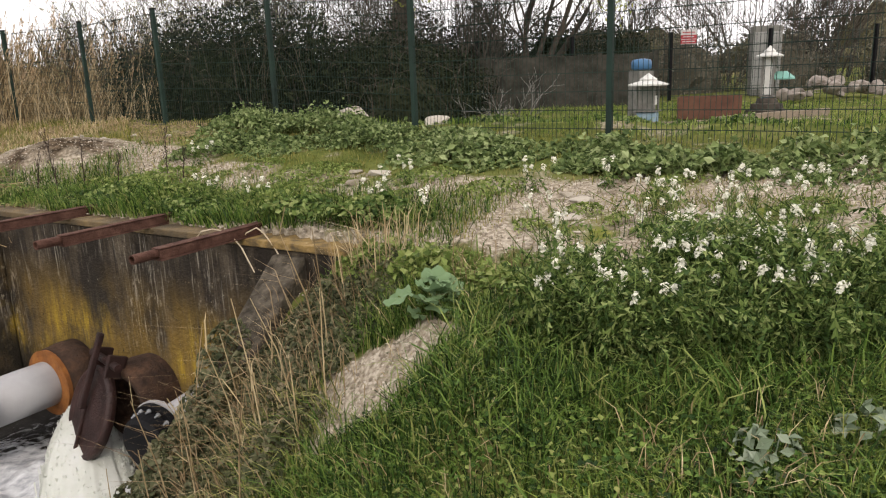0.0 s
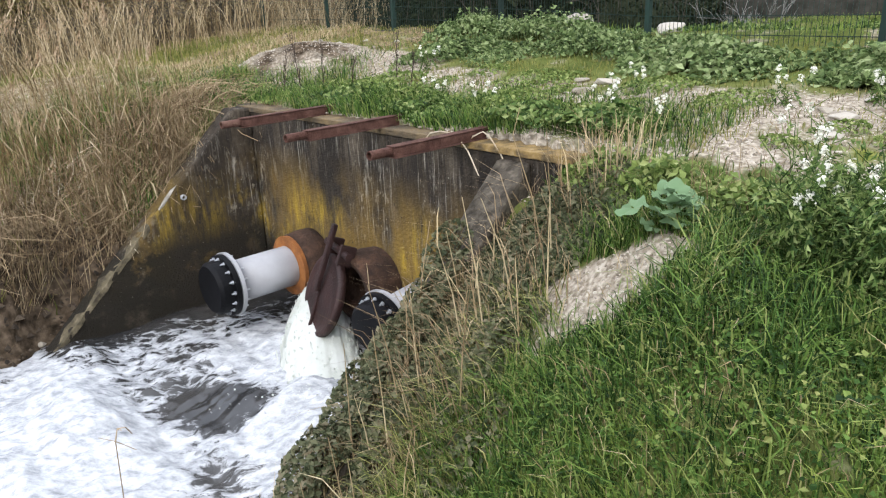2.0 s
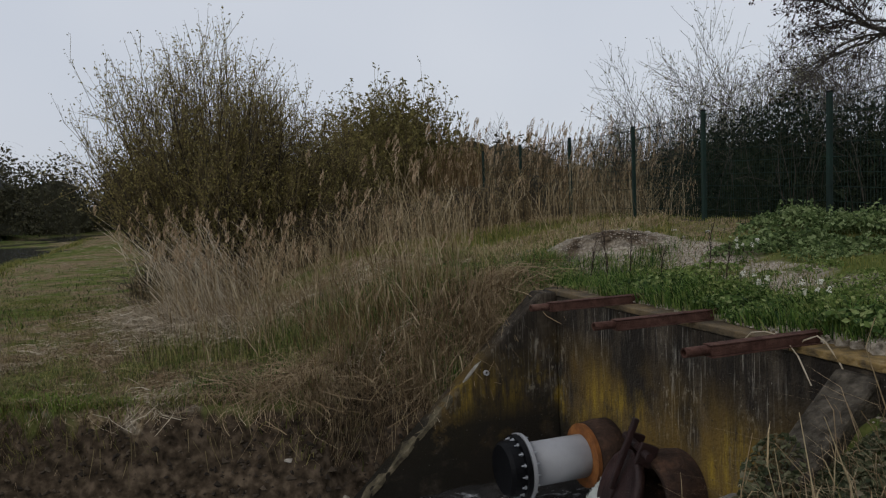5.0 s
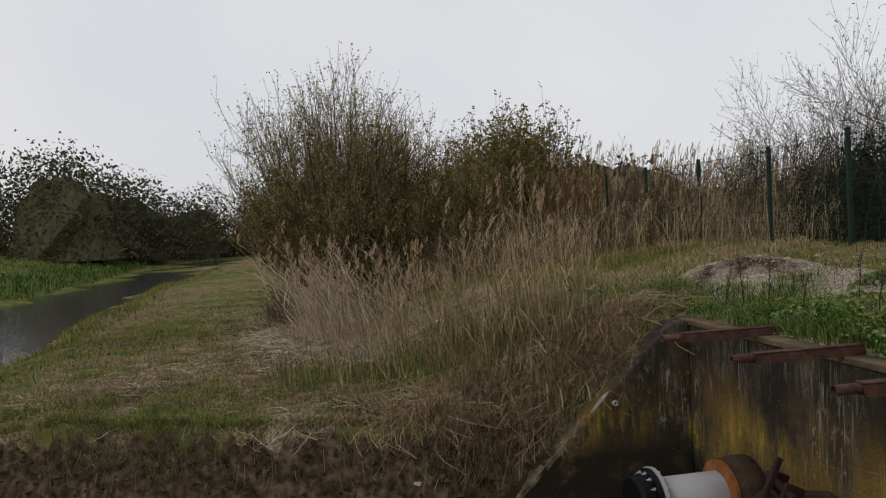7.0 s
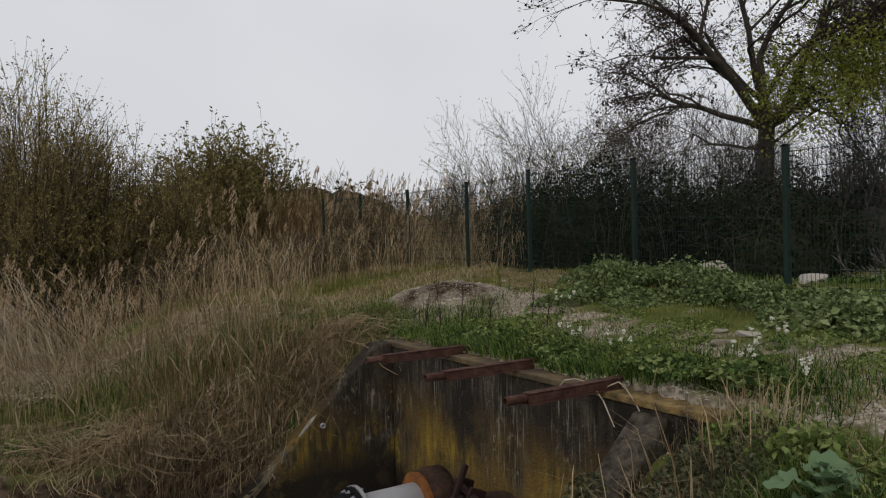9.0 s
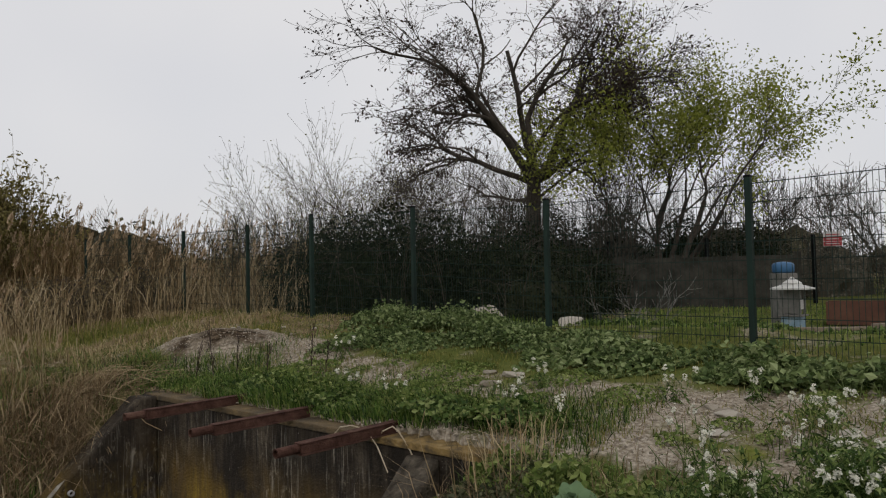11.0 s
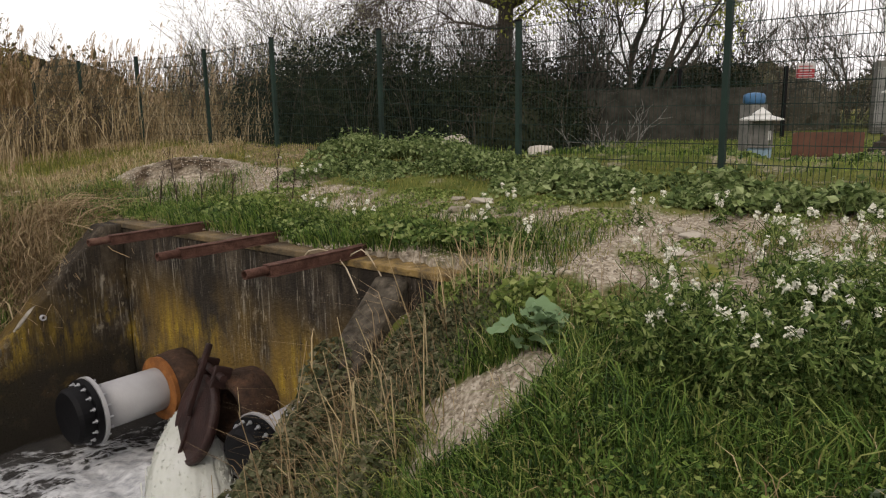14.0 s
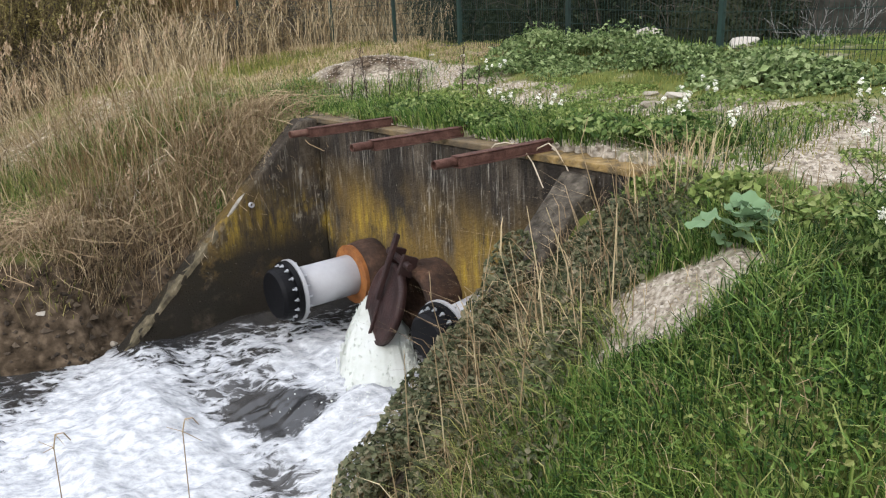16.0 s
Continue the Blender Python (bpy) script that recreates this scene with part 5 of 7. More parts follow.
for i, (x, y, h, s) in enumerate(((4.9, 19.6, 4.4, 1.6), (6.2, 20.2, 4.2, 1.2), (9.2, 20.2, 5.2, 1.3), (10.3, 20.6, 4.8, 1.2), (8.6, 22.8, 5.0, 1.4))):
    shrub("bare_shrub", x, y, h, s, 9, 70 + i, "tangled bare grey shrub with few dark leaves", M_dead_leaf, (0.04, 0.07), 0.16, 0.08, 3, 0.4, group="bare shrubs", radius=0.036, min_r=0.0045, twig=M_twig_grey)
for i, (x, y, h, s) in enumerate(((19.3, 22.8, 4.6, 1.6), (24.2, 25.0, 5.4, 1.8), (26.6, 22.4, 5.2, 1.8), (29.5, 24.0, 5.6, 2.0), (16.6, 24.5, 4.8, 1.5), (22.0, 19.0, 3.4, 1.4))):
    shrub("grey_tree", x, y, h, s, 5, 80 + i, "leafless grey tree beyond the yard", None, (0.05, 0.1), 1, 0.1, 3, 0.5, group="leafless trees", radius=0.05, category="tree", min_r=0.009, steps=5)


# ---- hedges and far woods: clouds of leaves over twigs ----
def leaf_cloud(blobs, n, size, seed=0):
    """Leaves over and within a row of uneven mounds: (x, y, half width, half depth, height)."""
    P, N = [], []
    wgt = np.array([b[2] * b[4] for b in blobs])
    cnt = (n * wgt / wgt.sum()).astype(int)
    for (x, y, rx, ry, h), k in zip(blobs, cnt):
        d = rng.normal(size=(k, 3))
        d /= np.linalg.norm(d, axis=1)[:, None]
        d[:, 2] = np.abs(d[:, 2])
        rad = rng.uniform(0.55, 1.0, k) ** 0.6 * (1 + 0.16 * wobble(d[:, 0] * 3 + x, d[:, 2] * 3 + y, 2.0) + 0.045 * rng.normal(size=k))
        p = d * rad[:, None] * np.array([[rx, ry, h]])
        g = float(ground(x, y))
        P.append(p + np.array([[x, y, g - 0.1]]))
        N.append(d)
    P, N = np.concatenate(P), np.concatenate(N)
    return leaves(P, rng.uniform(size[0], size[1], len(P)), N, 0.6, 0.35)


def hedge(name, blobs, n, size, mat, label, twigs=600):
    t = thing(name, label, "hedge")
    tagged(part_np("foliage", *leaf_cloud(blobs, n, size), mat, t), kind="stuff")
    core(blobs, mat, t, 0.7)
    A, B = [], []
    for _ in range(twigs):
        x, y, rx, ry, h = blobs[rng.integers(len(blobs))]
        px, py = x + rng.uniform(-0.9, 0.9) * rx, y + rng.uniform(-0.9, 0.9) * ry
        a, top = rng.uniform(0, 6.28), h * rng.uniform(0.5, 1.08) * math.sqrt(max(0.15, 1 - ((px - x) / rx) ** 2 * 0.7))
        p, g = None, float(ground(px, py))
        reach = rng.uniform(0.2, 0.45) * h
        for s in (0.0, 0.3, 0.6, 0.85, 1.0):
            q = (px + math.cos(a) * reach * s * s + rng.normal(0, 0.05), py + math.sin(a) * reach * s * s + rng.normal(0, 0.05), g + top * (1.55 * s - 0.55 * s ** 3 * 1.3))
            if p:
                A.append(p), B.append(q)
            p = q
    tagged(part_np("stem_mass", *tubes(A, B, 0.007, 0.005, 3), M_twig, t), kind="stuff")
    return t


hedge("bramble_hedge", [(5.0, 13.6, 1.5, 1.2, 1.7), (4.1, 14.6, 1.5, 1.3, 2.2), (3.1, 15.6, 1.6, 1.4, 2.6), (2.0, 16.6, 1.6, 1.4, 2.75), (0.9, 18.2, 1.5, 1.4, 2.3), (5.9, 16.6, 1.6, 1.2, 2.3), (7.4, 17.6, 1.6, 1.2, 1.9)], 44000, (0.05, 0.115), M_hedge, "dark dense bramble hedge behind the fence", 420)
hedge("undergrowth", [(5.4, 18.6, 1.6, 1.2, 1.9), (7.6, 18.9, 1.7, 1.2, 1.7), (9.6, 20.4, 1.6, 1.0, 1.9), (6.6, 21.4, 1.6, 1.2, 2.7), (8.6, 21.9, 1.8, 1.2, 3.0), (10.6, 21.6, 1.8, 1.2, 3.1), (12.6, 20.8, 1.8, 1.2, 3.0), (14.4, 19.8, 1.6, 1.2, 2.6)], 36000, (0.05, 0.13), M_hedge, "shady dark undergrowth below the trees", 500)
hedge("shrub_undergrowth", [(-13.2, 17.4, 1.7, 1.2, 1.5), (-11.2, 17.8, 1.7, 1.2, 1.5), (-9.3, 18.4, 1.6, 1.2, 1.5), (-7.4, 19.4, 1.6, 1.2, 1.6), (-5.4, 18.6, 1.5, 1.1, 1.4), (-3.6, 18.4, 1.4, 1.0, 1.3)], 24000, (0.05, 0.11), M_brown_tangle, "brown tangled undergrowth behind the reeds", 1200)
hedge("far_thicket", [(-79.5, 57.4, 11.1, 6.4, 14.2), (-85.1, 70.3, 11.1, 6.4, 12.8), (-87.0, 85.1, 11.1, 6.4, 12.0), (-75.9, 92.5, 11.1, 6.4, 12.4), (-66.6, 103.6, 11.1, 6.4, 12.0), (-99.9, 55.5, 13.0, 6.4, 17.2), (-55.5, 111.0, 11.1, 6.4, 11.0), (-44.0, 118.0, 11.1, 6.4, 9.5), (-114.7, 48.1, 13.0, 6.4, 18.0)], 52000, (0.28, 0.66), M_far_wood, "dark thicket beyond the stream", 1500)
hedge("yard_thicket", [(14.5, 21.5, 2.2, 1.3, 2.2), (17.5, 20.2, 2.2, 1.3, 2.4), (20.5, 18.6, 2.2, 1.3, 2.2), (23.6, 16.6, 2.2, 1.4, 2.5), (26.8, 14.6, 2.2, 1.4, 2.6), (30, 12, 2.4, 1.6, 2.8)], 16000, (0.05, 0.12), M_winter_wood, "brown winter thicket behind the yard fence", 1300)
far = [(x, 75 + 12 * math.sin(x * 0.13), 9, 5, 4.0 + 1.5 * math.sin(x * 0.31) + 0.05 * abs(x - 20)) for x in range(-24, 96, 9)]
far += [(95 - i * 4, 66 - i * 9, 7, 6, 8.5 + math.sin(i * 2.1)) for i in range(8)]
far_woods = stuff("far_woods", *leaf_cloud(far, 36000, (0.32, 0.7)), M_far_wood, "grey-brown woods along the horizon", "woods")
core(far, M_far_wood, far_woods)


# ---- reeds ----
def reed_bed(name, n, box, keep, h, label, wind=(0.12, 0.0), plume=0.5, leafy=3, mat=None, thin=0.0035, lean=0.2):
    x, y = scatter(n, *box, keep)
    n = len(x)
    hh = rng.uniform(h[0], h[1], n) * (1 + 0.28 * wobble(x, y, 1.4, 2.0))
    P = on_ground(x, y, -0.03)
    ln = leaning(n, lean, wind)
    mid = P + np.stack([ln[:, 0] * hh * 0.3, ln[:, 1] * hh * 0.3, hh * 0.55], 1)
    top = P + np.stack([ln[:, 0] * hh, ln[:, 1] * hh, hh * 0.98], 1)
    stems = joined(tubes(P, mid, thin, thin * 0.85, 3), tubes(mid, top, thin * 0.85, thin * 0.5, 3))
    k = rng.integers(0, n, n * leafy)
    s = rng.uniform(0.1, 0.85, len(k))
    Q = P[k] + (top[k] - P[k]) * s[:, None]
    lv = blades(Q, rng.uniform(0.25, 0.6, len(k)), rng.uniform(0.008, 0.018, len(k)), leaning(len(k), 0.8, wind), 0.9)
    stuff(name, *joined(stems, lv), mat or M_reed_stem, label, "reeds")
    pk = np.nonzero(rng.uniform(0, 1, n) < plume)[0]
    if len(pk):
        m = 22
        s = np.tile(np.linspace(0, 1, m), len(pk))
        kk = np.repeat(pk, m)
        a = rng.uniform(0, 2 * np.pi, len(kk))
        big = np.repeat(rng.uniform(0.55, 1.15, len(pk)), m)
        w = 0.05 * big * np.sin(np.pi * (0.12 + 0.88 * s)) * rng.uniform(0.4, 1.1, len(kk))
        side = np.array([0.25, -0.1])
        C = top[kk] + np.stack([np.cos(a) * w + side[0] * s * 0.16, np.sin(a) * w + side[1] * s * 0.1, -0.02 + s * 0.3 * big - 0.06 * s * s], 1)
        pb = blades(C, rng.uniform(0.05, 0.1, len(kk)), rng.uniform(0.013, 0.028, len(kk)), leaning(len(kk), 0.25, (0.35, -0.1)), 0.6, 1)
        stuff("reed_plumes", *pb, M_plume, "pale feathery plumes of dry reeds", "reeds")


REED_LINE = np.array([(-9.2, 12.8), (-7.2, 11.3), (-5.2, 10.4), (-3.5, 9.9)])


def keep_reed_left(x, y):
    u, b = to_ub(x, y)
    return np.clip(1.2 - line_distance(x, y, REED_LINE) / 1.0 + 0.5 * wobble(x, y, 2.4, 1.0), 0, 1) * (u < -0.4)


def keep_reed_back(x, y):
    k = np.clip(((x - FA[0]) * FD[0] + (y - FA[1]) * FD[1]) / 6.25, -9, 30)
    off = (x - FA[0]) * -0.866 + (y - FA[1]) * -0.5
    in_front = np.clip((k - 3.4) / 1.2, 0, 1) * np.clip(1.2 - np.abs(off - 0.3) / 1.2, 0, 1)
    behind = np.clip((k - 4.2) / 1.0, 0, 1) * np.clip(1.2 - np.abs(off + 1.5) / 2.0, 0, 1)
    left = np.clip(1.3 - line_distance(x, y, np.array([(-3.4, 15.5), (-6.0, 15.8), (-9.5, 16.0)])) / 1.6, 0, 1)
    return np.maximum(np.maximum(in_front * 0.25, behind * 0.8), left * 0.3) * np.clip(0.6 + 0.6 * wobble(x, y, 1.9, 2.0), 0.1, 1)


reed_bed("reed_bed", 380, (-11, -2.4, 8.6, 14.5), keep_reed_left, (0.8, 1.85), "dry pale reeds leaning on the bank", (-0.12, -0.05), 0.34, 2, thin=0.0036, lean=0.32)
reed_bed("reed_bed", 170, (-11, -6.5, 10, 14.5), lambda x, y: keep_reed_left(x, y) * (x < -6.8), (1.1, 2.1), "pale reeds blown over towards the stream", (-0.55, -0.1), 0.4, 3, thin=0.0045, lean=0.3, mat=M_bleached)
reed_bed("reed_stems", 330, (-7.6, -2.2, 7.6, 10.4), lambda x, y: np.clip(1.2 - line_distance(x, y, np.array([(-6.8, 9.4), (-4.8, 9.2), (-3.0, 8.7), (-3.2, 7.9)])) / 0.8, 0, 1), (0.4, 1.2), "thin tawny reed stems rising from green grass", (0.0, -0.08), 0.03, 1, thin=0.0026, lean=0.26)
reed_bed("reed_bed", 900, (-12, 2.5, 11.5, 24), keep_reed_back, (0.6, 1.9), "tall dry brown reeds along the fence", (0.06, 0.0), 0.2, 2, thin=0.0048, lean=0.3)
grass_patch("broken_reeds", 700, (-8, 2.0, 12.0, 20), keep_reed_back, (0.5, 1.3), (0.007, 0.013), M_reed_stem, "broken brown reeds leaning across each other", 0.9, 0.35)
reed_bed("reed_bed", 1600, (-8, 0.8, 21, 26), lambda x, y: np.clip(1.2 - np.abs(y - 23) / 2, 0, 1), (1.9, 2.9), "tall tawny reeds behind the fence", (0.05, 0.0), 0.5, 3, mat=M_tawny, thin=0.008)


# ---- grass and dry stalks ----
def keep_lush(x, y):
    u, b = to_ub(x, y)
    g = zone_gravel(x, y)
    pit = (b < 2.0) & (u < 5.15 - 0.25 * b)
    bush = 1 - 0.6 * ellipse_keep(2.6, 2.42, 1.15, 0.5, -20)(x, y)
    bush = bush * np.clip((y - 0.35 + 0.2 * wobble(x, y, 2.0, 4.0)) / 0.9, 0, 1)
    return bush * np.where((u > 4.0) & (b > 0.2) & (g < 0.55) & ~pit, 1.0, 0.0) * np.clip(1.25 - np.hypot(x - 1.0, y - 2.2) / 5.0, 0.1, 1)


def keep_wall_strip(x, y):
    u, b = to_ub(x, y)
    return np.where((b < np.where(u < 3.0, -0.1, -0.22) + 0.06 * wobble(x, y, 3.0)) & (u > -0.5) & (u < 5.2), np.clip(1.25 - (-b - 0.36) / 1.0 + 0.3 * wobble(x, y, 2.0), 0, 1), 0)


def keep_left_green(x, y):
    u, b = to_ub(x, y)
    return np.where((u < 0.2) & (b < 0.4), np.clip(1.3 - np.hypot((x + 2.0) / 1.9, (y - 9.8) / 1.3), 0, 1), 0) + np.where(u < -0.4, 0.12 * np.clip(wobble(x, y, 1.3, 5.0) + 0.2, 0, 1), 0)


def keep_left_bank(x, y):
    u, b = to_ub(x, y)
    steep = np.abs(ground(x, y) - ground(x - UX[0] * 0.12, y - UX[1] * 0.12)) / 0.12
    return np.where((u < -0.25 - 0.1 * b) & (b > -0.6) & (x > -12) & (steep < 0.95), 1.0, 0.0) * np.clip(1.3 - np.hypot(x + 3.5, y - 8) / 7, 0.15, 1)


def keep_tall_dry(x, y):
    d = line_distance(x, y, np.array([(-6.6, 10.6), (-4.8, 9.6), (-3.2, 8.9), (-2.5, 8.2), (-2.9, 7.4)]))
    return keep_left_bank(x, y) * np.clip(1.25 - d / 0.9, 0, 1)


def keep_meadow(x, y):
    off = (x - FA[0]) * 0.866 + (y - FA[1]) * 0.5
    return np.where((off > 0.15) & (off < 13), 1.0, 0.0)


def keep_plateau(x, y):
    u, b = to_ub(x, y)
    off = (x - FA[0]) * 0.866 + (y - FA[1]) * 0.5
    return np.where((b < -0.3) & (off < 0.4), np.clip(0.9 - zone_gravel(x, y) * 1.0, 0.03, 1), 0)


# the longer grass below the flowers and round the gravel slab
LONG_LINE = np.array([(0.3, 3.0), (0.9, 2.9), (1.6, 2.75), (2.0, 2.35), (2.8, 2.0), (3.8, 1.9)])
grass_patch("grass", 66000, (-1.4, 6.6, 0.3, 5.2), keep_lush, (0.05, 0.16), (0.0036, 0.008), M_grass, "lush green grass on the near bank", 0.75, 0.9)
grass_patch("long_grass", 5200, (-0.6, 4.6, 1.3, 4.6), lambda x, y: keep_lush(x, y) * np.clip(0.04 + 0.7 * wobble(x, y, 2.4, 6.0) + 0.8 * (line_distance(x, y, LONG_LINE) < 0.4), 0, 1), (0.14, 0.34), (0.004, 0.009), M_grass, "long arching green grass in tufts", 0.7, 1.0, folds=3)
grass_patch("grass", 9000, (-3.2, 4.4, 3.6, 11.0), keep_wall_strip, (0.05, 0.18), (0.004, 0.008), M_grass, "green grass strip along the wall top", 0.6, 0.8)
grass_patch("grass", 8000, (-7.5, 1.0, 6.5, 12.5), keep_left_green, (0.06, 0.24), (0.004, 0.009), M_grass, "bright green grass patches beside the reeds", 0.6, 0.8)
grass_patch("grass", 12000, (-2.5, 6.5, 2.5, 14), keep_plateau, (0.03, 0.1), (0.005, 0.01), M_grass_olive, "sparse low grass beside the gravel path", 0.5, 0.6)
grass_patch("meadow_grass", 14000, (0.5, 22, 3.0, 24), lambda x, y: keep_meadow(x, y) * (zone_gravel(x, y) < 0.6), (0.06, 0.16), (0.01, 0.02), M_grass_light, "bright young meadow grass beyond the fence", 0.6, 0.7, folds=1)
grass_patch("meadow_grass", 26000, (0.5, 22, 3.0, 24), lambda x, y: keep_meadow(x, y) * (zone_gravel(x, y) < 0.6), (0.04, 0.12), (0.01, 0.022), M_grass, "green meadow grass beyond the fence", 0.4, 0.5, folds=1)
grass_patch("dry_thatch", 8000, (-9.5, 0.5, 4.8, 12.0), clumped(keep_left_bank, 3.8, 3.0), (0.06, 0.26), (0.004, 0.008), M_straw_grey, "matted grey-brown dead grass on the bank", 1.0, 1.1, (0.1, -0.2))
grass_patch("dry_grass", 1900, (-8.5, -1.0, 6.4, 11.6), clumped(keep_tall_dry, 3.6, 3.0), (0.2, 0.7), (0.003, 0.006), M_reed_stem, "thin tawny dry grass stalks", 0.6, 0.7, (0.12, -0.15))
grass_patch("green_underwood", 7500, (-8, -2.4, 8, 12), keep_tall_dry, (0.12, 0.4), (0.006, 0.012), M_grass, "green grass growing up between dry stalks", 0.35, 0.6)
grass_patch("olive_grass", 20000, (-14, -1.0, 4.6, 14), clumped(lambda x, y: keep_left_bank(x, y) * np.clip(0.3 + 1.1 * wobble(x, y, 0.9, 11.0), 0, 1), 3.4, 6.0), (0.05, 0.2), (0.005, 0.009), M_bank_green, "olive green grass among dead stalks", 0.8, 0.9)
grass_patch("fresh_tufts", 5000, (-12, -2.0, 4.6, 12), clumped(lambda x, y: keep_left_bank(x, y) * np.clip(0.1 + 1.2 * wobble(x, y, 0.8, 1.0), 0, 1), 2.6, 2.0, 0.0), (0.06, 0.2), (0.005, 0.009), M_grass, "fresh green tufts on the bank", 0.7, 0.9)
grass_patch("dark_tussocks", 2000, (-11, -1.6, 4.8, 12), clumped(keep_left_bank, 3.0, 9.0, 0.0), (0.1, 0.4), (0.005, 0.009), M_brown_tangle, "dark brown dead tussocks on the bank", 0.9, 1.0)
grass_patch("field_grass", 26000, (-22, -5, 6, 20), lambda x, y: np.where(to_ub(x, y)[0] < -3, np.clip(0.4 + 0.9 * wobble(x, y, 0.8, 3.0), 0.02, 1), 0), (0.06, 0.2), (0.006, 0.014), M_grass_olive, "yellow-green tufts on the low land", 0.5, 0.7, folds=1)
grass_patch("plateau_grass", 9000, (-9, 0, 10, 18), lambda x, y: np.where(to_ub(x, y)[1] < -0.4, np.clip(0.35 + 0.8 * wobble(x, y, 0.9, 8.0), 0.03, 1) * (zone_gravel(x, y) < 0.5), 0), (0.06, 0.2), (0.007, 0.014), M_grass_olive, "rough olive grass behind the wall", 0.5, 0.7)
grass_patch("plateau_straw", 4000, (-9, 0, 10, 18), lambda x, y: np.where(to_ub(x, y)[1] < -0.4, np.clip(0.2 - 0.8 * wobble(x, y, 0.9, 8.0), 0, 1) * (zone_gravel(x, y) < 0.6), 0), (0.05, 0.25), (0.006, 0.012), M_straw, "dry straw lying behind the wall", 0.9, 1.0)
grass_patch("field_straw", 9000, (-30, -8, 6, 24), lambda x, y: np.where(to_ub(x, y)[0] < -4, np.clip(0.2 - 0.9 * wobble(x, y, 0.8, 3.0), 0, 1), 0), (0.05, 0.22), (0.008, 0.018), M_brown_tangle, "dry grass patches on the low land", 0.8, 0.9)
grass_patch("field_grass", 16000, (-36, -12, 6, 34), lambda x, y: np.where((to_ub(x, y)[0] < -4), 0.8, 0) * np.clip(1 - np.hypot(x, y) / 50, 0, 1), (0.05, 0.16), (0.015, 0.036), M_grass, "rough grass on the low land", 0.5, 0.6, folds=1)


def keep_scarp(x, y):
    u, b = to_ub(x, y)
    rise = (ground(x - UX[0] * 0.12, y - UX[1] * 0.12) - ground(x, y)) / 0.12
    return np.where((u < 0.3) & (b > 0.3) & (rise > 0.5) & (x > -9), 1.0, 0.0) * np.clip(0.03 + 0.9 * (ground(x, y) > -0.98) + 0.3 * wobble(x, y, 2.3, 3.0), 0, 1)


grass_patch("hanging_straw", 520, (-9, 0.3, 4.6, 8.6), keep_scarp, (0.1, 0.34), (0.003, 0.006), M_straw_grey, "dry straw and roots hanging over the earth bank", 0.5, 1.2, (0.75, -1.0), True)


def keep_lip(x, y):
    u, b = to_ub(x, y)
    d = bank_foot(x, y, b) - 0.24 - u
    return np.where((b > 2.2) & (d > 0) & (d < 0.3), 1.0, 0.0) * np.clip(0.5 + 0.8 * wobble(x, y, 2.0, 6.0), 0.05, 1)


grass_patch("lip_grass", 1300, (-11, -3, 4.0, 9.0), keep_lip, (0.08, 0.26), (0.006, 0.012), M_grass_olive, "olive grass hanging over the lip of the bank", 0.5, 1.0, (0.4, -0.5), True)
grass_patch("lip_grass", 700, (-11, -3, 4.0, 9.0), keep_lip, (0.1, 0.34), (0.004, 0.008), M_straw_grey, "dry grass hanging over the lip of the bank", 0.6, 1.2, (0.6, -0.7), True)


def earth_clods(n):
    """Crumbled lumps of earth and bare roots on the face of the bank."""
    def keep(x, y):
        u, b = to_ub(x, y)
        z = ground(x, y)
        return np.where((u < 0.2) & (b > 1.2) & (z < -0.85) & (z > WATER), 1.0, 0.0)
    x, y = scatter(n, -10.5, -3, 4.0, 8.6, keep)
    s = rng.uniform(0.008, 0.045, len(x)) * rng.uniform(0.4, 1.3, len(x))
    d = rng.normal(size=(len(x), 6, 3)) * 0.25 + np.array([(1, 0, 0), (0, 1, 0), (-1, 0, 0), (0, -1, 0), (0, 0, 0.8), (0, 0, -0.8)], float)[None]
    f = np.array([(0, 1, 4), (1, 2, 4), (2, 3, 4), (3, 0, 4), (1, 0, 5), (2, 1, 5), (3, 2, 5), (0, 3, 5)])
    V = d * s[:, None, None] + on_ground(x, y, 0.005)[:, None]
    F = (np.arange(len(x)) * 6)[:, None, None] + f[None]
    stuff("earth_clods", V.reshape(-1, 3), F.reshape(-1, 3), M_clod, "crumbled lumps of brown earth on the bank", "earth")
    x, y = scatter(90, -9.5, -3, 4.8, 8.6, lambda a, b: keep(a, b) * (ground(a, b) > -1.2))
    P = on_ground(x, y, 0.03)
    Q = P + np.stack([rng.uniform(0.02, 0.16, len(x)), rng.uniform(-0.2, -0.02, len(x)), rng.uniform(-0.32, -0.05, len(x))], 1)
    stuff("bare_roots", *tubes(P, Q, 0.005, 0.002, 4), M_twig_olive, "thin bare roots hanging from the bank", "roots")


earth_clods(1000)


def keep_bank_straw(x, y):
    u, b = to_ub(x, y)
    edge = -0.42 - 0.07 * b
    return np.where((u < edge) & (b > 0.1) & (b < 2.9) & (ground(x, y) > -1.45), np.clip(1.2 - (edge - u) / 1.0 + 0.4 * wobble(x, y, 2.5, 1.0), 0, 1), 0)


grass_patch("bank_straw", 1700, (-4.6, -1.2, 6.6, 9.0), clumped(keep_bank_straw, 5.0, 2.0), (0.15, 0.5), (0.004, 0.008), M_straw_grey, "brown dry grass tumbling down beside the wing wall", 0.6, 1.1, (0.35, -0.5), True)
grass_patch("bank_straw", 600, (-4.6, -1.2, 6.6, 9.0), clumped(keep_bank_straw, 5.0, 8.0), (0.3, 0.75), (0.003, 0.006), M_straw, "pale dry stems beside the wing wall", 0.45, 0.9, (0.15, -0.2), True)


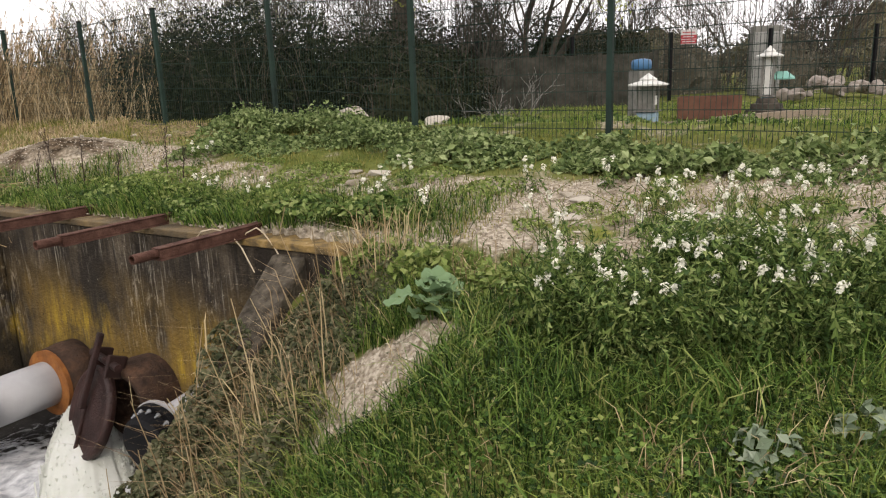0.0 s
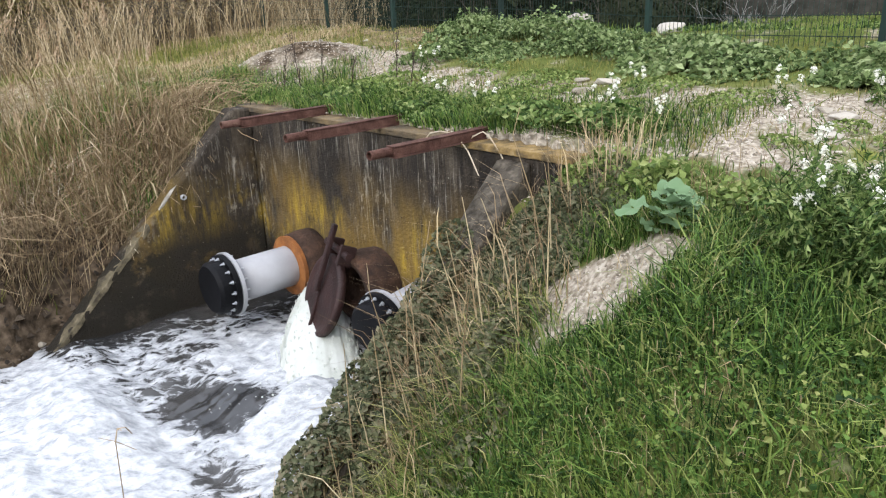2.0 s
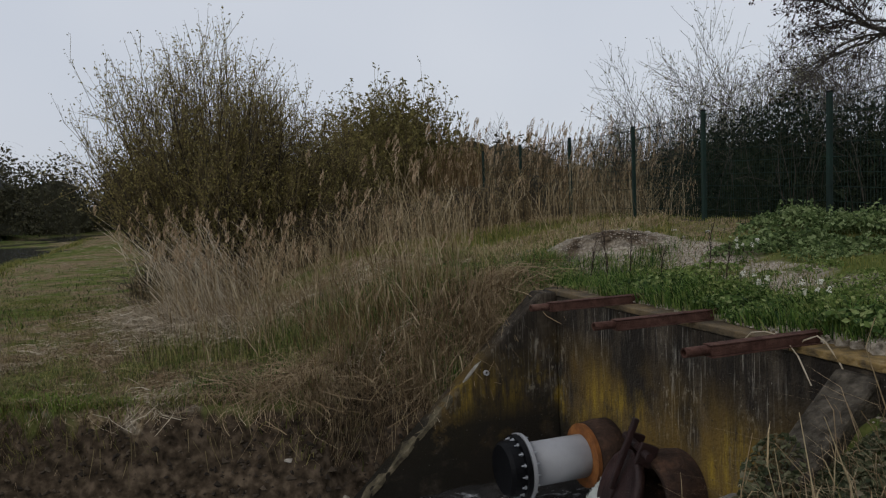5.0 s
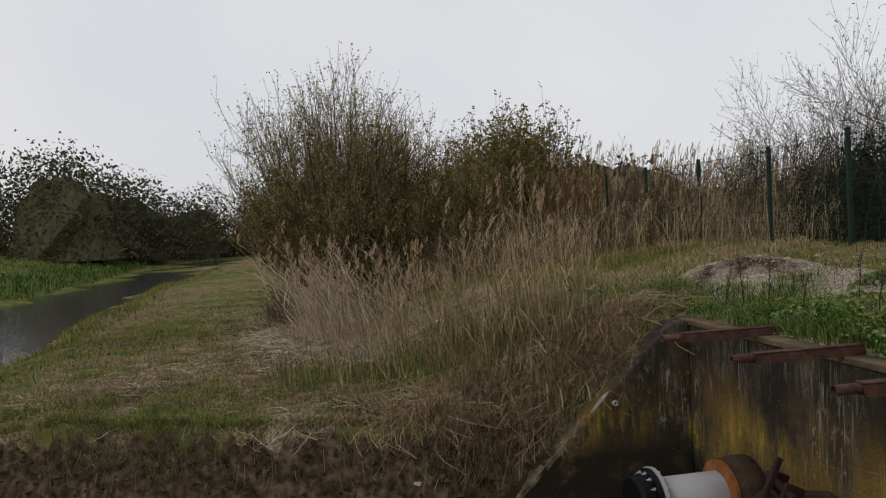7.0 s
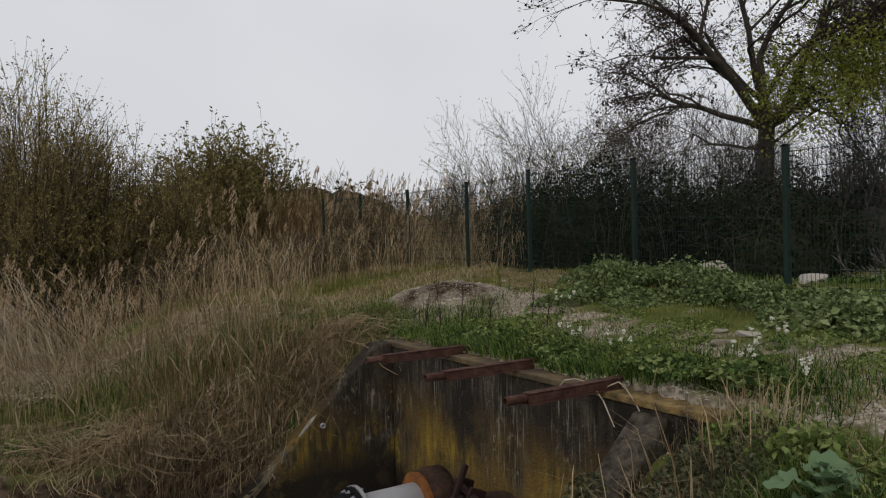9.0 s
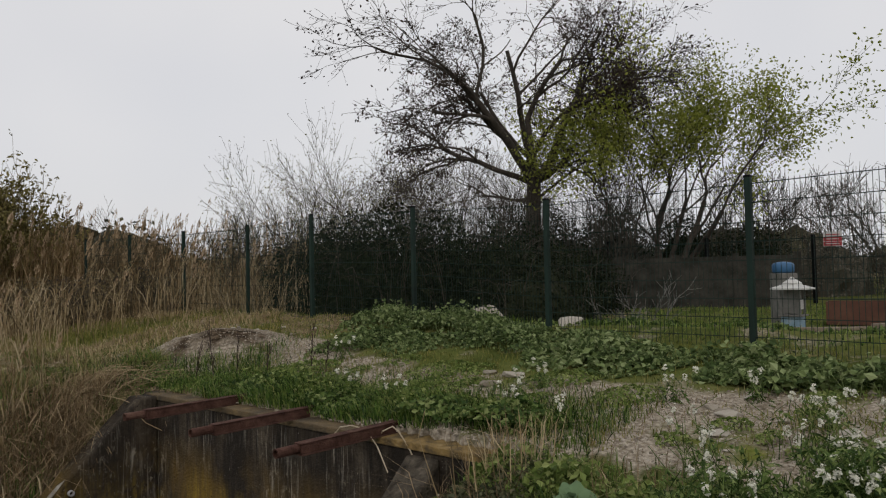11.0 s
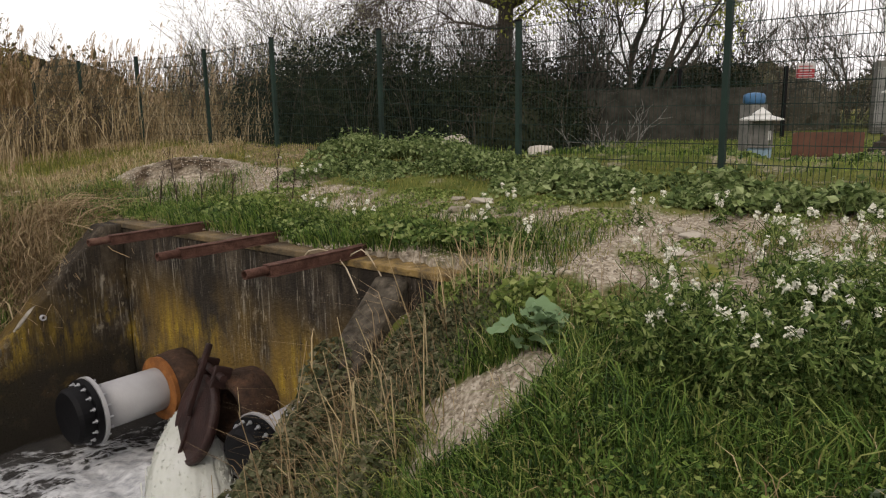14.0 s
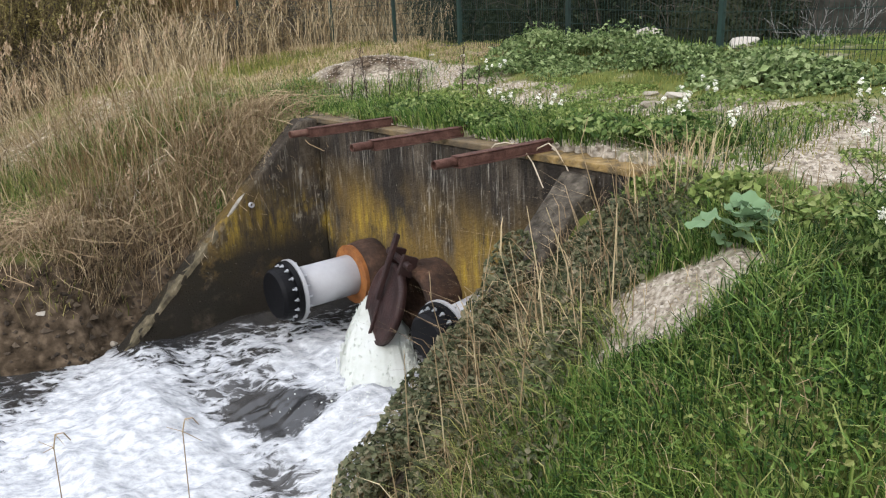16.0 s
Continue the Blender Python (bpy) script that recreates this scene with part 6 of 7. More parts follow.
grass_patch("tawny_grass", 1100, (-5.0, -1.6, 7.0, 9.6), lambda x, y: np.where(to_ub(x, y)[0] < -0.5, np.clip(1.25 - line_distance(x, y, np.array([(-4.2, 8.9), (-3.4, 8.5), (-2.7, 8.2), (-3.4, 7.8)])) / 0.7, 0, 1), 0), (0.35, 0.85), (0.004, 0.008), M_tawny, "tall orange-brown dead grass above the wing wall", 0.45, 0.6, (0.05, -0.1))


def keep_lip_band(x, y):
    u, b = to_ub(x, y)
    d = bank_foot(x, y, b) - 0.2 - u
    return np.where((b > 1.6) & (d > 0) & (d < 2.2), np.clip(1.1 - d / 2.2 + 0.8 * wobble(x, y, 1.3, 4.0), 0, 1), 0.0)


grass_patch("bank_grass", 9000, (-11, -2.6, 4.2, 10), clumped(keep_lip_band, 4.0, 5.0), (0.06, 0.22), (0.004, 0.008), M_bank_green, "rough olive grass on the edge of the earth bank", 0.8, 0.9, (0.1, -0.15))


def keep_thatch(x, y):
    d = line_distance(x, y, np.array([(-2.3, 8.75), (-2.9, 8.2), (-3.5, 7.7), (-4.1, 7.35)]))
    u, b = to_ub(x, y)
    return np.where(u < -0.5 - 0.06 * b, np.clip(1.25 - d / 0.6, 0, 1), 0)


grass_patch("straw_thatch", 1500, (-5.2, -1.2, 6.4, 9.8), clumped(keep_thatch, 5.0, 1.0), (0.15, 0.5), (0.003, 0.007), M_straw, "thick fallen straw beside the wing wall", 0.9, 1.0, (0.15, -0.35))
grass_patch("grass", 4500, (-9.5, -5.2, 5.2, 8.0), ellipse_keep(-7.2, 6.3, 1.7, 0.5, 12), (0.06, 0.18), (0.005, 0.01), M_grass_light, "fresh green grass at the lip of the bank", 0.5, 0.7)
def straw_litter(n, box, keep, length, w, lift, mat, label):
    x, y = scatter(n, *box, keep)
    ok = ground(x, y) > -0.85
    x, y = x[ok], y[ok]
    k = len(x)
    stuff("straw_litter", *strands(on_ground(x, y), rng.uniform(length[0], length[1], k), rng.uniform(w[0], w[1], k), rng.uniform(0, lift, k)), mat, label, "straw")


straw_litter(5000, (-14, -2.0, 4.8, 14), clumped(lambda x, y: keep_left_bank(x, y) * np.clip(0.3 - 0.9 * wobble(x, y, 0.9, 11.0), 0.03, 1), 3.0, 4.0), (0.15, 0.5), (0.003, 0.007), 0.1, M_bleached, "pale fallen straw matted on the low land")
straw_litter(420, (-10.4, -8.0, 6.4, 8.2), ellipse_keep(-9.3, 7.3, 0.9, 0.5, 20), (0.1, 0.5), (0.006, 0.014), 0.08, M_brown_tangle, "dark twigs and flood litter on the low land")
straw_litter(420, (-8.4, -5.4, 7.6, 10.4), ellipse_keep(-7.0, 9.0, 0.8, 0.5, 40), (0.1, 0.4), (0.005, 0.012), 0.08, M_brown_tangle, "brown dead litter on the low land")
straw_litter(4500, (-14, -1.5, 6.0, 14), lambda x, y: keep_left_bank(x, y) * np.clip(0.4 - 0.7 * wobble(x, y, 1.3, 2.0), 0.05, 1), (0.15, 0.6), (0.004, 0.008), 0.12, M_straw_grey, "grey-brown fallen straw matted on the bank")
straw_litter(2600, (-11, -5.8, 9.6, 14.4), lambda x, y: np.clip(1.25 - line_distance(x, y, np.array([(-9.8, 12.2), (-8.4, 11.2), (-7.0, 10.3)])) / 0.95, 0, 1), (0.4, 1.1), (0.005, 0.01), 0.5, M_bleached, "grey heap of fallen reeds on the bank")
straw_litter(2600, (-5.2, -1.2, 6.4, 9.6), lambda x, y: np.where(to_ub(x, y)[0] < -0.45 - 0.06 * to_ub(x, y)[1], np.clip(1.25 - line_distance(x, y, np.array([(-2.3, 8.6), (-2.9, 8.0), (-3.6, 7.5), (-4.4, 7.3)])) / 0.8, 0, 1), 0), (0.3, 0.8), (0.003, 0.007), 0.4, M_straw_grey, "brown fallen stems tumbling beside the wing wall")


grass_patch("fallen_reeds", 900, (-11, -5.8, 10.4, 14.4), lambda x, y: np.clip(1.25 - line_distance(x, y, np.array([(-9.6, 12.6), (-8.2, 11.6), (-6.8, 10.9)])) / 0.85, 0, 1), (0.35, 0.95), (0.006, 0.011), M_straw_grey, "grey tangle of fallen reeds on the bank", 0.7, 1.0, (-0.6, -0.25))
grass_patch("fallen_reeds", 700, (-10.5, -6.0, 10.0, 13.4), lambda x, y: np.clip(1.25 - line_distance(x, y, np.array([(-9.4, 12.2), (-8.0, 11.2), (-6.8, 10.4)])) / 0.7, 0, 1), (0.4, 1.0), (0.005, 0.01), M_bleached, "bleached fallen reeds on the bank", 0.7, 1.0, (-0.5, -0.35))
grass_patch("green_underwood", 5000, (-8.2, -2.2, 7.8, 11.4), lambda x, y: np.clip(1.1 - line_distance(x, y, np.array([(-6.8, 9.6), (-4.8, 9.5), (-3.0, 9.3)])) / 1.2 + 0.4 * wobble(x, y, 1.8, 7.0), 0, 1), (0.14, 0.48), (0.005, 0.01), M_bank_green, "green grass among the reed stems", 0.4, 0.7)
grass_patch("far_bank_grass", 10000, (-100, -36, 25, 110), lambda x, y: np.where((-(x + 41.7) * 0.775 - (y - 31.4) * 0.63 > 4.2) & (-(x + 41.7) * 0.775 - (y - 31.4) * 0.63 < 24), 1.0, 0), (0.15, 0.4), (0.07, 0.15), M_grass, "green grass on the bank beyond the stream", 0.5, 0.6, folds=1)


grass_patch("stream_fringe", 8000, (-40, -14, 6, 42), lambda x, y: np.where((line_distance(x, y, STREAM) > 2.9 + np.clip(y - 20, 0, 60) * 0.02) & (line_distance(x, y, STREAM) < 4.6 + np.clip(y - 20, 0, 60) * 0.02), np.clip(0.4 + 0.9 * wobble(x, y, 0.8, 5.0), 0, 1), 0), (0.15, 0.5), (0.012, 0.03), M_grass_olive, "tufts of grass along the edge of the stream", 0.7, 0.8)
grass_patch("stream_fringe", 5000, (-60, -14, 6, 70), lambda x, y: np.where((line_distance(x, y, STREAM) > 3.0 + np.clip(y - 20, 0, 60) * 0.02) & (line_distance(x, y, STREAM) < 5.6 + np.clip(y - 20, 0, 60) * 0.02), np.clip(0.45 + 0.7 * wobble(x, y, 0.5, 2.0), 0.03, 1), 0), (0.12, 0.4), (0.02, 0.05), M_grass_olive, "rough grass overhanging the edge of the stream", 0.6, 0.8)
grass_patch("far_bank_grass", 10000, (-110, -24, 14, 130), lambda x, y: np.where((-(x + 41.7) * 0.775 - (y - 31.4) * 0.63 > 3.2) & (-(x + 41.7) * 0.775 - (y - 31.4) * 0.63 < 10), 1.0, 0), (0.3, 0.8), (0.07, 0.15), M_grass, "tall green grass on the far bank of the stream", 0.5, 0.7, folds=1)
grass_patch("young_grass", 24000, (-1.4, 6.6, 0.3, 4.8), lambda x, y: keep_lush(x, y) * np.clip(0.16 + 0.9 * wobble(x, y, 1.6, 9.0) + 0.5 * wobble(x, y, 6.0, 2.0), 0, 1), (0.05, 0.15), (0.003, 0.008), M_grass_light, "young yellow-green grass in tufts", 0.9, 0.9)
grass_patch("straw_bits", 1500, (-0.6, 5.0, 0.9, 4.4), lambda x, y: keep_lush(x, y) * np.clip(0.3 + 0.6 * wobble(x, y, 2.7, 3.0), 0, 1), (0.08, 0.26), (0.003, 0.006), M_straw, "stray dry stems in the grass", 0.8, 0.9)


def keep_round_camera(x, y):
    u, b = to_ub(x, y)
    return np.where((ground(x, y) > -1.1) & (zone_gravel(x, y) < 0.5), np.clip(1.2 - np.hypot(x - 1, y - 1) / 7, 0, 1) * np.clip(0.7 + 0.5 * wobble(x, y, 1.4, 2.0), 0.1, 1), 0)


grass_patch("grass", 22000, (-5.0, 8.0, -5.0, 1.4), keep_round_camera, (0.05, 0.16), (0.006, 0.013), M_grass, "green grass on the bank top", 0.5, 0.7, folds=1)
grass_patch("young_grass", 3000, (-5.0, 8.0, -5.0, 1.1), keep_round_camera, (0.06, 0.18), (0.007, 0.014), M_grass_light, "young grass on the bank top", 0.6, 0.8, folds=1)
grass_patch("grass", 7000, (4.6, 9.0, 0.4, 4.4), keep_round_camera, (0.05, 0.16), (0.006, 0.013), M_grass, "green grass beside the path", 0.5, 0.7)


grass_patch("path_grass", 9000, (-1.2, 6.5, 3.2, 10.5), lambda x, y: np.where((zone_gravel(x, y) > 0.45) & (to_ub(x, y)[1] < -0.3), np.clip(0.22 + 0.9 * wobble(x, y, 2.6, 12.0), 0, 1), 0), (0.02, 0.08), (0.004, 0.009), M_grass_olive, "thin creeping grass in the gravel path", 0.8, 0.9)
grass_patch("path_straw", 1800, (-1.2, 6.5, 3.2, 10.5), lambda x, y: np.where((zone_gravel(x, y) > 0.45) & (to_ub(x, y)[1] < -0.3), np.clip(0.2 - 0.8 * wobble(x, y, 2.6, 12.0), 0, 1), 0), (0.04, 0.14), (0.003, 0.006), M_straw_grey, "dry litter lying on the gravel path", 1.0, 1.2)


def ground_cover(n):
    """Small round leaves of clover and weeds between the blades."""
    x, y = scatter(n, -0.6, 5.0, 0.9, 4.6, lambda x, y: keep_lush(x, y) * np.clip(0.5 + 0.7 * wobble(x, y, 3.1, 2.0), 0, 1))
    P = on_ground(x, y) + np.stack([np.zeros(len(x)), np.zeros(len(x)), rng.uniform(0.01, 0.09, len(x))], 1)
    stuff("clover", *leaves(P, rng.uniform(0.014, 0.034, len(x)), None, 0.85, 0.6), M_grass, "low clover and small weeds in the grass", "grass")


ground_cover(22000)


def keep_edge(x, y):
    d = line_distance(x, y, np.array([(0.75, 4.0), (0.4, 3.9), (0.1, 3.7), (-0.25, 3.35), (-0.5, 3.0)]))
    return np.clip(1.25 - d / 0.52, 0, 1)


def near_stalks(n, seed, h, label, mat):
    """Tall dry stems with a hanging leaf or two at the water's edge."""
    x, y = scatter(n, -0.9, 2.2, 2.8, 5.2, keep_edge)
    n = len(x)
    P = on_ground(x, y, -0.02)
    hh = rng.uniform(h[0], h[1], n)
    ln = leaning(n, 0.16, (-0.04, -0.03))
    mid = P + np.stack([ln[:, 0] * hh * 0.4, ln[:, 1] * hh * 0.4, hh * 0.55], 1)
    top = P + np.stack([ln[:, 0] * hh, ln[:, 1] * hh, hh], 1)
    st = joined(tubes(P, mid, 0.0045, 0.0038, 4), tubes(mid, top, 0.0038, 0.0018, 4))
    k = rng.integers(0, n, n * 2)
    s = rng.uniform(0.1, 1.0, len(k))
    lv = blades(P[k] + (top[k] - P[k]) * s[:, None], rng.uniform(0.1, 0.3, len(k)), rng.uniform(0.004, 0.01, len(k)), leaning(len(k), 0.9), 0.9)
    return stuff("dry_stalks", *joined(st, lv), mat, label, "stalks")


near_stalks(48, 1, (0.45, 1.0), "tall bleached dry stalks along the bank edge", M_straw)
grass_patch("dry_tufts", 600, (-0.9, 2.2, 2.8, 5.2), keep_edge, (0.15, 0.5), (0.003, 0.007), M_straw, "tangled dry grass along the bank edge", 0.6, 0.9)
grass_patch("dry_tufts", 110, (0.9, 2.0, 3.9, 5.0), ellipse_keep(1.5, 4.45, 0.35, 0.45), (0.25, 0.6), (0.004, 0.008), M_straw, "dry grass hanging beside the wall end", 0.5, 0.8)
grass_patch("dead_grass", 140, (1.3, 3.0, 3.0, 4.6), ellipse_keep(1.95, 3.65, 0.45, 0.4), (0.12, 0.34), (0.003, 0.005), M_straw_grey, "dead pale grass beside the gravel", 0.5, 0.6)


# ---- brambles and leafy weeds ----
def leafy_clump(name, x, y, rx, ry, h, n, size, mat, label, category, stems=40, turn=0.0, zfun=None, stem_mat=None):
    """A low plant: arching stems under a cover of leaves."""
    t = thing(name, label, category, "leafy clumps")
    c, s = math.cos(radians(turn)), math.sin(radians(turn))
    a, r = rng.uniform(0, 2 * np.pi, n), np.sqrt(rng.uniform(0, 1, n))
    lx, ly = np.cos(a) * r * rx, np.sin(a) * r * ry
    px, py = x + lx * c - ly * s, y + lx * s + ly * c
    dome = np.sqrt(np.clip(1 - r * r, 0, 1)) ** 0.7
    hz = h * dome * (0.85 + 0.3 * wobble(px, py, 4.5, x)) * rng.uniform(0.45, 1.0, n) ** 0.5
    zfun = zfun or ground
    P = np.stack([px, py, zfun(px, py) + hz], 1)
    nrm = np.stack([np.cos(a) * r, np.sin(a) * r, np.full(n, 0.9)], 1)
    tagged(part_np("foliage", *leaves(P, rng.uniform(size[0], size[1], n), nrm, 0.68, 0.5), mat, t), kind="stuff")
    k = rng.integers(0, n, stems)
    q = P[k]
    b0 = np.stack([x + (q[:, 0] - x) * 0.5, y + (q[:, 1] - y) * 0.5], 1)
    B = np.stack([b0[:, 0], b0[:, 1], zfun(b0[:, 0], b0[:, 1]) - 0.02], 1)
    tagged(part_np("stem_mass", *tubes(B, q, 0.004, 0.002, 3), stem_mat or mat, t), kind="stuff")
    return t


def leafy_bed(name, n, line, width, h, size, mat, label, seed):
    """A bed of leafy weeds along a line, of uneven height, with shoots that stand out of it."""
    line = np.array(line)
    lo, hi = line.min(0) - width, line.max(0) + width
    x, y = scatter(n, lo[0], hi[0], lo[1], hi[1], lambda x, y: np.clip(1.3 - line_distance(x, y, line) / width * 1.3 + 0.6 * wobble(x, y, 3.0, seed), 0, 1))
    d = line_distance(x, y, line) / width
    field = np.clip(0.45 + 0.6 * wobble(x, y, 2.6, seed) + 0.35 * wobble(x, y, 7.0, seed + 1), 0.1, 1.3)
    top = h * field * np.clip(1.15 - d * d, 0.25, 1)
    z = top * rng.uniform(0.2, 1.0, len(x)) ** 0.6
    shoot = rng.uniform(0, 1, len(x)) < 0.06
    z = np.where(shoot, top * rng.uniform(1.0, 1.35, len(x)), z)
    P = on_ground(x, y) + np.stack([np.zeros(len(x)), np.zeros(len(x)), z], 1)
    lv = leaves(P, rng.uniform(size[0], size[1], len(x)), None, 0.7, 0.42)
    k = rng.integers(0, len(x), len(x) // 12)
    st = tubes(on_ground(x[k] + rng.normal(0, 0.03, len(k)), y[k] + rng.normal(0, 0.03, len(k)), -0.02), P[k], 0.0035, 0.002, 3)
    return stuff(name, *joined(lv, st), mat, label, "weeds")


NET = "dark green nettles and brambles below the fence"
leafy_bed("nettle_bed", 9500, [(1.5, 11.2), (2.3, 9.9), (2.6, 8.8)], 0.7, 0.38, (0.03, 0.08), M_nettle, NET, 1.0)
leafy_bed("nettle_bed", 6500, [(2.5, 8.8), (3.0, 7.7), (3.3, 6.8)], 0.62, 0.26, (0.028, 0.075), M_nettle, NET, 2.0)
leafy_bed("nettle_bed", 2800, [(2.7, 6.9), (3.4, 6.3), (4.0, 5.9)], 0.45, 0.26, (0.04, 0.1), M_nettle, NET, 3.0)
leafy_bed("nettle_bed", 3500, [(0.8, 9.3), (1.3, 9.6), (1.7, 8.8)], 0.5, 0.2, (0.03, 0.08), M_nettle, "low nettles at the edge of the path", 4.0)
leafy_bed("nettle_bed", 3600, [(-2.5, 9.75), (-1.6, 9.1), (-0.7, 8.7), (0.3, 8.5)], 0.45, 0.12, (0.03, 0.08), M_weed, "low leafy green weeds behind the wall", 8.0)
leafy_bed("nettle_bed", 3200, [(0.1, 7.8), (0.7, 7.0), (1.3, 6.1), (1.8, 5.3)], 0.34, 0.16, (0.025, 0.06), M_weed, "low leafy green weeds along the wall top", 9.0)
leafy_bed("low_weeds", 2600, [(1.3, 4.5), (1.5, 4.15), (1.7, 3.75), (1.85, 3.4)], 0.34, 0.26, (0.03, 0.07), M_weed, "fresh green weeds beside the end of the wall", 11.0)
grass_patch("tuft_grass", 1000, (0.9, 2.4, 3.0, 4.9), lambda x, y: np.where(line_distance(x, y, SLAB) > 0.15 + 0.16 * np.clip((1.36 - x) / 0.34, 0, 1), np.clip(1.25 - line_distance(x, y, np.array([(1.35, 4.5), (1.6, 4.0), (1.75, 3.6), (1.8, 3.2)])) / 0.42, 0, 1), 0), (0.08, 0.24), (0.004, 0.008), M_grass, "tall fresh grass beside the end of the wall", 0.5, 0.8)
leafy_bed("thistle_bed", 3200, [(3.85, 5.35), (4.2, 4.95), (4.5, 4.6)], 0.42, 0.34, (0.04, 0.1), M_nettle, "broad-leaved dark green thistles beside the path", 5.0)
leafy_bed("thistle_bed", 2200, [(5.0, 4.2), (5.6, 3.5), (6.0, 3.0)], 0.45, 0.34, (0.04, 0.09), M_nettle, "low dark thistles beside the path", 6.0)
leafy_bed("meadow_weeds", 3600, [(4.4, 9.4), (5.6, 8.2), (6.6, 6.8)], 1.0, 0.13, (0.04, 0.09), M_mustard, "leafy weeds just beyond the fence", 7.0)
for x, y, rx, ry, h, n in ((1.35, 4.15, 0.3, 0.26, 0.14, 900), (1.2, 3.95, 0.35, 0.25, 0.16, 1100), (0.85, 4.05, 0.35, 0.25, 0.2, 1200), (0.85, 4.4, 0.4, 0.35, 0.28, 1900), (0.55, 4.45, 0.4, 0.3, 0.26, 1700), (1.1, 4.1, 0.4, 0.3, 0.2, 1200), (0.25, 4.4, 0.4, 0.3, 0.26, 1500), (0.6, 4.05, 0.45, 0.28, 0.2, 1000), (0.0, 4.1, 0.4, 0.3, 0.24, 1000)):
    leafy_clump("bramble", x, y, rx, ry, h, n, (0.025, 0.06), M_ivy, "dusty dark brambles spilling over the wing wall", "brambles", 120)
def over_wing(x, y):
    """The surface that a creeper finds on the wing: its sloping top, its water side and the earth beside it."""
    u, b = to_ub(x, y)
    top = TOP - 0.97 * np.clip(b - 0.15, 0, 2.2)
    side = top - np.clip(3.82 - u, 0, 1) * 1.6
    return np.where(u < 4.25, side, np.maximum(ground(x, y), top - 0.3))


for u, b, ru, rb, h, n in ((4.0, 0.75, 0.2, 0.16, 0.1, 260), (4.12, 1.05, 0.22, 0.18, 0.14, 420), (4.3, 0.9, 0.2, 0.2, 0.2, 500), (4.1, 1.35, 0.24, 0.22, 0.2, 700), (4.5, 1.42, 0.28, 0.26, 0.26, 900), (4.85, 1.3, 0.3, 0.3, 0.24, 900), (3.98, 1.6, 0.26, 0.24, 0.16, 700), (4.35, 1.6, 0.36, 0.3, 0.3, 1200), (4.05, 2.0, 0.3, 0.26, 0.3, 900), (4.5, 2.15, 0.36, 0.3, 0.34, 1200), (4.1, 2.4, 0.3, 0.24, 0.26, 800)):
    p0 = at_wall(u, b, 0)
    leafy_clump("bramble", p0.x, p0.y, ru, rb, h, n, (0.028, 0.07), M_ivy, "dusty brambles creeping over the wing wall", "brambles", 220, -53.5, over_wing, M_twig_olive)
grass_patch("wing_straw", 420, (0.0, 1.9, 3.3, 5.0), lambda x, y: np.where((to_ub(x, y)[0] > 4.1) & (to_ub(x, y)[0] < 5.1) & (to_ub(x, y)[1] > 0.3) & (to_ub(x, y)[1] < 3.0), 0.7, 0), (0.25, 0.7), (0.004, 0.008), M_straw_grey, "bent dry straw among the brambles", 0.9, 1.1, (-0.15, -0.05))
for x, y, r_, n in ((0.62, 3.62, 0.24, 420), (0.36, 3.45, 0.26, 450), (0.12, 3.2, 0.24, 360), (0.4, 3.12, 0.18, 200)):
    leafy_clump("bramble", x, y, r_ * 1.2, r_, 0.16, n, (0.022, 0.055), M_ivy, "dusty low brambles among dry stalks", "brambles", 90, 0, None, M_twig_olive)
grass_patch("edge_grass", 3000, (-1.1, 1.0, 2.0, 4.2), lambda x, y: np.clip(1.25 - line_distance(x, y, np.array([(0.5, 3.6), (0.1, 3.25), (-0.25, 2.85), (-0.6, 2.4)])) / 0.45, 0, 1), (0.12, 0.36), (0.004, 0.008), M_bank_green, "long grass hanging over the bank edge", 0.7, 1.0, (-0.25, -0.05), True)
grass_patch("edge_grass", 1600, (-1.1, 1.0, 2.0, 4.2), lambda x, y: np.clip(1.25 - line_distance(x, y, np.array([(0.6, 3.4), (0.2, 3.0), (-0.15, 2.6), (-0.5, 2.2)])) / 0.4, 0, 1), (0.12, 0.34), (0.004, 0.008), M_grass, "long green grass along the bank edge", 0.6, 0.9, (-0.15, 0.0), True)
grass_patch("coping_grass", 5200, (-0.8, 2.6, 4.2, 8.6), lambda x, y: np.where((to_ub(x, y)[1] < -0.14 + 0.05 * wobble(x, y, 5.0)) & (to_ub(x, y)[1] > -0.85) & (to_ub(x, y)[0] > 0.3) & (to_ub(x, y)[0] < 3.9 + 0.9 * (to_ub(x, y)[1] < -0.3)), 1.0, 0), (0.08, 0.24), (0.006, 0.012), M_grass, "thick grass leaning over the wall top", 0.5, 0.8, (-0.15, -0.1))
for x, y, rx, ry, h, n in ((-1.7, 9.3, 0.6, 0.4, 0.14, 700), (-2.9, 10.2, 0.6, 0.4, 0.24, 800), (0.5, 6.6, 0.5, 0.3, 0.16, 600), (1.2, 5.6, 0.4, 0.3, 0.2, 600), (-0.2, 8.0, 0.6, 0.3, 0.16, 600), (1.6, 5.1, 0.4, 0.3, 0.26, 700)):
    leafy_clump("low_weeds", x, y, rx, ry, h, n, (0.03, 0.07), M_mustard, "low green weeds by the wall top", "weeds", 30)


for i in range(80):
    x, y = float(rng.uniform(0.3, 5.4)), float(rng.uniform(3.4, 8.4))
    if 0.3 < zone_gravel(np.array(x), np.array(y)) and to_ub(x, y)[1] < -0.6:
        s = float(rng.uniform(0.08, 0.3))
        leafy_clump("path_weeds", x, y, s * 1.3, s, 0.07, int(420 * (s / 0.25) ** 1.6), (0.02, 0.05), M_weed, "low creeping weeds in the gravel path", "weeds", 8)


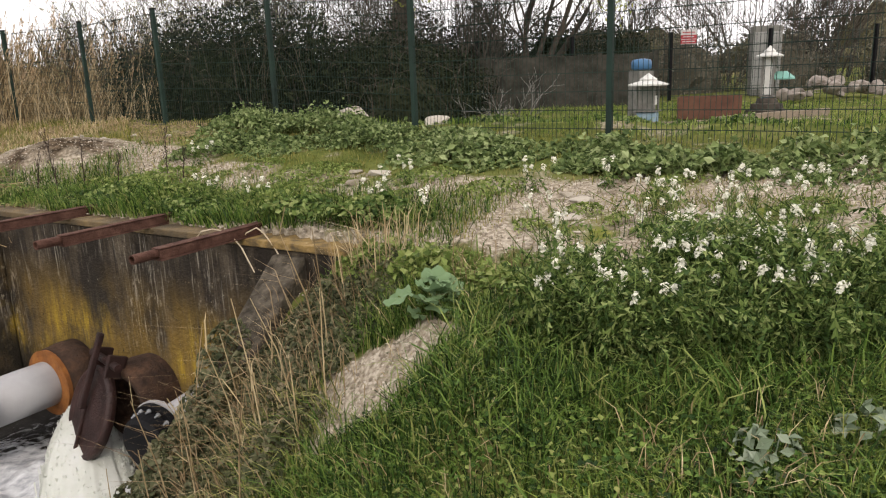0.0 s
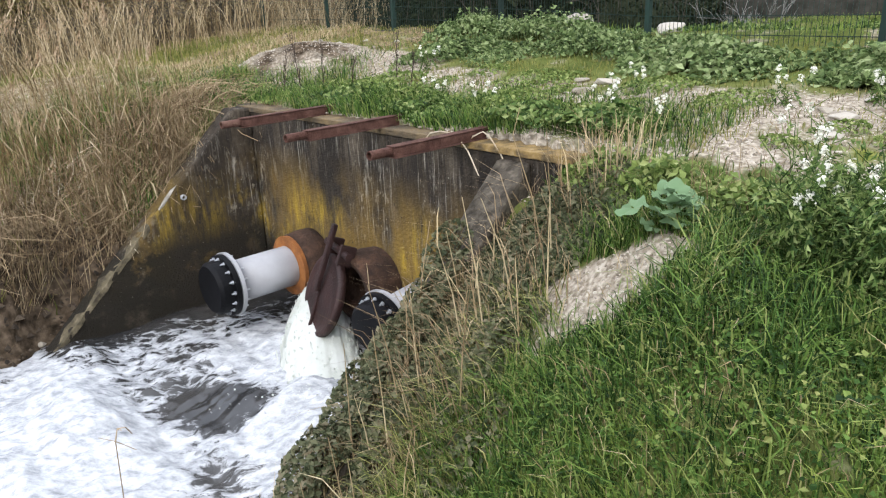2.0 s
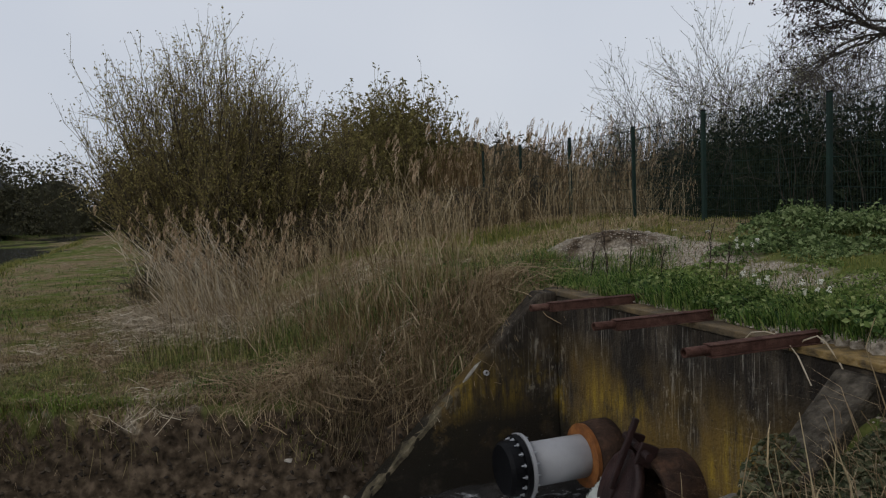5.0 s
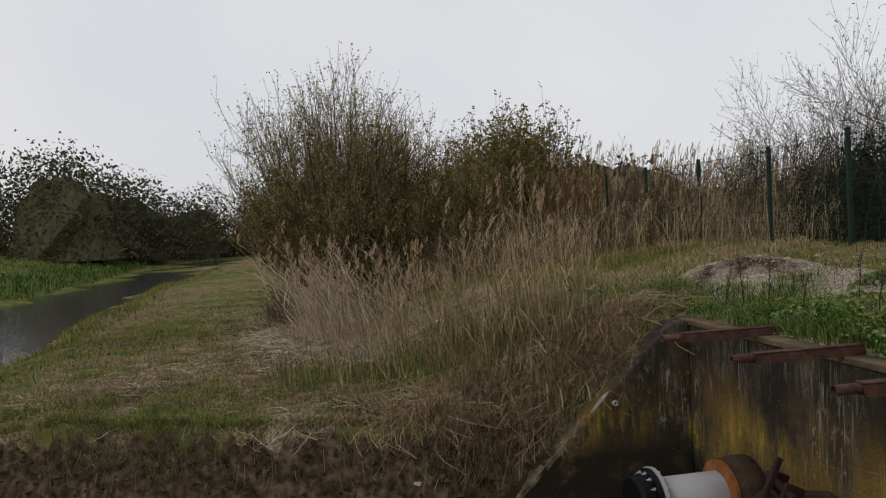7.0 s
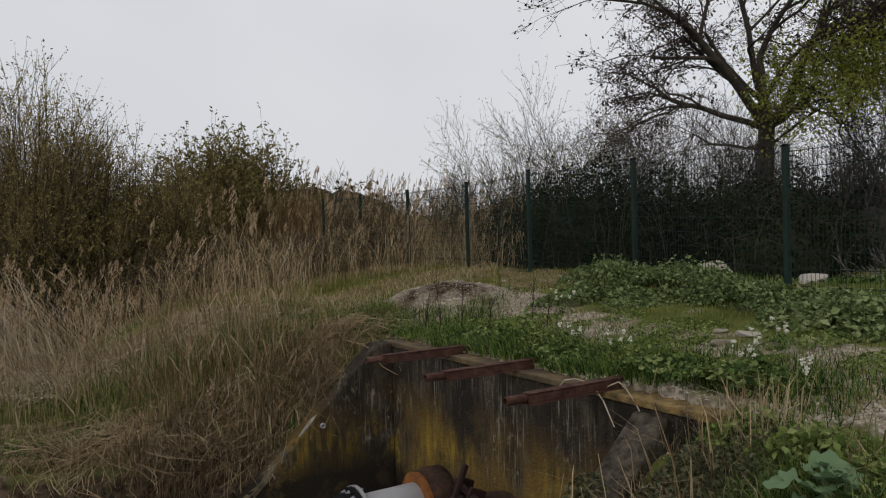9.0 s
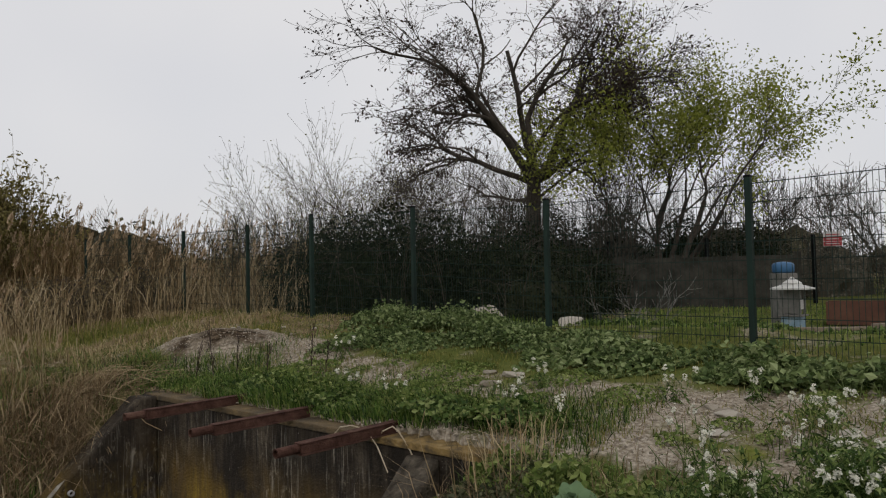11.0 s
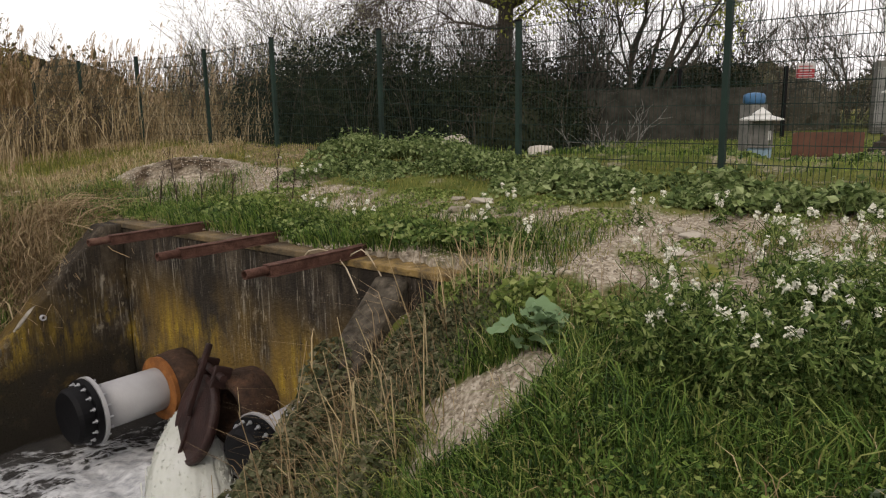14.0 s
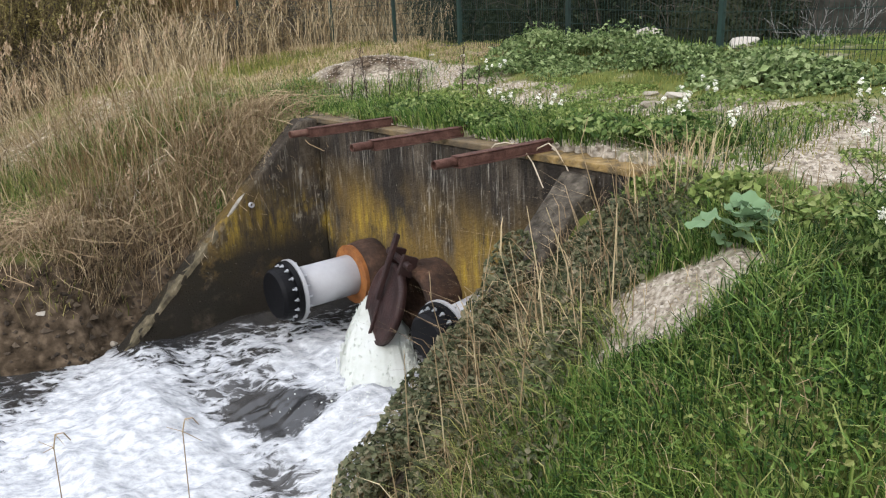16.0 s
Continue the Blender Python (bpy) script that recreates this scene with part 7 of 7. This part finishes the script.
# ---- wild rocket with white flowers ----
def flower_plant(kind, seed, h, n_stems, spread, leafy):
    """A branching stem with small leaves and heads of white four-petalled flowers. The base lies at the origin."""
    r = np.random.default_rng(seed)
    t = thing("wild_rocket", "wild rocket with narrow green leaves and white flower heads", "flowers", "wild rocket plants")
    A, B, heads, L = [], [], [], []
    for i in range(n_stems):
        a, ln = r.uniform(0, 2 * np.pi), r.uniform(0.1, 1.0) * spread
        hh = h * r.uniform(0.55, 1.05)
        p = np.array([math.cos(a) * ln * 0.2, math.sin(a) * ln * 0.2, -0.03])
        for j in range(4):
            s = (j + 1) / 4
            q = np.array([math.cos(a) * ln * (0.2 + 0.8 * s), math.sin(a) * ln * (0.2 + 0.8 * s), hh * s]) + r.normal(0, 0.012, 3)
            A.append(p), B.append(q)
            for _ in range(leafy):
                L.append(p + (q - p) * r.uniform(0, 1) + r.normal(0, 0.035, 3))
            if j >= 2 and r.uniform() < 0.6:
                e = q + np.array([r.normal(0, 0.07), r.normal(0, 0.07), r.uniform(0.04, 0.12)])
                A.append(q), B.append(e)
                if r.uniform() < 0.25 and leafy < 10:
                    heads.append(e)
            p = q
        if r.uniform() < (0.8 if leafy < 10 else 0.3) and hh > h * 0.78:
            heads.append(p)
    tagged(part_np("stem_mass", *tubes(np.array(A), np.array(B), 0.003, 0.0018, 3), M_mustard, t), kind="stuff")
    if L:
        L = np.array(L)
        big = r.uniform(0, 1, len(L)) < (0.36 if leafy > 10 else 0.5)
        small = leaves(L[~big], r.uniform(0.02, 0.055, (~big).sum()), None, 0.32, 0.1)
        lobes = lobed_leaves(L[big], r.uniform(0.05, 0.12, big.sum()), None, 0.3)
        tagged(part_np("foliage", *joined(small, lobes), M_mustard, t), kind="stuff")
    for q in heads:
        P, N = [], []
        for _ in range(int(r.integers(12, 22))):
            d = r.normal(size=3)
            d[2] = abs(d[2]) + 0.3
            d /= np.linalg.norm(d)
            c = q + d * r.uniform(0.006, 0.027) + np.array([0, 0, r.uniform(-0.02, 0.02)])
            for k in range(4):
                w = np.cross(d, r.normal(size=3))
                P.append(c + w / np.linalg.norm(w) * 0.0055)
                N.append(d)
        part_np("flower_head", *leaves(np.array(P), 0.0135, np.array(N), 0.9, 0.7), M_petal, t)
    return t


def plant_out(proto, places):
    first = True
    for x, y in places:
        m = pose(x, y, float(ground(x, y)), 0, 0, float(rng.uniform(0, 360)))
        if first:
            proto.matrix_basis = m
            first = False
        else:
            copy_thing(proto, m)


bushy = [flower_plant("bushy", 300 + i, 0.42, 17, 0.28, 14) for i in range(3)]
tall = [flower_plant("tall", 320 + i, 0.4, 4, 0.13, 1) for i in range(3)]
short = [flower_plant("short", 340 + i, 0.2, 5, 0.13, 3) for i in range(2)]
spots = {0: [], 1: [], 2: []}
x, y = scatter(36, 1.5, 4.2, 1.5, 3.6, ellipse_keep(2.6, 2.42, 1.15, 0.5, -20))
for i in range(len(x)):
    spots[i % 3].append((float(x[i]), float(y[i])))
for i in range(3):
    plant_out(bushy[i], spots[i])
x, y = scatter(40, 1.5, 5.4, 2.2, 4.6, ellipse_keep(3.3, 3.15, 1.5, 0.6, -20))
for i in range(3):
    plant_out(tall[i], [(float(a), float(b)) for a, b in zip(x[i::3], y[i::3])])
x, y = scatter(10, -0.3, 4.4, 3.9, 9.5, lambda x, y: np.clip(1.2 - line_distance(x, y, np.array([(0.3, 8.6), (1.1, 6.6), (1.9, 5.3), (3.4, 4.4)])) / 0.8, 0, 1) * (to_ub(x, y)[1] < -0.5))
for i in range(2):
    plant_out(short[i], [(float(a), float(b)) for a, b in zip(x[i::2], y[i::2])])


# ---- mallow ----
def mallow(x, y):
    t = thing("mallow_plant", "mallow with broad round pale green leaves", "weeds")
    g = float(ground(x, y))
    r = random.Random(5)
    for i in range(18):
        a, ln = r.uniform(0, 2 * math.pi), r.uniform(0.04, 0.22)
        h = r.uniform(0.0, 0.16) * (1.2 - ln)
        c = Vector((x + math.cos(a) * ln, y + math.sin(a) * ln, g + 0.02 + h * 0.8))
        size = r.uniform(0.045, 0.085)
        tilt = Matrix.Translation(c) @ Euler((r.uniform(-0.6, 0.2), r.uniform(-0.5, 0.5), r.uniform(0, 6.3))).to_matrix().to_4x4()
        bm = bmesh.new()
        mid = bm.verts.new(tilt @ Vector((0, 0, -0.012)))
        k = 20
        rim = []
        for j in range(k):
            f = 2 * math.pi * j / k
            rad = size * (1 + 0.09 * math.cos(5 * f)) * (0.35 if j == 0 else 1)
            rim.append(bm.verts.new(tilt @ Vector((rad * math.cos(f), rad * math.sin(f), 0.012 * math.cos(5 * f + 0.6)))))
        for j in range(k):
            bm.faces.new((mid, rim[j], rim[(j + 1) % k]))
        leaf = part("leaf", bm, M_mallow, t, "", True)
        V, F = tubes([(x, y, g - 0.02)], [c.to_tuple()], 0.004, 0.003, 4)
        part_np("stalk", V, F, M_mustard, leaf)
    return t


mallow(1.49, 3.38)
for x, y in ((1.95, 1.62), (2.3, 1.5)):
    leafy_clump("silver_thistle", x, y, 0.13, 0.12, 0.2, 46, (0.03, 0.07), M_silver, "pale silvery thistle growing in the grass", "weeds", 14)


# ---- stones ----
def stone_bm(size, seed):
    """A broken stone: the hull of random points, with softened edges."""
    r = random.Random(seed)
    bm = bmesh.new()
    for _ in range(16):
        d = Vector((r.gauss(0, 1), r.gauss(0, 1), r.gauss(0, 1))).normalized() * r.uniform(0.8, 1.05)
        bm.verts.new((d.x * size[0], d.y * size[1], d.z * size[2]))
    hull = bmesh.ops.convex_hull(bm, input=bm.verts)
    loose = [v for v in bm.verts if not v.link_faces]
    bmesh.ops.delete(bm, geom=loose, context="VERTS")
    bmesh.ops.bevel(bm, geom=list(bm.edges), offset=min(size) * 0.12, segments=1, affect="EDGES")
    return bm


def stone(x, y, size, seed, label, group="", sink=0.3, z=None, mat=None):
    g = float(ground(x, y)) if z is None else z
    ob = part("stone", stone_bm(size, seed), mat or M_stone, None, "", False)
    ob.matrix_world = pose(x, y, g + size[2] * (1 - 2 * sink), 0, 0, seed * 57 % 360)
    return tagged(ob, label, "stone", group)


stone(3.05, 10.6, (0.42, 0.3, 0.2), 3, "pale boulder behind the wire fence", "boulders")
stone(3.85, 9.1, (0.3, 0.2, 0.12), 4, "low pale boulder behind the wire fence", "boulders")
for i in range(110):
    x, y = float(rng.uniform(0.3, 4.6)), float(rng.uniform(3.6, 7.8))
    if zone_gravel(np.array(x), np.array(y)) > 0.5 and to_ub(x, y)[1] < -0.6:
        s = float(rng.uniform(0.2, 1.0)) ** 2 * 0.1 + 0.018
        stone(x, y, (s * 1.5, s, s * 0.4), 200 + i, "flat pale stone bedded in the path", "path stones", 0.35)
for i, (x, y, s) in enumerate(((-3.6, 7.35, 0.05), (-2.9, 7.5, 0.06), (-5.3, 8.2, 0.05), (-6.4, 8.9, 0.06), (-4.6, 8.9, 0.04), (-7.4, 8.0, 0.05), (-4.1, 7.0, 0.05), (-1.6, 11.9, 0.07))):
    stone(x, y, (s * 1.3, s, s * 0.7), 60 + i, "small pale stone on the grass", "small stones", 0.25)
for i in range(34):
    x, y = float(rng.uniform(-9.5, -2.6)), float(rng.uniform(5.4, 10.0))
    u, b = to_ub(x, y)
    if u < float(bank_foot(x, y, b)) - 0.45 and b > 0.3:
        s = float(rng.uniform(0.015, 0.05))
        stone(x, y, (s * 1.3, s, s * 0.8), 400 + i, "small pale stone on the grass", "small stones", 0.2)


for i in range(26):
    a, rr = float(rng.uniform(0, 6.28)), float(rng.uniform(0.1, 1.0))
    s = float(rng.uniform(0.02, 0.055))
    stone(-0.5 + math.cos(a) * rr * 1.2, 11.3 + math.sin(a) * rr * 0.8, (s * 1.4, s, s * 0.6), 120 + i, "small stone on the gravel mound", "mound stones", 0.3)


def pebbles(n):
    """Loose gravel on the path, the mound and the slab."""
    x, y = scatter(n, -1.8, 6.5, 2.6, 12.6, lambda x, y: np.clip(zone_gravel(x, y) * 1.1 - 0.3, 0, 1) * (ground(x, y) > -0.9) * (1 - 0.8 * mound(x, y)))
    s = rng.uniform(0.004, 0.016, len(x)) * rng.uniform(0.6, 1.25, len(x))
    base = np.array([(1, 0, 0), (0, 1, 0), (-1, 0, 0), (0, -1, 0), (0, 0, 0.7), (0, 0, -0.7)], float)
    f = np.array([(0, 1, 4), (1, 2, 4), (2, 3, 4), (3, 0, 4), (1, 0, 5), (2, 1, 5), (3, 2, 5), (0, 3, 5)])
    a = rng.uniform(0, 6.28, len(x))
    bx = base[None] * rng.uniform(0.6, 1.3, (len(x), 6, 1)) * s[:, None, None]
    V = np.stack([bx[..., 0] * np.cos(a)[:, None] - bx[..., 1] * np.sin(a)[:, None], bx[..., 0] * np.sin(a)[:, None] + bx[..., 1] * np.cos(a)[:, None], bx[..., 2]], -1)
    V = V + on_ground(x, y)[:, None]
    F = (np.arange(len(x)) * 6)[:, None, None] + f[None]
    stuff("gravel", V.reshape(-1, 3), F.reshape(-1, 3), M_pebble, "loose pale gravel on the path", "gravel")


pebbles(17000)


def dock_stalk(x, y, h, seed):
    """A dead dark seed stalk."""
    t = thing("dock_stalk", "dark dead dock stalk standing in grass", "weeds", "dock stalks")
    S = branching(base_at(x, y, 0.02), (0.05, 0, 1), h, 0.006, 1, 2, 0.35, 0.4, seed, 0.3, 6, 0.05, 0.3, 0.9)
    tagged(part_np("stalk", *tubes(S[0], S[1], np.maximum(S[2], 0.003), np.maximum(S[3], 0.002), 4), M_dead_leaf, t))
    tagged(part_np("seed_mass", *leaves(np.repeat(S[4], 3, 0) + rng.normal(0, 0.02, (len(S[4]) * 3, 3)), 0.02), M_dead_leaf, t), kind="stuff")


for i, (x, y, h) in enumerate(((-0.75, 8.6, 0.55), (-0.5, 8.8, 0.45), (-0.95, 8.75, 0.4), (0.35, 8.4, 0.5), (0.5, 8.1, 0.35), (-0.15, 8.7, 0.3))):
    dock_stalk(x, y, h, 700 + i)

# straws and blades that have grown over the gravel slab
grass_patch("slab_grass", 90, (0.6, 1.7, 2.9, 4.0), lambda x, y: np.clip(1.2 - line_distance(x, y, SLAB) / 0.42, 0, 1) * 0.8, (0.05, 0.2), (0.003, 0.006), M_straw, "stray dry grass over the gravel", 0.7, 0.9)
grass_patch("slab_grass", 1400, (0.6, 1.7, 2.8, 4.0), lambda x, y: np.where(line_distance(x, y, SLAB) > 0.15 + 0.16 * np.clip((1.36 - x) / 0.34, 0, 1), np.clip(1.5 - line_distance(x, y, SLAB) / 0.38, 0, 1), 0), (0.07, 0.22), (0.004, 0.008), M_grass, "green grass round the gravel", 0.5, 0.7)


def dry_sprig(x, y, top, seed):
    """A tall thin dead stem with a hooked, branching head."""
    t = thing("dry_sprig", "thin dead stem with a hooked seed head", "weeds", "dry sprigs")
    r = random.Random(seed)
    g = float(ground(x, y))
    pts = [Vector((x - 0.06, y - 0.1, g - 0.03)), Vector((x - 0.03, y - 0.04, g + (top - g) * 0.55)), Vector((x, y, top - 0.04)), Vector((x + 0.012, y, top)), Vector((x + 0.035, y, top + 0.004)), Vector((x + 0.05, y, top - 0.02))]
    A, B = [p.to_tuple() for p in pts[:-1]], [p.to_tuple() for p in pts[1:]]
    part_np("stem", *tubes(A, B, 0.0022, 0.0016, 4), M_straw_grey, t)
    C = [pts[k] for k in (2, 2, 3)]
    D = [c + Vector((r.uniform(-0.06, 0.05), r.uniform(-0.02, 0.02), r.uniform(-0.05, 0.03))) for c in C]
    tagged(part_np("side_shoots", *tubes([c.to_tuple() for c in C], [d.to_tuple() for d in D], 0.0015, 0.001, 4), M_straw_grey, t), kind="stuff")


dry_sprig(-1.07, 1.78, 0.46, 1)
dry_sprig(-0.78, 1.93, 0.4, 2)


# ---- the yard beyond the fence ----
def lantern(x, y, top, name, label, w=0.34, second=False):
    """A small pagoda-like garden lantern: foot, shaft, cage and shallow roof."""
    g = float(ground(x, y))
    t = thing(name, label, "garden lantern", "garden lanterns")
    H = top - g
    q = Matrix.Translation((x, y, g)) @ Matrix.Rotation(radians(35), 4, "Z")
    part("foot", box_bm((w * 1.5, w * 1.5, 0.1), (0, 0, 0.03), 0.02, q), M_grey_timber, t)
    s = w * 0.95
    part("plinth", box_bm((s, s, H * 0.22), (0, 0, 0.08 + H * 0.11), 0.02, q), M_blue_paint, t, "faded blue painted plinth")
    part("shelf", box_bm((s * 1.25, s * 1.25, 0.03), (0, 0, 0.1 + H * 0.22), 0.01, q), M_grey_timber, t)
    z0, z1 = 0.12 + H * 0.22, H - 0.16
    for sx in (-1, 1):
        for sy in (-1, 1):
            part("upright", box_bm((0.04, 0.04, z1 - z0), (sx * s * 0.45, sy * s * 0.45, (z0 + z1) / 2), 0.006, q), M_grey_timber, t)
    part("cage", box_bm((s * 0.72, s * 0.72, z1 - z0 - 0.02), (0, 0, (z0 + z1) / 2), 0.01, q), M_white_paint if second else M_grey_timber, t)
    part("panel", box_bm((0.16, 0.02, 0.16), (0.05, -s * 0.4, (z0 + z1) / 2 - 0.05), 0.004, q), M_white_paint, t)
    for i, (r0, zz) in enumerate(((w * 1.05, 0.0), (w * 0.45, 0.09))):
        part("roof", lathe_bm([(z1 + zz, r0 * 1.05), (z1 + zz + 0.025, r0 * 1.05), (z1 + zz + 0.1, r0 * 0.3), (z1 + zz + 0.13, r0 * 0.12)], q, 8), M_white_paint, t, "weathered white hipped roof")
    return t


lantern(8.75, 10.95, 1.5, "garden_lantern", "weathered grey and blue garden lantern with white roof")
lt = lantern(12.05, 11.35, 1.95, "garden_lantern", "taller pale garden lantern with tiered base", 0.24, True)
q = Matrix.Translation((12.05, 11.35, float(ground(12.05, 11.35))))
part("stepped_base", lathe_bm([(0.0, 0.42), (0.12, 0.4), (0.14, 0.32), (0.24, 0.3), (0.26, 0.22), (0.36, 0.18)], q, 8), M_bark, lt, "dark stepped base")
part("lower_roof", lathe_bm([(0.62, 0.26), (0.65, 0.26), (0.78, 0.1)], q @ Matrix.Translation((0.25, -0.1, 0.1)), 8), M_teal, lt, "pale teal lower roof")


def planter():
    t = thing("steel_planter", "low rusty brown sheet steel box on the grass", "planter")
    a, b = np.array([10.2, 11.74]), np.array([10.95, 11.0])
    c = (a + b) / 2
    d = (b - a) / np.linalg.norm(b - a)
    L = 1.18
    g = float(ground(*c))
    q = Matrix(((d[0], -d[1], 0, c[0]), (d[1], d[0], 0, c[1]), (0, 0, 1, g), (0, 0, 0, 1)))
    h = 1.07 - g
    for s in (-1, 1):
        part("long_side", box_bm((L, 0.012, h), (0, s * 0.3, h / 2), 0.003, q), M_corten, t)
        part("short_side", box_bm((0.012, 0.588, h), (s * (L / 2 - 0.006), 0, h / 2), 0.003, q), M_corten, t)
    part("soil", box_bm((L - 0.03, 0.57, 0.04), (0, 0, h - 0.08), 0.004, q), M_crust, t)
    return t


planter()


def bed_edging():
    t = thing("bed_edging", "weathered timber edging round a gravel bed", "edging")
    pts = [(7.6, 11.6), (8.6, 10.3), (9.6, 10.1), (11.8, 10.5), (12.9, 10.6)]
    for a, b in zip(pts, pts[1:]):
        a, b = np.array(a), np.array(b)
        d = (b - a) / np.linalg.norm(b - a)
        c = (a + b) / 2
        g = float(ground(*c))
        q = Matrix(((d[0], -d[1], 0, c[0]), (d[1], d[0], 0, c[1]), (0, 0, 1, g + 0.07), (0, 0, 0, 1)))
        part("sleeper", box_bm((float(np.linalg.norm(b - a)), 0.1, 0.16), (0, 0, 0), 0.012, q), M_wood, t)
    return t


bed_edging()


def drum():
    x, y = 9.55, 12.2
    g = float(ground(x, y))
    t = thing("water_drum", "bright blue drum on a pale grey block", "drum")
    part("block", box_bm((0.36, 0.36, 1.62 - g), (0, 0, (1.62 - g) / 2), 0.02, Matrix.Translation((x, y, g))), M_grey_timber, t)
    part("barrel", lathe_bm([(0, 0.17), (0.03, 0.2), (0.16, 0.2), (0.2, 0.17), (0.22, 0.05)], Matrix.Translation((x, y, 1.62)), 20), M_blue, t, "", True)


drum()


def yard_wall():
    a, b = np.array([8.2, 19.8]), np.array([13.4, 16.6])
    d = (b - a) / np.linalg.norm(b - a)
    t = thing("yard_wall", "grey rendered garden wall, tree shade put into its colour", "wall")
    n = 4
    L = float(np.linalg.norm(b - a)) / n
    for i in range(n):
        c = a + d * L * (i + 0.5)
        q = Matrix(((d[0], -d[1], 0, c[0]), (d[1], d[0], 0, c[1]), (0, 0, 1, 0.3), (0, 0, 0, 1)))
        part("panel", box_bm((L - 0.012, 0.12, 1.78), (0, 0, 0.89), 0.01, q), M_shaded_wall, t)
        part("pier", box_bm((0.16, 0.18, 1.86), (L / 2, 0.0, 0.93), 0.012, q), M_shaded_wall, t)


yard_wall()


def back_fence():
    t = thing("yard_fence", "dark steel post and mesh fence behind the yard", "fence")
    line = [np.array(p) for p in ((9.6, 20.0), (12.0, 18.6), (14.4, 17.2), (16.8, 15.9), (19.2, 14.5), (21.6, 13.0), (24.0, 11.2), (26.5, 9.4))]
    for i, p in enumerate(line):
        g = float(ground(*p))
        q = Matrix.Translation((p[0], p[1], 0))
        part("post", box_bm((0.09, 0.09, 2.65 - g + 0.2), (0, 0, (2.65 + g - 0.2) / 2), 0.01, q), M_black, t)
    for a, b in zip(line, line[1:]):
        mids = [a + (b - a) * s for s in np.linspace(0.02, 0.98, 26)]
        lo = [(m_[0], m_[1], 0.75) for m_ in mids]
        hi = [(m_[0], m_[1], 2.55) for m_ in mids]
        v = tubes(lo, hi, 0.006, 0.006, 3)
        zz = np.linspace(0.85, 2.5, 8)
        h = tubes([(a[0], a[1], z) for z in zz], [(b[0], b[1], z) for z in zz], 0.007, 0.007, 3)
        tagged(part_np("wire_panel", *joined(v, h), M_fence, t), kind="stuff")


back_fence()


def sign():
    t = thing("warning_sign", "small white and red warning sign on the fence", "sign")
    x, y, z = 14.75, 16.88, 2.5
    d = Vector((24, 11.2, 0)) - Vector((9.6, 20, 0))
    d = Vector((0.868, -0.497, 0))
    q = Matrix(((d.x, -d.y, 0, x), (d.y, d.x, 0, y), (0, 0, 1, z), (0, 0, 0, 1)))
    part("plate", box_bm((0.46, 0.012, 0.4), (0, 0, 0), 0.004, q), M_sign_white, t)
    part("red_field", box_bm((0.45, 0.006, 0.11), (0, -0.011, -0.005), 0.002, q), M_sign_red, t)
    part("red_field", box_bm((0.45, 0.006, 0.11), (0, -0.011, -0.13), 0.002, q), M_sign_red, t)
    for zz, w in ((0.12, 0.34), (0.0, 0.3), (-0.13, 0.34)):
        part("text_bar", box_bm((w, 0.004, 0.025), (0, -0.017, zz), 0.001, q), M_sign_red if zz > 0.1 else M_sign_white, t)


sign()


M_grey_pale = material("pale_grey_steel", [(0.2, 0.2, 0.19), (0.3, 0.3, 0.29)], 4, 0.7, 0.1, 30)


def cabinet():
    x, y = 17.25, 16.5
    g = float(ground(x, y))
    d = Vector((0.79, -0.61, 0))
    q = Matrix(((d.x, -d.y, 0, x), (d.y, d.x, 0, y), (0, 0, 1, g), (0, 0, 0, 1)))
    t = thing("utility_cabinet", "pale grey utility cabinet standing in the yard", "cabinet")
    part("body", box_bm((0.8, 0.6, 2.75 - g), (0, 0, (2.75 - g) / 2), 0.02, q), M_grey_timber, t)
    for s in (-1, 1):
        dr = part("door", box_bm((0.37, 0.02, 2.4 - g), (s * 0.195, -0.312, (2.75 - g) / 2), 0.006, q), M_grey_pale, t)
        part("handle", box_bm((0.025, 0.03, 0.16), (s * 0.06, -0.335, (2.75 - g) / 2), 0.006, q), M_black, dr)


cabinet()
RUB = "pale broken rubble heaped in the yard"
for i in range(26):
    a = rng.uniform(0, 6.28)
    rr = rng.uniform(0, 1) ** 0.6
    x, y = 16.6 + math.cos(a) * rr * 1.5 - 0.4 * i / 26, 13.4 + math.sin(a) * rr * 0.9
    s = float(rng.uniform(0.1, 0.32))
    stone(float(x), float(y), (s * 1.2, s, s * 0.8), 90 + i, RUB, "rubble", 0.15, float(ground(x, y)) + 0.5 * (1 - rr), M_rubble)
shrub("bare_sapling", 5.2, 9.6, 1.1, 0.7, 5, 97, "small bare sapling behind the wire fence", None, (0.05, 0.1), 1, 0.1, 2, 0.3, twig=M_grey_timber, radius=0.012, min_r=0.004)
